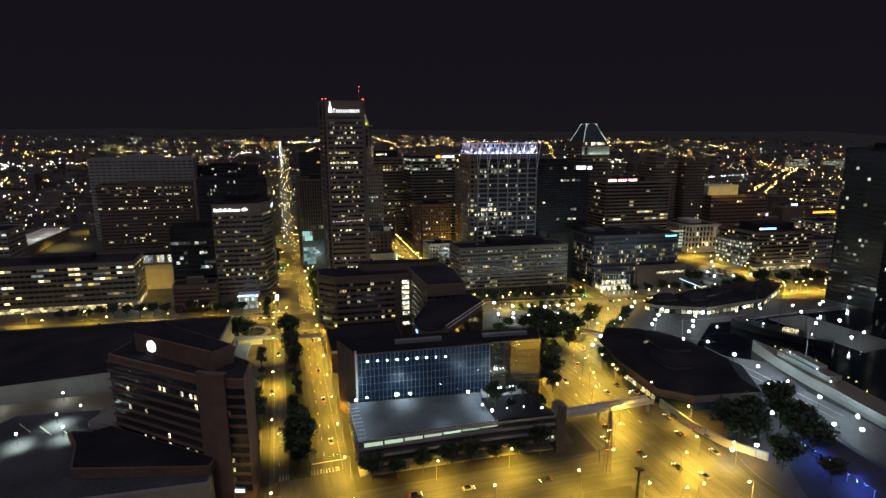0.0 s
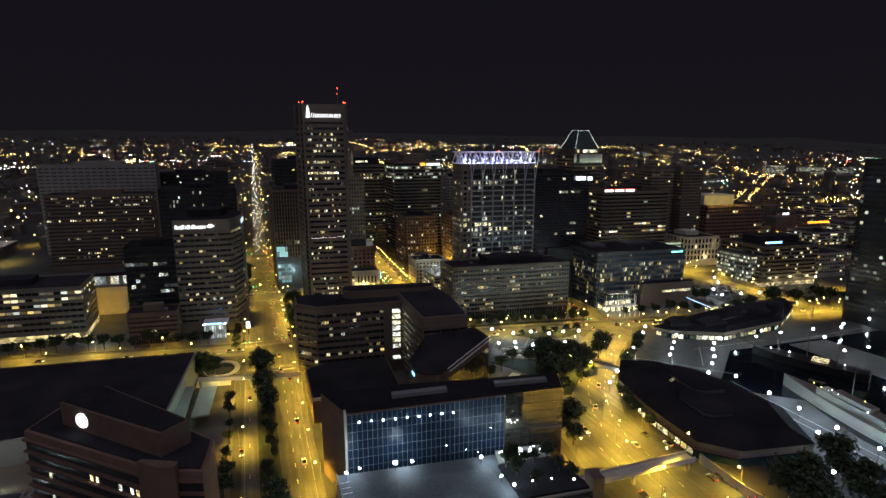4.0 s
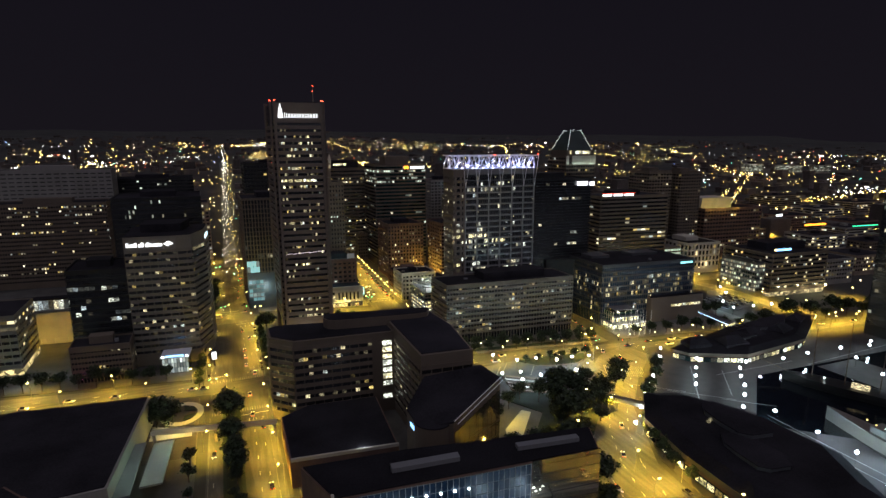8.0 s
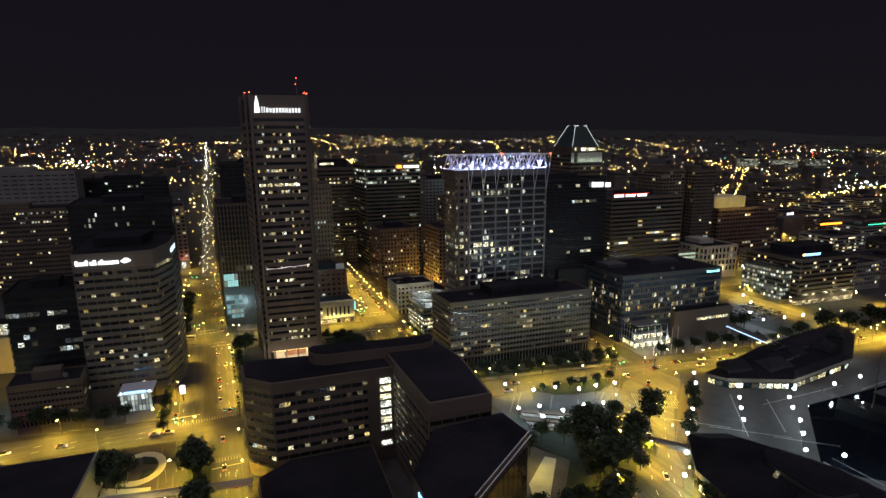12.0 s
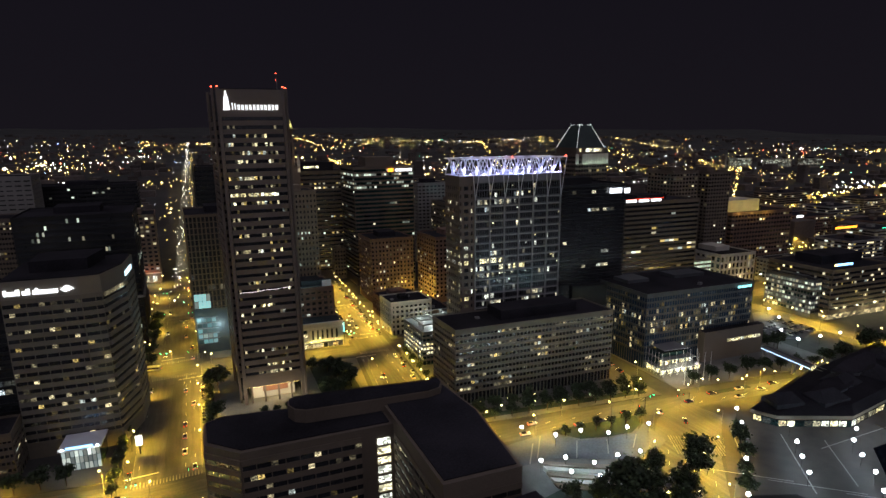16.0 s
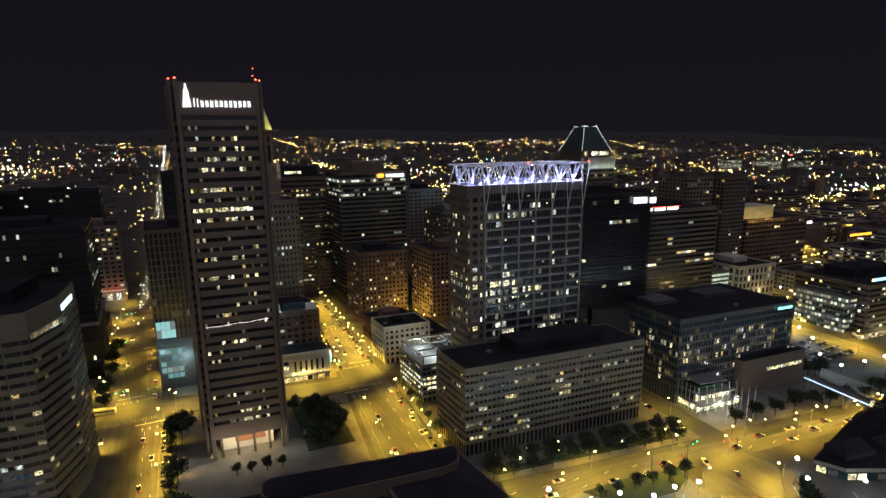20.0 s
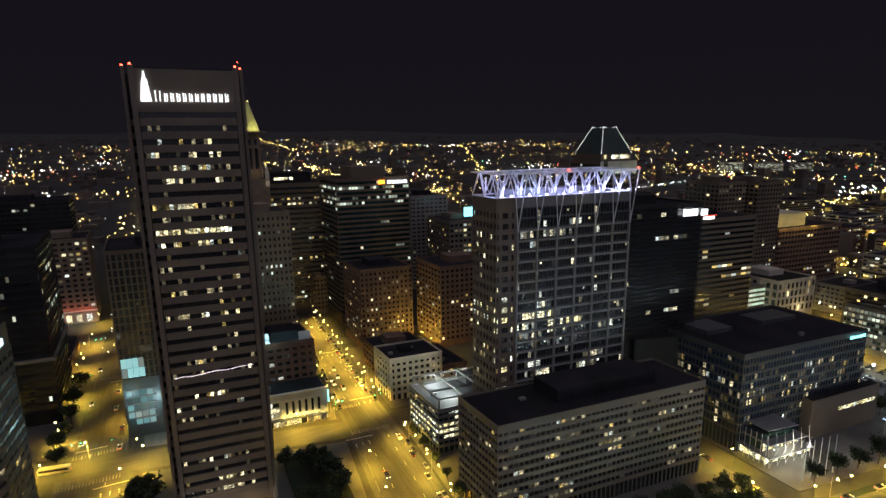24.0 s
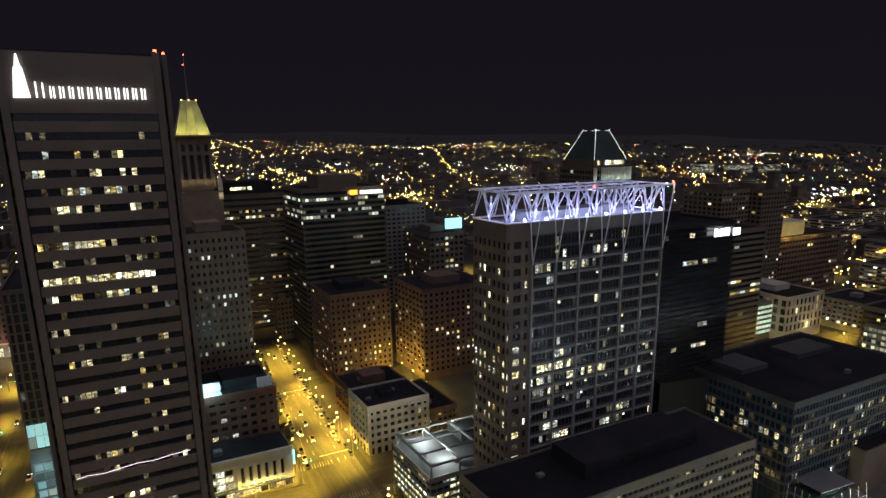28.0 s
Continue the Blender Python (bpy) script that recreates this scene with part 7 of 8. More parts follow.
# ---- the far city ----
def far_city():
    rng = rand(77)
    bm = bmesh.new()
    verts, faces = [], []
    lv, lf = [], []

    def blk(x, y, w, d, h, rz):
        z = zg(x, y)
        c, s = math.cos(rz), math.sin(rz)
        k = len(verts)
        for zz in (z - 3, z + h):
            for px, py in ((-w, -d), (w, -d), (w, d), (-w, d)):
                verts.append((x + (px * c - py * s) / 2, y + (px * s + py * c) / 2, zz))
        faces.extend([(k + 4, k + 5, k + 6, k + 7), (k, k + 1, k + 5, k + 4), (k + 1, k + 2, k + 6, k + 5), (k + 2, k + 3, k + 7, k + 6), (k + 3, k, k + 4, k + 7)])

    def dot(x, y, z, r, vs, fs):
        k = len(vs)
        vs.extend([(x + r, y, z), (x - r, y, z), (x, y + r, z), (x, y - r, z), (x, y, z + r), (x, y, z - r)])
        fs.extend([(k, k + 2, k + 4), (k + 2, k + 1, k + 4), (k + 1, k + 3, k + 4), (k + 3, k, k + 4), (k + 2, k, k + 5), (k + 1, k + 2, k + 5), (k + 3, k + 1, k + 5), (k, k + 3, k + 5)])

    for _ in range(2600):
        ang = radians(rng.uniform(-32, 82))
        r = 560 + 3600 * rng.random() ** 1.4
        x, y = -40 + r * math.sin(ang), -250 + r * math.cos(ang)
        if y < 40 or (-420 < x < 560 and y < 380) or (y < 330 and x < 560) or abs(x + 66) < 26:
            continue
        tall = rng.random() < 0.07 and r < 2200
        blk(x, y, rng.uniform(10, 34), rng.uniform(10, 30), rng.uniform(18, 46) if tall else rng.uniform(6, 14), rng.choice([-0.1, -0.06, 0.3]))
    me = bpy.data.meshes.new("far_houses")
    me.from_pydata(verts, [], faces)
    me.materials.append(FARHOUSE)
    tagged(new("far_houses", me), "dark low houses and blocks spread to the horizon", "buildings", kind="stuff")
    sets = {"mix": ([], []), "yellow": ([], []), "white": ([], [])}

    def spot(x, y, z, kind, k=1.0):
        r = math.hypot(x + 40, y + 250)
        vs, fs = sets[kind]
        # radius grows with distance: each dot includes the glow round its lamp
        dot(x, y, z, (0.22 + 0.00033 * min(r, 2100) + 0.00008 * max(0, r - 2100)) * k * rng.choice([0.7, 0.85, 1.0, 1.3, 1.7]), vs, fs)

    def anywhere(r0, power):
        ang = radians(rng.uniform(-34, 84))
        r = r0 + (3500 - r0) * rng.random() ** (power * 1.35)
        return -40 + r * math.sin(ang), -250 + r * math.cos(ang)

    def clear(x, y):
        return y > 60 and not (-420 < x < 520 and y < 360)

    n = 0
    while n < 3200:
        x, y = anywhere(520, 1.35)
        if not clear(x, y) or rng.random() > 0.13 + 1.9 * max(0, noise.noise(Vector((x / 260, y / 260, 3)))):
            continue
        if x < 60 and y < 1250 and rng.random() < 0.72:
            continue
        spot(x, y, zg(x, y) + rng.uniform(5, 13), "mix")
        n += 1
    for _ in range(150):
        x, y = anywhere(560, 1.2)
        if not clear(x, y):
            continue
        kind = rng.choice(["yellow", "yellow", "white"])
        wx, wy = rng.uniform(20, 120), rng.uniform(15, 60)
        for _ in range(rng.randrange(5, 20)):
            px, py = x + rng.gauss(0, wx), y + rng.gauss(0, wy)
            if clear(px, py) or py > 100 and px > 430:
                spot(px, py, zg(px, py) + rng.uniform(6, 16), kind, 1.25)
    # lines of lamps along far streets
    lines = [((-68, 250), (-52, 3000), 150, "white"), ((-58, 180), (-42, 2200), 90, "mix"), ((-70, 200), (-56, 1500), 60, "white"), ((-62, 200), (-48, 1200), 40, "yellow"), ((90, 420), (520, 3800), 60, "yellow"), ((620, 260), (1500, 900), 90, "yellow"), ((640, 250), (1500, 870), 60, "yellow"), ((700, 900), (1500, 2600), 60, "yellow"),
             ((-900, 1500), (-200, 1700), 70, "white"), ((500, 230), (900, 420), 40, "yellow"), ((-380, 800), (700, 850), 40, "yellow"), ((420, 420), (640, 1900), 45, "yellow"), ((120, 700), (330, 1400), 60, "yellow"), ((540, 100), (1100, 130), 50, "yellow"),
             ((180, 330), (300, 380), 26, "yellow"), ((900, 700), (1200, 760), 30, "white"), ((1500, 880), (1700, 1000), 40, "white"), ((-700, 500), (-420, 560), 40, "yellow")]
    for (x0, y0), (x1, y1), k, kind in lines:
        for i in range(k):
            f = ((i + rng.random() * 0.7) / k) ** 1.3
            wd_ = 4.5 if x0 < -50 and y0 < 300 else 8
            x, y = x0 + (x1 - x0) * f + rng.uniform(-wd_, wd_), y0 + (y1 - y0) * f
            spot(x, y, zg(x, y) + 8, kind, 0.6 if abs(x + 60) < 30 else 1.2)
    for (x0, y0), (x1, y1), k, wd_, kind in (((907, 344), (1411, 421), 90, 16, "yellow"), ((1159, 388), (1420, 470), 40, 26, "white"), ((760, 200), (860, 250), 40, 30, "yellow"), ((590, 150), (720, 190), 26, 20, "white"), ((378, 1500), (358, 1140), 36, 9, "yellow"), ((420, 810), (530, 850), 40, 16, "yellow"), ((522, 3500), (514, 2260), 34, 6, "yellow"), ((2131, 1724), (2350, 2400), 40, 16, "yellow"), ((-420, 900), (-250, 1150), 60, 70, "white"), ((-300, 1000), (-120, 1100), 40, 50, "yellow"), ((1313, 629), (1390, 600), 20, 12, "yellow")):
        for i in range(k):
            f = rng.random()
            x, y = x0 + (x1 - x0) * f + rng.gauss(0, wd_), y0 + (y1 - y0) * f + rng.gauss(0, wd_ * 0.6)
            spot(x, y, zg(x, y) + rng.uniform(7, 13), kind, 1.25)
    # street lamps among the eastern and western blocks
    grid = []
    for x in (420, 470, 540, 600, 660, 730, 800, 880, 960, 1050, 1150):
        grid += [(x + rng.uniform(-4, 4), y + rng.uniform(-6, 6)) for y in range(-60, 380, 34)]
    for y in (-10, 60, 120, 180, 240, 310):
        grid += [(x + rng.uniform(-5, 5), y + rng.uniform(-4, 4)) for x in range(430, 1200, 38)]
    for y in (80, 200, 300, 420):
        grid += [(x, y + rng.uniform(-4, 4)) for x in range(-700, -290, 36)]
    for x, y in grid:
        if rng.random() < 0.8:
            spot(x, y, zg(x, y) + 9, "yellow" if rng.random() < 0.75 else "white", 1.35)
    for kind, mat, label in (("mix", CITYLIGHT, "countless small mixed lamps of the distant city"), ("yellow", CITYYELLOW, "clusters of yellow sodium lamps in the distant city"), ("white", CITYWHITE, "clusters of white lamps in the distant city")):
        me = bpy.data.meshes.new("far_lamps")
        me.from_pydata(sets[kind][0], [], sets[kind][1])
        me.materials.append(mat)
        tagged(new("far_lamps", me), label, "lamps", kind="stuff")
    # lamps that light the avenue up the hill and the eastern streets
    for x, y, e_ in [(-64, 330 + 60 * i, 4500) for i in range(18)] + [(560 + 70 * i, 160 + 40 * i, 50000) for i in range(8)] + [(x, y, 26000) for x in (420, 470, 540, 600, 660, 730, 800, 900) for y in (-30, 60, 120, 180, 245, 310)] + [(x, y, 26000) for x in (-330, -420, -520) for y in (80, 200, 300)] + [(480, 150, 30000), (640, 120, 40000), (300, 330, 40000), (230, 345, 40000), (920, 345, 60000), (1030, 362, 60000), (1150, 380, 60000), (1280, 400, 60000), (1400, 420, 60000), (440, 828, 60000), (510, 835, 60000), (800, 225, 40000), (-330, 400, 30000), (-440, 160, 20000), (420, -20, 12000)]:
        li = bpy.data.lights.new("far_street_light", "SPOT")
        li.energy, li.color, li.spot_size, li.spot_blend, li.shadow_soft_size = e_, (1.0, 0.68, 0.10), radians(150), 0.5, 0.5
        lo = new("far_street_light", li)
        lo.location = (x, y, zg(x, y) + 14)


far_city()


# ---- trees ----
def tree_kind(seed, h, spread, label):
    rng = rand(seed)
    t = thing("tree", (0, 0, 0), label, "tree", "street trees")
    bm = bmesh.new()
    add_rod(bm, (0, 0, 0), (0.1, 0, h * 0.45), 0.22, 7, 0.14)
    tips = []
    for k in range(6):
        a = k * 1.05 + rng.random()
        r = spread * rng.uniform(0.3, 0.6)
        tip = Vector((math.cos(a) * r, math.sin(a) * r, h * rng.uniform(0.6, 0.9)))
        add_rod(bm, (0.05, 0, h * rng.uniform(0.28, 0.45)), tip, 0.09, 5, 0.03)
        tips.append(tip)
    part("trunk", bm, BARK, t)
    verts, faces = [], []
    for k in range(900):
        c = tips[rng.randrange(6)] if rng.random() < 0.75 else Vector((0, 0, h * 0.75))
        d = Vector((rng.gauss(0, 1), rng.gauss(0, 1), rng.gauss(0, 0.8))) * spread * 0.23
        p = c + d
        s = rng.uniform(0.25, 0.55) * (h / 8)
        q = Euler((rng.uniform(-1, 1), rng.uniform(-1, 1), rng.uniform(0, 6))).to_matrix()
        k0 = len(verts)
        for v in ((-s, -s * 0.6, 0), (s, -s * 0.6, 0.1 * s), (s * 0.8, s * 0.7, 0), (-s * 0.7, s * 0.6, 0.15 * s)):
            verts.append(tuple(p + q @ Vector(v)))
        faces.append((k0, k0 + 1, k0 + 2, k0 + 3))
    me = bpy.data.meshes.new("crown")
    me.from_pydata(verts, [], faces)
    me.materials.append(LEAF)
    part("crown", me, None, t)
    return t


KINDS = [tree_kind(301, 8, 3.6, "young street tree with a loose leafy crown"), tree_kind(302, 10, 4.6, "broad leafy street tree under yellow light"),
         tree_kind(303, 13, 6.4, "large dark tree with a wide crown"), tree_kind(304, 6, 2.4, "small planted tree in a paved court")]
tree_spots = []
rt = rand(400)
for y in range(-52, 42, 7):
    tree_spots += [(-86 + rt.uniform(-.6, .6), y, 3)]
    tree_spots += [(-48.5 + rt.uniform(-.6, .6), y + 3, 3)] if y > -46 else []
for y in (-250, -243, -236, -222, -150, -136, -118, -92):
    tree_spots += [(-70 + rt.uniform(-1.5, 1.5), y, 2 if y in (-250, -243, -236, -92) else 1)]
for _ in range(24):
    tree_spots += [(rt.uniform(8, 27), rt.uniform(-6, 34), rt.choice([0, 0, 3, 3, 1]))]
for y in (78, 92, 104, 120, 138, 160):
    tree_spots += [(-80 + rt.uniform(-1.5, 1.5), y, rt.choice([0, 1, 1]))]
for x, y, k in ((-104, -88, 2), (-71.5, -96, 2), (-70, -101, 2), (-70.4, -123, 2), (-107, -92, 1), (116, -276, 2), (124, -280, 2), (132, -276, 1), (140, -284, 2), (148, -288, 2), (110, -284, 2), (120, -292, 1), (134, -294, 2), (72, -134, 1), (80, -140, 1), (90, -142, 2), (100, -144, 2), (62, -140, 1), (112, -134, 1), (118, -130, 1), (84, -148, 2), (94, -154, 2), (104, -156, 2), (88, -166, 2), (78, -168, 2), (100, -136, 1)):
    tree_spots += [(x, y, k)]
for x in range(70, 168, 9):
    tree_spots += [(x + rt.uniform(-1, 1), prattN(x) + 6, 0), (x + 4 + rt.uniform(-1, 1), prattN(x) + 13, 0)]
for x, y in ((112, -150), (120, -146), (108, -160), (90, -162), (98, -168), (82, -176), (128, -142), (134, -136), (80, -155), (76, -166), (50, -150), (46, -172), (52, -180), (60, -178)):
    tree_spots += [(x, y, rt.choice([0, 1, 2]))]
for x, y in ((106, -196), (103, -204), (101, -212), (100, -222), (110, -188), (116, -180), (124, -171), (136, -158), (146, -150), (156, -143), (164, -134), (171, -128)):
    tree_spots += [(x, y, 0)]
for x in range(196, 300, 12):
    tree_spots += [(x, prattN(x) + 9, rt.choice([0, 1]))]
for x in (280, 286, 276, 284):
    tree_spots += [(x, -64 - (x - 276) * 0.5, 1)]
for x in range(290, 410, 11):
    tree_spots += [(x, prattN(x) + 10 + rt.uniform(-3, 3), rt.choice([0, 1, 2]))]
for x in range(-230, -98, 9):
    tree_spots += [(x, prattN(x) + 6 + rt.uniform(-1, 1), rt.choice([0, 1]))]
for x in range(-44, 32, 10):
    tree_spots += [(x, -270.5 - 0.03 * x, rt.choice([0, 1]))]
for x, y in ((-100, -96), (-104, -92), (-97, -90), (-44, 26), (-46, -8), (-18, -13), (-12, -14), (-24, -12), (-6, -15), (-44, -30), (112, -310), (122, -322), (132, -306), (140, -290), (118, -288), (128, -284), (146, -276), (108, -292), (62, -212), (58, -222), (60, -196), (68, -186), (56, -214)):
    tree_spots += [(x, y, 3 if x in (-18, -12, -24, -6) else rt.choice([1, 2]))]
for y in range(78, 190, 14):
    tree_spots += [(lightW(y) - 3.2, y, 3)]
for y in range(-36, 42, 13):
    tree_spots += [(lightE(y) + 3.4, y, 3)]
for x in range(100, 142, 8):
    tree_spots += [(x, prattS(x) - 4.2, 3)]
for y in range(-252, -96, 9):
    tree_spots += [(-70.2 + rt.uniform(-2.2, 2.2), y + rt.uniform(-2, 2), 3)]
for y in range(-248, -120, 13):
    tree_spots += [(-87 + rt.uniform(-0.8, 0.8), y, rt.choice([0, 3, 3]))]
for x, y in ((11, -249.5), (14, -249), (18, -250), (22, -250.5), (27, -251), (12, -256), (28, -258), (30, -263), (16, -263)):
    tree_spots += [(x, y, 4)]
used = set()
for x, y, k in tree_spots:
    roof_z = 16.4 if k == 4 else 0.12
    k = 3 if k == 4 else k
    m = pose(x, y, roof_z, 0, 0, rt.uniform(0, 360)) @ Matrix.Diagonal((1, 1, rt.uniform(0.85, 1.2), 1))
    if k not in used:
        KINDS[k].matrix_basis = m
        used.add(k)
    else:
        c = copy_thing(KINDS[k], m)
        s = rt.uniform(0.8, 1.2)
        c.scale = (s, s, s * rt.uniform(0.9, 1.15))


# ---- cars ----
def car_kind(name, label, paint, length, height):
    t = thing(name, (0, 0, 0), label, "car" if height < 2 else "bus", "vehicles on the streets")
    w = 1.82 if height < 2 else 2.5
    L = length / 2
    bm = bmesh.new()
    prof = [(-L, 0.45), (-L, 0.85), (-L * 0.92, 1.0), (L * 0.45, 0.98), (L * 0.95, 0.78), (L, 0.6), (L, 0.42)] if height < 2 else [(-L, 0.4), (-L, 2.9), (-L + 0.3, 3.0), (L - 0.3, 3.0), (L, 2.7), (L, 0.4)]
    left = [bm.verts.new((x, -w / 2, z)) for x, z in prof]
    right = [bm.verts.new((x, w / 2, z)) for x, z in prof]
    bm.faces.new(left)
    bm.faces.new(right[::-1])
    k = len(prof)
    for i in range(k):
        bm.faces.new((left[i], right[i], right[(i + 1) % k], left[(i + 1) % k]))
    bmesh.ops.recalc_face_normals(bm, faces=bm.faces)
    bd_ = part("body", bm, paint, t)
    bm = bmesh.new()
    if height < 2:
        lo = [bm.verts.new(p) for p in ((-L * 0.75, -w * 0.46, 0.97), (L * 0.4, -w * 0.46, 0.95), (L * 0.4, w * 0.46, 0.95), (-L * 0.75, w * 0.46, 0.97))]
        hi = [bm.verts.new(p) for p in ((-L * 0.5, -w * 0.38, height), (L * 0.12, -w * 0.38, height), (L * 0.12, w * 0.38, height), (-L * 0.5, w * 0.38, height))]
        bm.faces.new(hi)
        for i in range(4):
            bm.faces.new((lo[i], lo[(i + 1) % 4], hi[(i + 1) % 4], hi[i]))
        part("cabin", bm, GLASSDARK, t)
    else:
        add_box(bm, (0, 0, 2.0), (length * 0.92, w + 0.06, 0.9))
        part("window_band", bm, GLASSDARK, t)
    for sx in (-0.62, 0.62):
        for sy in (-1, 1):
            part("wheel", rod((L * sx, sy * (w / 2 - 0.02), 0.33), (L * sx, sy * (w / 2 - 0.24), 0.33), 0.33, 10), RUBBER, t)
    for sy in (-1, 1):
        part("headlight", box((L + 0.02, sy * w * 0.34, 0.68), (0.14, 0.42, 0.24)), HEADLAMP, bd_, "glowing white headlight")
        part("tail_light", box((-L - 0.02, sy * w * 0.36, 0.82), (0.12, 0.4, 0.22)), TAILLAMP, bd_, "glowing red tail light")
    return t


def car_paint(name, c):
    return node_mat(name, c, 0.3, metal=0.3, vary=0.08, bump=0)


CARS = [car_kind("car", "dark saloon car with its lights on", car_paint("dark_paint", (0.03, 0.03, 0.035)), 4.6, 1.45), car_kind("car", "silver saloon car with its lights on", car_paint("silver_paint", (0.45, 0.45, 0.46)), 4.5, 1.45),
        car_kind("car", "white taxi-like car with its lights on", car_paint("white_paint", (0.7, 0.7, 0.68)), 4.8, 1.55), car_kind("bus", "pale city bus crossing at the corner", car_paint("bus_paint", (0.6, 0.6, 0.58)), 12, 3.0)]
car_spots = []
rc = rand(500)
for y in (-236, -196, -160, -110, -96, -72, -44, -30, -16, -4, 18, 36, 84, 104, 128, 150, 172, 200, 228):
    car_spots += [(rc.choice([-60.5, -56.5]), y, 90), ]
for y in (-220, -180, -128, -40, 8, 44, 96, 140, 190):
    car_spots += [(rc.choice([-81.5, -78]) if y < 70 else -72.5, y, -90)]
for x in (-200, -170, -150, -128, -90, -84, -20, 12, 84, 92, 112, 124, 140, 178, 196, 206, 214, 224, 236, 246, 262, 280, 310, 340, 370):
    car_spots += [(x, (prattN(x) + prattS(x)) / 2 + rc.choice([-4.5, -1, 3]), -8.5)]
for y in (-36, -18, -4, 14, 30, 84, 92, 100, 112, 122, 134, 146, 170, 196):
    car_spots += [(lightE(y) - 3.2, y, 84), (lightW(y) + rc.choice([5, 9]), y + 9, -96)] if y % 4 == 0 else [(lightE(y) - 3.2, y, 84)]
for x, y, a in ((84, -232, 80), (70, -214, -95), (88, -196, 60), (104, -176, 55), (120, -150, 48), (140, -128, 42), (64, -262, -90), (66, -284, -90), (58, -270, 90), (74, -296, 90), (80, -304, 90), (92, -276, 90), (97, -262, 90), (98, -248, 95), (96, -292, 90), (98, -236, 100), (56, -246, -90), (-10, -284, 0), (20, -288, 180), (-30, -282, 0), (156, -96, 60), (160, -108, 50), (168, -70, 84), (172, -50, 84), (174, -40, 84)):
    car_spots += [(x, y, a)]
usedc = set()
for x, y, a in car_spots:
    k = rc.choice([0, 0, 1, 1, 2])
    m = pose(x, y, 0.01, 0, 0, a)
    if k not in usedc:
        CARS[k].matrix_basis = m
        usedc.add(k)
    else:
        copy_thing(CARS[k], m)
CARS[3].matrix_basis = pose(-80, 75, 0.01, 0, 0, 167.8)


def parked_kind(label, paint):
    t = thing("parked_car", (0, 0, 0), label, "car", "parked cars")
    bm = bmesh.new()
    add_box(bm, (0, 0, 0.68), (4.5, 1.8, 0.62))
    bmesh.ops.bevel(bm, geom=bm.edges[:], offset=0.16, segments=2, affect="EDGES")
    part("body", bm, paint, t)
    bm = bmesh.new()
    add_box(bm, (-0.15, 0, 1.2), (2.3, 1.55, 0.52))
    bmesh.ops.bevel(bm, geom=bm.edges[:], offset=0.2, segments=2, affect="EDGES")
    part("cabin", bm, GLASSDARK, t)
    for sx in (-1.4, 1.4):
        for sy in (-0.82, 0.82):
            part("wheel", rod((sx, sy - 0.1, 0.33), (sx, sy + 0.1, 0.33), 0.33, 10), RUBBER, t)
    return t


PARKED = [parked_kind("dark parked car at the kerb with its lights off", car_paint("parked_dark", (0.035, 0.035, 0.04))), parked_kind("pale parked car at the kerb with its lights off", car_paint("parked_pale", (0.5, 0.5, 0.48)))]
park_spots = []
for y in range(72, 240, 7):
    park_spots += [(lightE(y) - 1.3, y, 84.3)] if rc.random() < 0.75 else []
    park_spots += [(lightW(y) + 1.3, y, 84.3)] if rc.random() < 0.5 else []
for y in range(-46, 40, 7):
    park_spots += [(lightE(y) - 1.3, y, 84.3)] if rc.random() < 0.5 else []
    park_spots += [(charlesE - 1.4, y, 90)] if rc.random() < 0.7 else []
for i in range(24):
    park_spots += [(311 + (i % 6) * 6.0, -57 + (i // 6) * 7.5, 80)] if rc.random() < 0.85 else []
for x, y in ((105, -281, ), (104.5, -272), (104.5, -262), (97, -226), (40, -250)):
    park_spots += [(x - 3, y, 90)]
done = set()
for x, y, a in park_spots:
    k = rc.choice([0, 0, 1])
    if k not in done:
        PARKED[k].matrix_basis = pose(x, y, 0.012, 0, 0, a)
        done.add(k)
    else:
        copy_thing(PARKED[k], pose(x, y, 0.16 if 296 < x < 346 else 0.012, 0, 0, a))


# ---- traffic signals ----
def signal_kind(name, mat, label):
    t = thing("traffic_light", (0, 0, 0), label, "traffic light", "traffic lights")
    part("pole", rod((0, 0, 0), (0, 0, 6.4), 0.1), BLACKMETAL, t)
    part("arm", rod((0, 0, 6.2), (7, 0, 6.5), 0.07), BLACKMETAL, t)
    for x in (3.5, 6.8):
        hd = part("signal_head", box((x, 0, 5.9), (0.36, 0.3, 1.1)), BLACKMETAL, t)
        part("signal_lens", ball((x, -0.2, 5.65), 0.28), mat, hd, "glowing signal lens")
    return t


SIGG = signal_kind("traffic_light", glow_mat("green_signal", (0.05, 1.0, 0.6), 9), "black mast-arm traffic light showing green")
SIGR = signal_kind("traffic_light", glow_mat("red_signal", (1.0, 0.05, 0.02), 9), "black mast-arm traffic light showing red")
first = [True, True]
for x, y, a, k in ((-52, -54, 180, 0), (-84, -56, 0, 0), (-52, 82, 180, 0), (-78, 86, 0, 0), (-52, 168, 180, 0), (-82, 170, 0, 0), (38, 68, 0, 0), (69, 66, 180, 0), (152, -90, 10, 0), (176, -96, 170, 1), (44, -44, 90, 1), (60, -50, 180, 1), (100, -282, 180, 1), (46, -284, 0, 1), (-52, -256, 180, 0), (140, -100, 60, 1), (-52, 236, 180, 0), (-82, 238, 0, 0)):
    src = SIGR if k else SIGG
    if first[k]:
        src.matrix_basis = pose(x, y, 0.1, 0, 0, a)
        first[k] = False
    else:
        copy_thing(src, pose(x, y, 0.1, 0, 0, a))


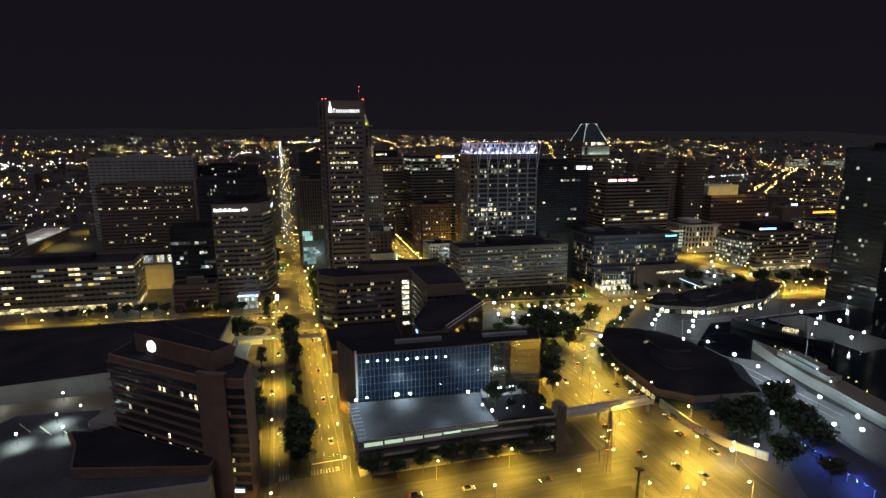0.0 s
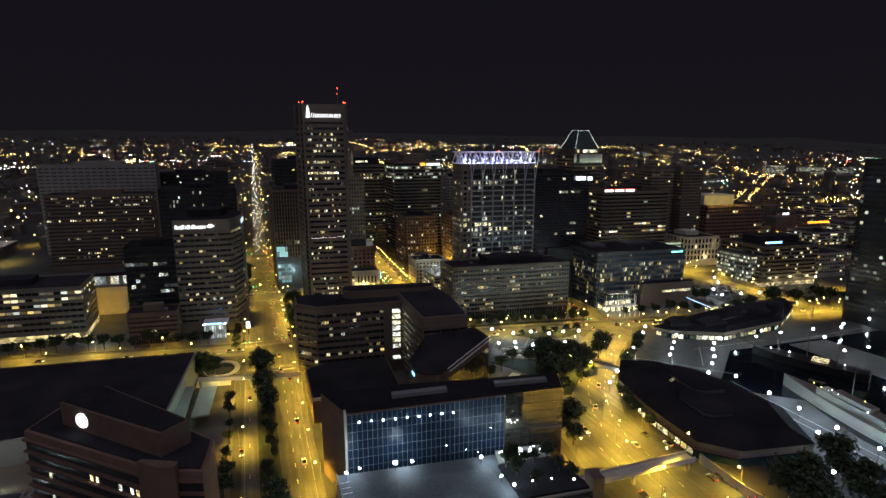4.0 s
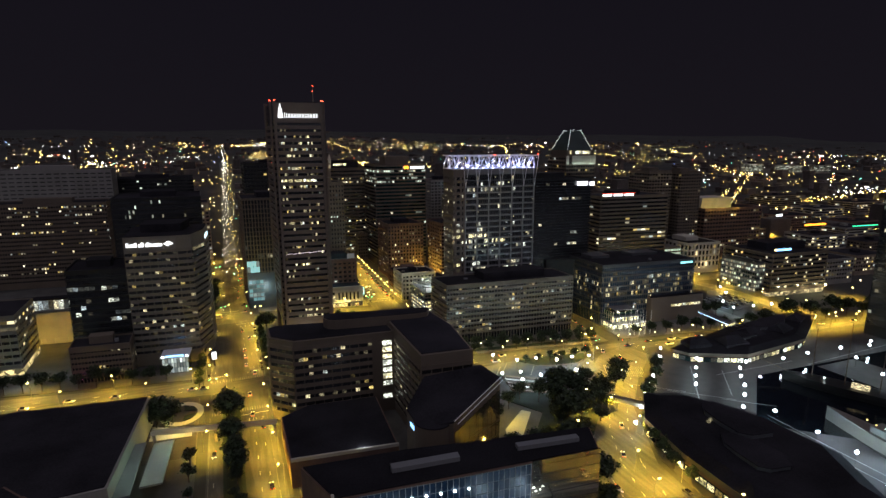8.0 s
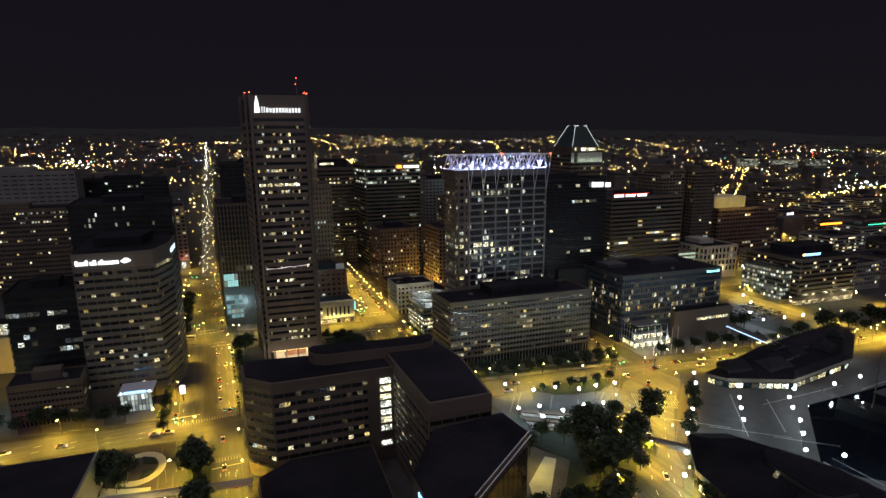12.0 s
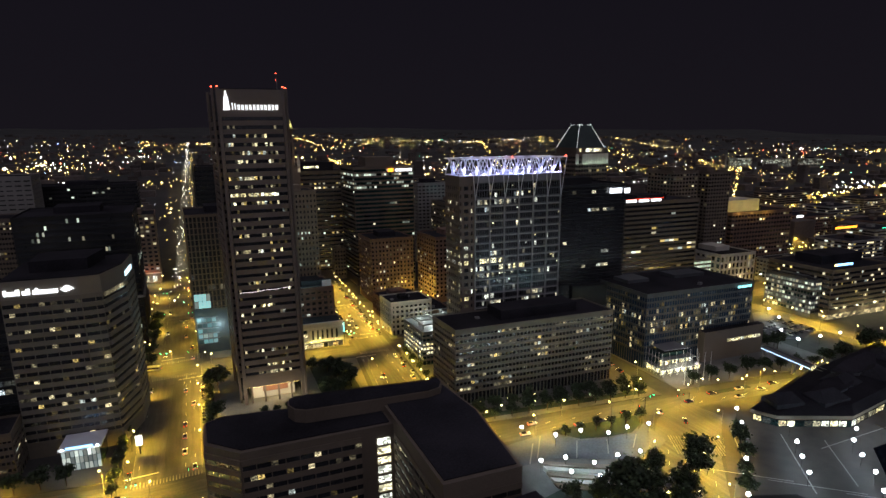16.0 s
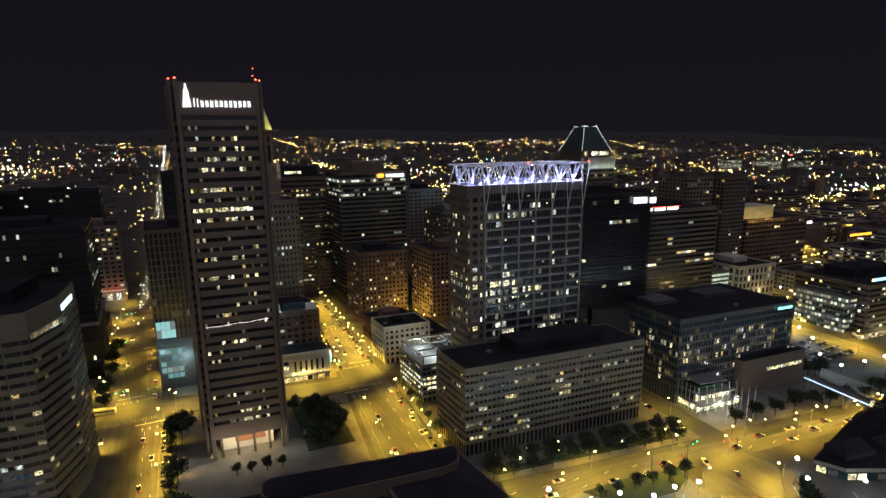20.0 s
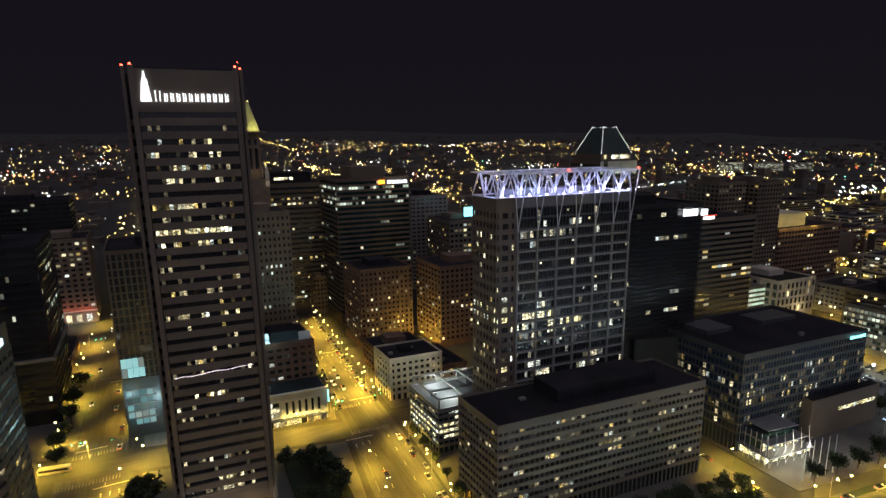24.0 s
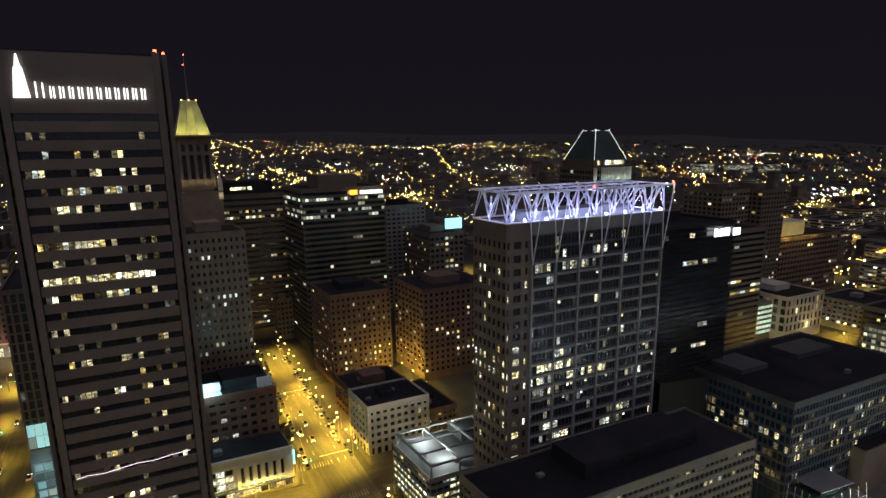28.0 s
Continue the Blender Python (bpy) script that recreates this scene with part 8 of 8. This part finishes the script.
# ---- ships, tent, mast, flags ----
def hull(t, bow, stern, beam, z0, z1, mat, name="hull"):
    a, b = Vector((*bow, 0)), Vector((*stern, 0))
    e = (b - a).normalized()
    n = Vector((e.y, -e.x, 0))
    L = (b - a).length
    prof = [(0, 0.02), (0.08, 0.35), (0.2, 0.75), (0.4, 1), (0.75, 1), (0.95, 0.75), (1, 0.55)]
    bm = bmesh.new()
    rings = []
    for z, k in ((z0, 0.75), (z0 + (z1 - z0) * 0.5, 0.93), (z1, 1.0)):
        pts = [a + e * (L * f) + n * (beam / 2 * w_ * k) for f, w_ in prof] + [a + e * (L * f) - n * (beam / 2 * w_ * k) for f, w_ in prof[::-1]]
        rings.append([bm.verts.new((p.x, p.y, z + (1.6 * max(0, 0.25 - abs(i if i < 7 else 13 - i) * 0.06) if z == z1 else 0))) for i, p in enumerate(pts)])
    k = len(rings[0])
    for r0, r1 in zip(rings, rings[1:]):
        for i in range(k):
            bm.faces.new((r0[i], r0[(i + 1) % k], r1[(i + 1) % k], r1[i]))
    bm.faces.new(rings[-1])
    bmesh.ops.recalc_face_normals(bm, faces=bm.faces)
    part(name, bm, mat, t)
    return a, e, n, L


def sailing_ship():
    t = thing("sailing_ship", (0, 0, 0), "old three-masted black-hulled sailing ship moored at the quay", "ship")
    a, e, n, L = hull(t, (226, -168), (252, -222), 12, -0.4, 5.0, BLACKMETAL)
    part("stripe", prism([tuple((a + e * 6 - n * 3.4)[:2]), tuple((a + e * 30 - n * 6.05)[:2]), tuple((a + e * 30 - n * 5.8)[:2]), tuple((a + e * 6 - n * 3.1)[:2])], 2.6, 3.3), STEELWHITE, t, "white gun stripe")
    for s, h in ((14, 34), (29, 40), (44, 32)):
        p = a + e * s
        part("mast", rod((p.x, p.y, 4), (p.x, p.y, h), 0.35, 6, 0.12), BARK, t)
        for z in (0.45, 0.65, 0.82):
            w_ = 9 * (1.2 - z)
            part("yard", rod(p + n * w_ + UP * h * z, p - n * w_ + UP * h * z, 0.14), BARK, t)
    part("bowsprit", rod(a + e * 2 + UP * 5.5, a - e * 12 + UP * 9, 0.25), BARK, t)
    part("deck_house", box(tuple((a + e * 36)[:2]) + (6.0,), (5, 8, 1.6), 0.45), WIN, t, "lit deck awning")
    for s in (10, 20, 34, 48):
        part("deck_lamp", ball(a + e * s + UP * 6.5, 0.35), LEDWHITE, t)
    g = thing("museum_ship", (0, 0, 0), "long grey museum ship with a floodlit pale hull", "ship")
    a, e, n, L = hull(g, (203, -208), (184, -330), 13, -0.4, 6.4, PALECONC)
    part("deckhouse", box(tuple((a + e * 42)[:2]) + (8.0,), (7, 36, 3.6), -0.15), PALECONC, g)
    part("deckhouse", box(tuple((a + e * 42)[:2]) + (10.8,), (5, 20, 2.2), -0.15), PALECONC, g)
    for i in range(16):
        r = rand(600 + i)
        p = a + e * r.uniform(18, 80) + n * r.uniform(-4, 4)
        part("deck_lamp", ball((p.x, p.y, 7.4 + r.uniform(0, 5)), 0.3), LEDWHITE if i % 2 else SIGNYELLOW, g)
    for s in (14, 34, 56, 80):
        p = a + e * s
        li = bpy.data.lights.new("quay_flood", "POINT")
        li.energy, li.color, li.shadow_soft_size = 7500, (0.55, 0.78, 1.0), 0.3
        lo = new("quay_flood", li)
        lo.location = (p.x - 15, p.y, 5.5)
    part("mast", rod(a + e * 40 + UP * 11.5, a + e * 40 + UP * 30, 0.25, 6, 0.08), GREYMETAL, g)
    tn = thing("event_tent", (0, 0, 0), "long white event tent glowing blue inside", "tent")
    p0, p1 = Vector((141, -302, 0)), Vector((136, -345, 0))
    e = (p1 - p0).normalized()
    n = Vector((e.y, -e.x, 0))
    bm = bmesh.new()
    r = [p0 + n * 9 + UP * 4, p0 + UP * 8, p0 - n * 9 + UP * 4, p1 + n * 9 + UP * 4, p1 + UP * 8, p1 - n * 9 + UP * 4]
    v = [bm.verts.new(q) for q in r]
    bm.faces.new((v[0], v[1], v[4], v[3]))
    bm.faces.new((v[1], v[2], v[5], v[4]))
    geo = bmesh.ops.solidify(bm, geom=bm.faces[:], thickness=0.12)
    part("canopy", bm, TENTWHITE, tn, "pale peaked fabric roof")
    for f in (0, 0.25, 0.5, 0.75, 1):
        for s in (-9, 9):
            q = p0.lerp(p1, f) + n * s
            part("tent_pole", rod(q, q + UP * 4, 0.1), STEELWHITE, tn)
    for i in range(18):
        rr = rand(640 + i)
        q = p0.lerp(p1, rr.random()) + n * rr.uniform(6, 10) + UP * rr.uniform(2.5, 4.2)
        part("party_lamp", ball(q, 0.22), LEDWHITE if i % 2 else SIGNBLUE, tn)
    for f in (0.2, 0.6, 0.95):
        q = p0.lerp(p1, f) + n * 8.5 + UP * 3.2
        li = bpy.data.lights.new("blue_party_light", "POINT")
        li.energy, li.color, li.shadow_soft_size = 6500, (0.07, 0.10, 1.0), 0.4
        lo = new("blue_party_light", li)
        lo.location = q
    for k, (x, y, h) in enumerate(((45, -291, 28),)):
        m = thing("lattice_mast", (x, y, 0), "tall rusty lattice mast beside the boulevard", "mast")
        for sx in (-1, 1):
            for sy in (-1, 1):
                part("mast_leg", rod((sx * 1.1, sy * 1.1, 0), (sx * 0.35, sy * 0.35, h), 0.12), BROWNCONC, m)
        for i in range(9):
            z0, z1 = i * h / 9, (i + 1) * h / 9
            w0, w1 = 1.1 - 0.75 * z0 / h, 1.1 - 0.75 * z1 / h
            for s in (-1, 1):
                part("brace", rod((-w0 * s, -w0, z0), (w1 * s, -w1, z1), 0.07, 4), BROWNCONC, m)
                part("brace", rod((w0, -w0 * s, z0), (w1, w1 * s, z1), 0.07, 4), BROWNCONC, m)
    for i in range(5):
        f = thing("flagpole", (192 + i * 4.2, -79 - i * 0.6, 0.1), "tall bare white flagpole on the corner plaza", "flagpole", "flagpoles")
        part("pole", rod((0, 0, 0), (0, 0, 17), 0.22, 8, 0.12), FLAG, f)
        part("finial", ball((0, 0, 17.2), 0.22), FLAG, f)
    part_sub = thing("memorial_tower", (48, -306, 0), "dark square post at the lower street corner", "post")
    part("shaft", rod((0, 0, 0), (0, 0, 11), 0.5, 8), BLACKMETAL, part_sub)
    part("cap", box((0, 0, 11.2), (2.4, 2.4, 0.5)), BLACKMETAL, part_sub)


sailing_ship()


# ---- signs, floodlights and lit fronts ----
def sign_bars(name, label, at_, length, height, mat, n=1, uu=None):
    e = uu or U
    t = thing(name, at_, label, "sign", "rooftop signs")
    rng = rand(int(abs(at_[0]) * 7))
    s = 0
    for k in range(n):
        w_ = length / n * (0.82 if n > 1 else 1)
        p0, p1 = e * s, e * (s + w_)
        nr = Vector((e.y, -e.x, 0)) * 0.3
        part("sign_bar", prism([tuple(p0[:2]), tuple((p0 + nr)[:2]), tuple((p1 + nr)[:2]), tuple(p1[:2])][::1], 0, height * (rng.uniform(0.85, 1) if n > 1 else 1)), mat, t)
        s += length / n
    part("bracket", prism([tuple((e * 0.1)[:2]), tuple((e * (length - 0.1))[:2]), tuple((e * (length - 0.1) - Vector((e.y, -e.x, 0)) * 0.7)[:2]), tuple((e * 0.1 - Vector((e.y, -e.x, 0)) * 0.7)[:2])], -0.4, -0.05), BLACKMETAL, t)
    return t


sign_bars("rooftop_sign", "row of five glowing white letter-like bars on a tower roof", (188.3, -15.9, 101.2), 9.0, 3.4, SIGNWHITE, 5)
sign_bars("rooftop_sign", "glowing white rooftop sign panel", (199, -17.1, 101.0), 4.0, 3.0, SIGNWHITE, 1)
sign_bars("rooftop_sign", "red-edged white lit rooftop sign band", (269, 54.2, 82.8), 36, 2.2, SIGNWHITE, 3)
sign_bars("rooftop_sign", "thin red lit line above a white sign", (269, 54.2, 85.3), 36, 0.22, SIGNRED, 1)
sign_bars("wall_sign", "blue-white lit sign on an office building", (373.5, -50, 41.0), 16, 1.8, SIGNBLUE, 1)
sign_bars("wall_sign", "warm round end light of a blue sign", (371.2, -49.7, 41.0), 1.8, 1.8, SIGNYELLOW, 1)
sign_bars("wall_sign", "pale blue lit sign at the gallery roof edge", (254, -60.6, 43.0), 11, 1.5, SIGNCYAN, 4)
sign_bars("rooftop_sign", "red lit lettering bars on a far roof", (594, 76, 31), 34, 2.6, SIGNORANGE, 9)
sign_bars("rooftop_sign", "blue-violet lit sign cluster on a far roof", (560, 128, 22), 16, 4, SIGNVIOLET, 3)
sign_bars("rooftop_sign", "green neon edge on a far roof", (690, 78, 24), 44, 0.8, SIGNGREEN, 1)
sign_bars("rooftop_sign", "white lit sign on a far roof", (640, 148, 31), 12, 3, SIGNWHITE, 2)
sign_bars("rooftop_sign", "two green lit panels on a dark tower", (-214, 477, 74), 4, 3.4, SIGNGREEN, 1)
sign_bars("rooftop_sign", "two green lit panels on a dark tower", (-205, 476, 74), 4, 3.4, SIGNGREEN, 1)
sign_bars("rooftop_sign", "white lit sign on a glass tower", (124, 195.4, 106), 16, 2.6, SIGNWHITE, 5)
sign_bars("rooftop_sign", "orange round emblem light on a glass tower", (117, 196, 105.8), 5, 3, SIGNORANGE, 1)
sign_bars("billboard", "pale lit billboard above a mid-rise", (196, 206, 74), 14, 8, SIGNCYAN, 1)
sign_bars("shop_sign", "magenta lit shop sign by the street", (-151, -24.6, 4), 4, 1.2, SIGNMAGENTA, 1)
sign_bars("shop_sign", "blue-green lit blade sign on the bank corner", (36.3, 63.4, 9.5), 0.7, 6.5, SIGNCYAN, 1)
def glass_base():
    t = STRIPED
    for k in range(5):
        for i in range(4):
            part("pane", prism(quad((0, 0, 0), 1.2 + i * 2.9, -0.5, 2.5, 0.35), 6.4 + k * 3.6, 9.0 + k * 3.6), CYANPANE, t, "cyan-lit glass pane")
        part("transom", prism(quad((0, 0, 0), 0.8, -0.6, 13, 0.55), 9.2 + k * 3.6, 9.8 + k * 3.6), GREYMETAL, t)
    part("base_front", prism(quad((0, 0, 0), 0.2, -0.3, 24, 0.3), 0, 29.6), DARKSTEEL, t, "dark panelled lower front")
    # these panels emit a little, in place of cyan light falling on the screen
    for k in range(2):
        for i in range(4):
            part("screen_panel", prism(quad((0, 0, 0), 0.8 + i * 2.4, -0.7, 2.25, 0.35), 30.4 + k * 4.8, 34.9 + k * 4.8), WASHPALE if (i + k) % 4 else CYANPANE, t, "screen panel glowing pale cyan in place of cast light")


CYANPANE = lit_mat("cyan_lit_glass", [(0.0, (0.35, 0.85, 0.9)), (0.5, (0.5, 0.9, 0.95)), (0.8, (0.8, 1.0, 0.9))], 0.03, 0.4, power=1.3)
WASHPALE = glow_mat("pale_cyan_wash", (0.5, 0.95, 0.95), 0.5)
glass_base()

# added point lights without lamp bodies that brighten fronts, yards, roofs and paving
FLOODS = [((-2, 60, 4), 700, (1.0, 0.78, 0.25)), ((4.0, 66.30, 4.5), 230, (1.0, 0.88, 0.36)), ((7.7, 65.91, 4.5), 230, (1.0, 0.88, 0.36)), ((11.4, 65.52, 4.5), 230, (1.0, 0.88, 0.36)), ((15.2, 65.13, 4.5), 230, (1.0, 0.88, 0.36)), ((18.9, 64.74, 4.5), 230, (1.0, 0.88, 0.36)), ((22.6, 64.35, 4.5), 230, (1.0, 0.88, 0.36)), ((26.3, 63.96, 4.5), 230, (1.0, 0.88, 0.36)), ((30.0, 63.57, 4.5), 230, (1.0, 0.88, 0.36)), ((33.8, 63.18, 4.5), 230, (1.0, 0.88, 0.36)), ((121.5, 126, 9), 8000, (1.0, 0.72, 0.10)), ((121, 160, 6), 3000, (1.0, 0.72, 0.10)), ((113, 124, 13), 6000, (1.0, 0.72, 0.10)), ((110, 130, 8), 4000, (1.0, 0.72, 0.10)),
          ((9, 84.5, 40.5), 5500, (0.5, 0.95, 1.0)), ((33, 90, 39), 1500, (0.5, 0.95, 1.0)),
          ((82, 18, 24.5), 7000, (0.9, 1.0, 0.92)), ((95, 30, 24.5), 7000, (0.9, 1.0, 0.92)), ((80, 31, 24.5), 7000, (0.9, 1.0, 0.92)),
          ((446, 84, 60), 2600, (1.0, 0.72, 0.14)), ((464, 82, 60), 2600, (1.0, 0.72, 0.14)), ((482, 80, 60), 2200, (1.0, 0.72, 0.14)),
          ((-180, 46, 9), 4200, (1.0, 0.60, 0.05)), ((-196, 48, 8), 2400, (1.0, 0.60, 0.05)), ((-168, -2, 10), 3000, (0.55, 0.9, 1.0)), ((-178, -14, 8), 2400, (0.6, 0.9, 1.0)),
          ((200, -70, 9), 2600, (1.0, 0.9, 0.6)), ((192, -72, 4), 1200, (1.0, 0.9, 0.6)), ((212, -70, 5), 900, (0.9, 0.95, 0.9)),
          ((320, -46, 11), 2600, (0.9, 0.97, 1.0)), ((336, -34, 11), 2200, (0.9, 0.97, 1.0)), ((388, -56, 6), 1800, (1.0, 0.9, 0.5)), ((410, -58, 6), 1800, (1.0, 0.9, 0.5)), ((430, -60, 6), 1800, (1.0, 0.9, 0.5)),  ((342, 0, 10), 3000, (1.0, 0.7, 0.15)), ((345, 44, 10), 2500, (1.0, 0.7, 0.15)), ((392, 36, 10), 1300, (1.0, 0.8, 0.4)),
          ((-95, -106, 5), 3000, (1.0, 0.72, 0.2)), ((-98, -128, 12), 1000, (0.6, 1.0, 0.85)), ((-104, -146, 13), 1000, (0.6, 1.0, 0.85)), ((-88, -118, 6), 900, (1.0, 0.75, 0.25)),
          ((-20, -2, 7.5), 550, (1.0, 0.78, 0.42)), ((-10, -3, 7.5), 550, (1.0, 0.78, 0.42)), ((-28, -1, 7.5), 550, (1.0, 0.85, 0.6)), ((3, -4, 6), 700, (0.8, 0.9, 0.8)), ((-40, 0, 5), 700, (1.0, 0.9, 0.7)),
          ((34, -176, 6), 5200, (1.0, 0.68, 0.12)), ((42, -188, 6), 2200, (1.0, 0.68, 0.12)), ((-20, -166, 14), 500, (0.8, 0.9, 1.0)),
          ((104, -234, 5), 700, (1.0, 0.85, 0.4)), ((106, -222, 5), 600, (1.0, 0.85, 0.4)), ((-40, 84, 17), 3200, (0.6, 0.95, 1.0)), ((-98, -100, 5), 1500, (1.0, 0.8, 0.25)), ((-100, -84, 6), 600, (0.8, 1.0, 0.7)), ((-52, 84, 20), 1500, (0.5, 0.95, 1.0)),
          ((58, -152, 5), 3000, (1.0, 0.72, 0.12)), ((84, -64, 4.2), 420, (0.85, 1.0, 0.75)), ((100, -67, 4.2), 420, (0.85, 1.0, 0.75)), ((116, -69, 4.2), 420, (0.85, 1.0, 0.75)), ((132, -72, 4.2), 420, (0.85, 1.0, 0.75)), ((148, -74, 4.2), 420, (0.85, 1.0, 0.75)), ((160, -76, 4.2), 420, (0.9, 1.0, 0.7)),
          ((-79.5, 140, 6), 1500, (1.0, 0.75, 0.1)), ((-79.5, 152, 6), 1500, (1.0, 0.75, 0.1)), ((-115, 301, 12.5), 420, (1.0, 0.10, 0.03)), ((-108, 300.3, 12.5), 420, (1.0, 0.10, 0.03)), ((-101, 299.6, 12.5), 420, (1.0, 0.10, 0.03)), ((-94, 298.9, 12.5), 420, (1.0, 0.10, 0.03)), ((-87, 298.2, 12.5), 420, (1.0, 0.10, 0.03)), ((-104, 296, 5), 1500, (0.85, 1.0, 0.95)), ((-90, 294, 5), 1500, (0.85, 1.0, 0.95)), ((-40, -1, 6), 500, (1.0, 0.9, 0.75)), ((-20, -9, 7), 350, (0.95, 0.95, 0.9)), ((-30, -8, 7), 350, (0.95, 0.95, 0.9)),
          ((198, -71, 6), 1800, (1.0, 0.95, 0.75)), ((206, -72, 3), 900, (1.0, 0.95, 0.8)), ((230, -80, 6), 900, (0.9, 0.95, 1.0)), ((280, -92, 7), 1800, (0.85, 0.95, 1.0)), ((300, -136, 6), 1500, (0.85, 0.95, 1.0)), ((230, -152, 6), 1500, (0.85, 0.95, 1.0))]
for at_, e_, c_ in FLOODS:
    li = bpy.data.lights.new("flood", "POINT")
    li.energy, li.color, li.shadow_soft_size = e_, c_, 0.35
    lo = new("flood", li)
    lo.location = at_


def gallery_front():
    t = thing("entrance_pavilion", (0, 0, 0), "white-framed glass entrance hall glowing on the corner", "building")
    part("hall", prism([(191, -62), (210, -64), (211, -54), (191, -52)], 0, 12), GLASSGREEN, t)
    for k, (z, gx) in enumerate(((4.6, 0), (9.2, 2.0), (13.8, 5.0))):
        part("canopy", prism([(187.5 + gx, -68 + gx), (214 - gx, -71 + gx), (214.5 - gx, -54), (188 + gx, -52)], z, z + 0.3), GREYMETAL, t, "thin steel canopy deck")
        part("canopy_edge", rod((187.5 + gx, -68.05 + gx, z + 0.15), (214 - gx, -71.05 + gx, z + 0.15), 0.14, 5), STEELWHITE, t)
    for i in range(6):
        x, y = 188.5 + i * 4.9, -67.4 - i * 0.56
        part("frame_post", rod((x, y, 0), (x + 0.4, y + 2, 13.8), 0.11), STEELWHITE, t)
        for k_ in range(3):
            part("lit_glass", prism([(x + 0.5 + k_ * 1.25, y + 2.5 - k_ * 0.13), (x + 1.6 + k_ * 1.25, y + 2.4 - k_ * 0.13), (x + 1.6 + k_ * 1.25, y + 2.6 - k_ * 0.13), (x + 0.5 + k_ * 1.25, y + 2.7 - k_ * 0.13)], 0.4, 3.9), WINBRIGHT, t)
            if i < 5:
                part("lit_glass", prism([(x + 0.6 + k_ * 1.2, y + 4.5 - k_ * 0.12), (x + 1.6 + k_ * 1.2, y + 4.4 - k_ * 0.12), (x + 1.6 + k_ * 1.2, y + 4.6 - k_ * 0.12), (x + 0.6 + k_ * 1.2, y + 4.7 - k_ * 0.12)], 5.2, 8.6), WINBRIGHT if (i + k_) % 3 else WIN, t)
        part("brace", rod((x, y, 0.4), (x + 4.9, y - 0.56, 9.2), 0.07, 4), STEELWHITE, t) if i < 5 else None
    for i in range(6):
        y = -64.5 + i * 2.4
        part("lit_glass", prism([(190.4, y), (190.7, y), (190.7, y + 2.0), (190.4, y + 2.0)], 0.4, 3.9), WINBRIGHT, t)
        part("side_post", rod((188.2, y - 1, 0), (188.6, y - 1, 13.8), 0.1), STEELWHITE, t)
    for i in range(10):
        r_ = rand(760 + i)
        part("entrance_lamp", ball((190 + r_.uniform(0, 23), -66.5 + r_.uniform(-2, 3), r_.choice([3.8, 8.2, 4.2])), 0.28), LEDWHITE, t, "small white entrance lamp")
    p = thing("gallery_wing", (0, 0, 0), "blank stone wing with a strip of lit windows", "building")
    part("wing", prism([(226, -62.5), (273, -67), (273.5, -62.4), (226.5, -57.4)], 0, 19), GRANITE, p)
    part("roof", prism([(226.4, -62.1), (272.6, -66.6), (273, -62.8), (227, -57.8)], 19, 19.3), ROOFTAR, p)
    for i in range(8):
        x = 244 + i * 3.4
        part("window_pane", prism([(x, -64.35 - i * 0.325), (x + 3.1, -64.65 - i * 0.325), (x + 3.1, -64.3 - i * 0.325), (x, -64.0 - i * 0.325)], 11.0, 12.8), WINBRIGHT, p)
    w_ = thing("low_roof_building", (0, 0, 0), "low dark building with a lit cornice line", "building")
    part("block", prism([(164, -14), (186, -20), (190, 24), (166, 28)], 0, 44), BLACKMETAL, w_)
    d = thing("parking_deck", (0, 0, 0), "open parking deck with bright lit bays", "building")
    part("block", prism([(350, 54), (376, 51), (378, 80), (352, 82)], 0, 27), PALECONC, d)
    for k in range(6):
        for i in range(7):
            part("lit_bay", prism([(351 + i * 3.5, 53.6 - i * 0.4), (354 + i * 3.5, 53.25 - i * 0.4), (354 + i * 3.5, 53.5 - i * 0.4), (351 + i * 3.5, 53.9 - i * 0.4)], 5 + k * 3.6, 6.8 + k * 3.6), lit_bay_mat, d)


gallery_front()


def walk_lamps():
    t = thing("walk_lamp", (0, 0, 0), "short post lamp with a warm glowing globe", "lamp", "warm walk lamps")
    part("post", rod((0, 0, 0), (0, 0, 4.2), 0.07, 6, 0.05), BLACKMETAL, t)
    part("globe", ball((0, 0, 4.6), 0.42, 2), WARMGLOBE, t, "glowing warm globe")
    spots = [(lightE(y) + 1.5, y) for y in range(-44, 250, 13) if abs(y - 58) > 12] + [(lightW(y) - 1.5, y) for y in range(76, 240, 15)]
    spots += [(charlesE + 1.5, y) for y in range(-50, 40, 18)] + [(charlesW - 1.5, y + 6) for y in range(-50, 250, 20)] + [(charlesE + 1.5, y) for y in range(80, 250, 20)]
    spots += [(x, prattN(x) + 2) for x in range(186, 420, 19)]
    spots += [(x, prattN(x) + 16) for x in range(76, 166, 15)] + [(x, prattN(x) + 9.5) for x in range(84, 166, 18)]
    first_ = True
    for x, y in spots:
        if first_:
            t.matrix_basis = pose(x, y, 0.12)
            first_ = False
        else:
            copy_thing(t, pose(x, y, 0.12))


WARMGLOBE = glow_mat("warm_globe", (1.0, 0.78, 0.30), 11)
walk_lamps()
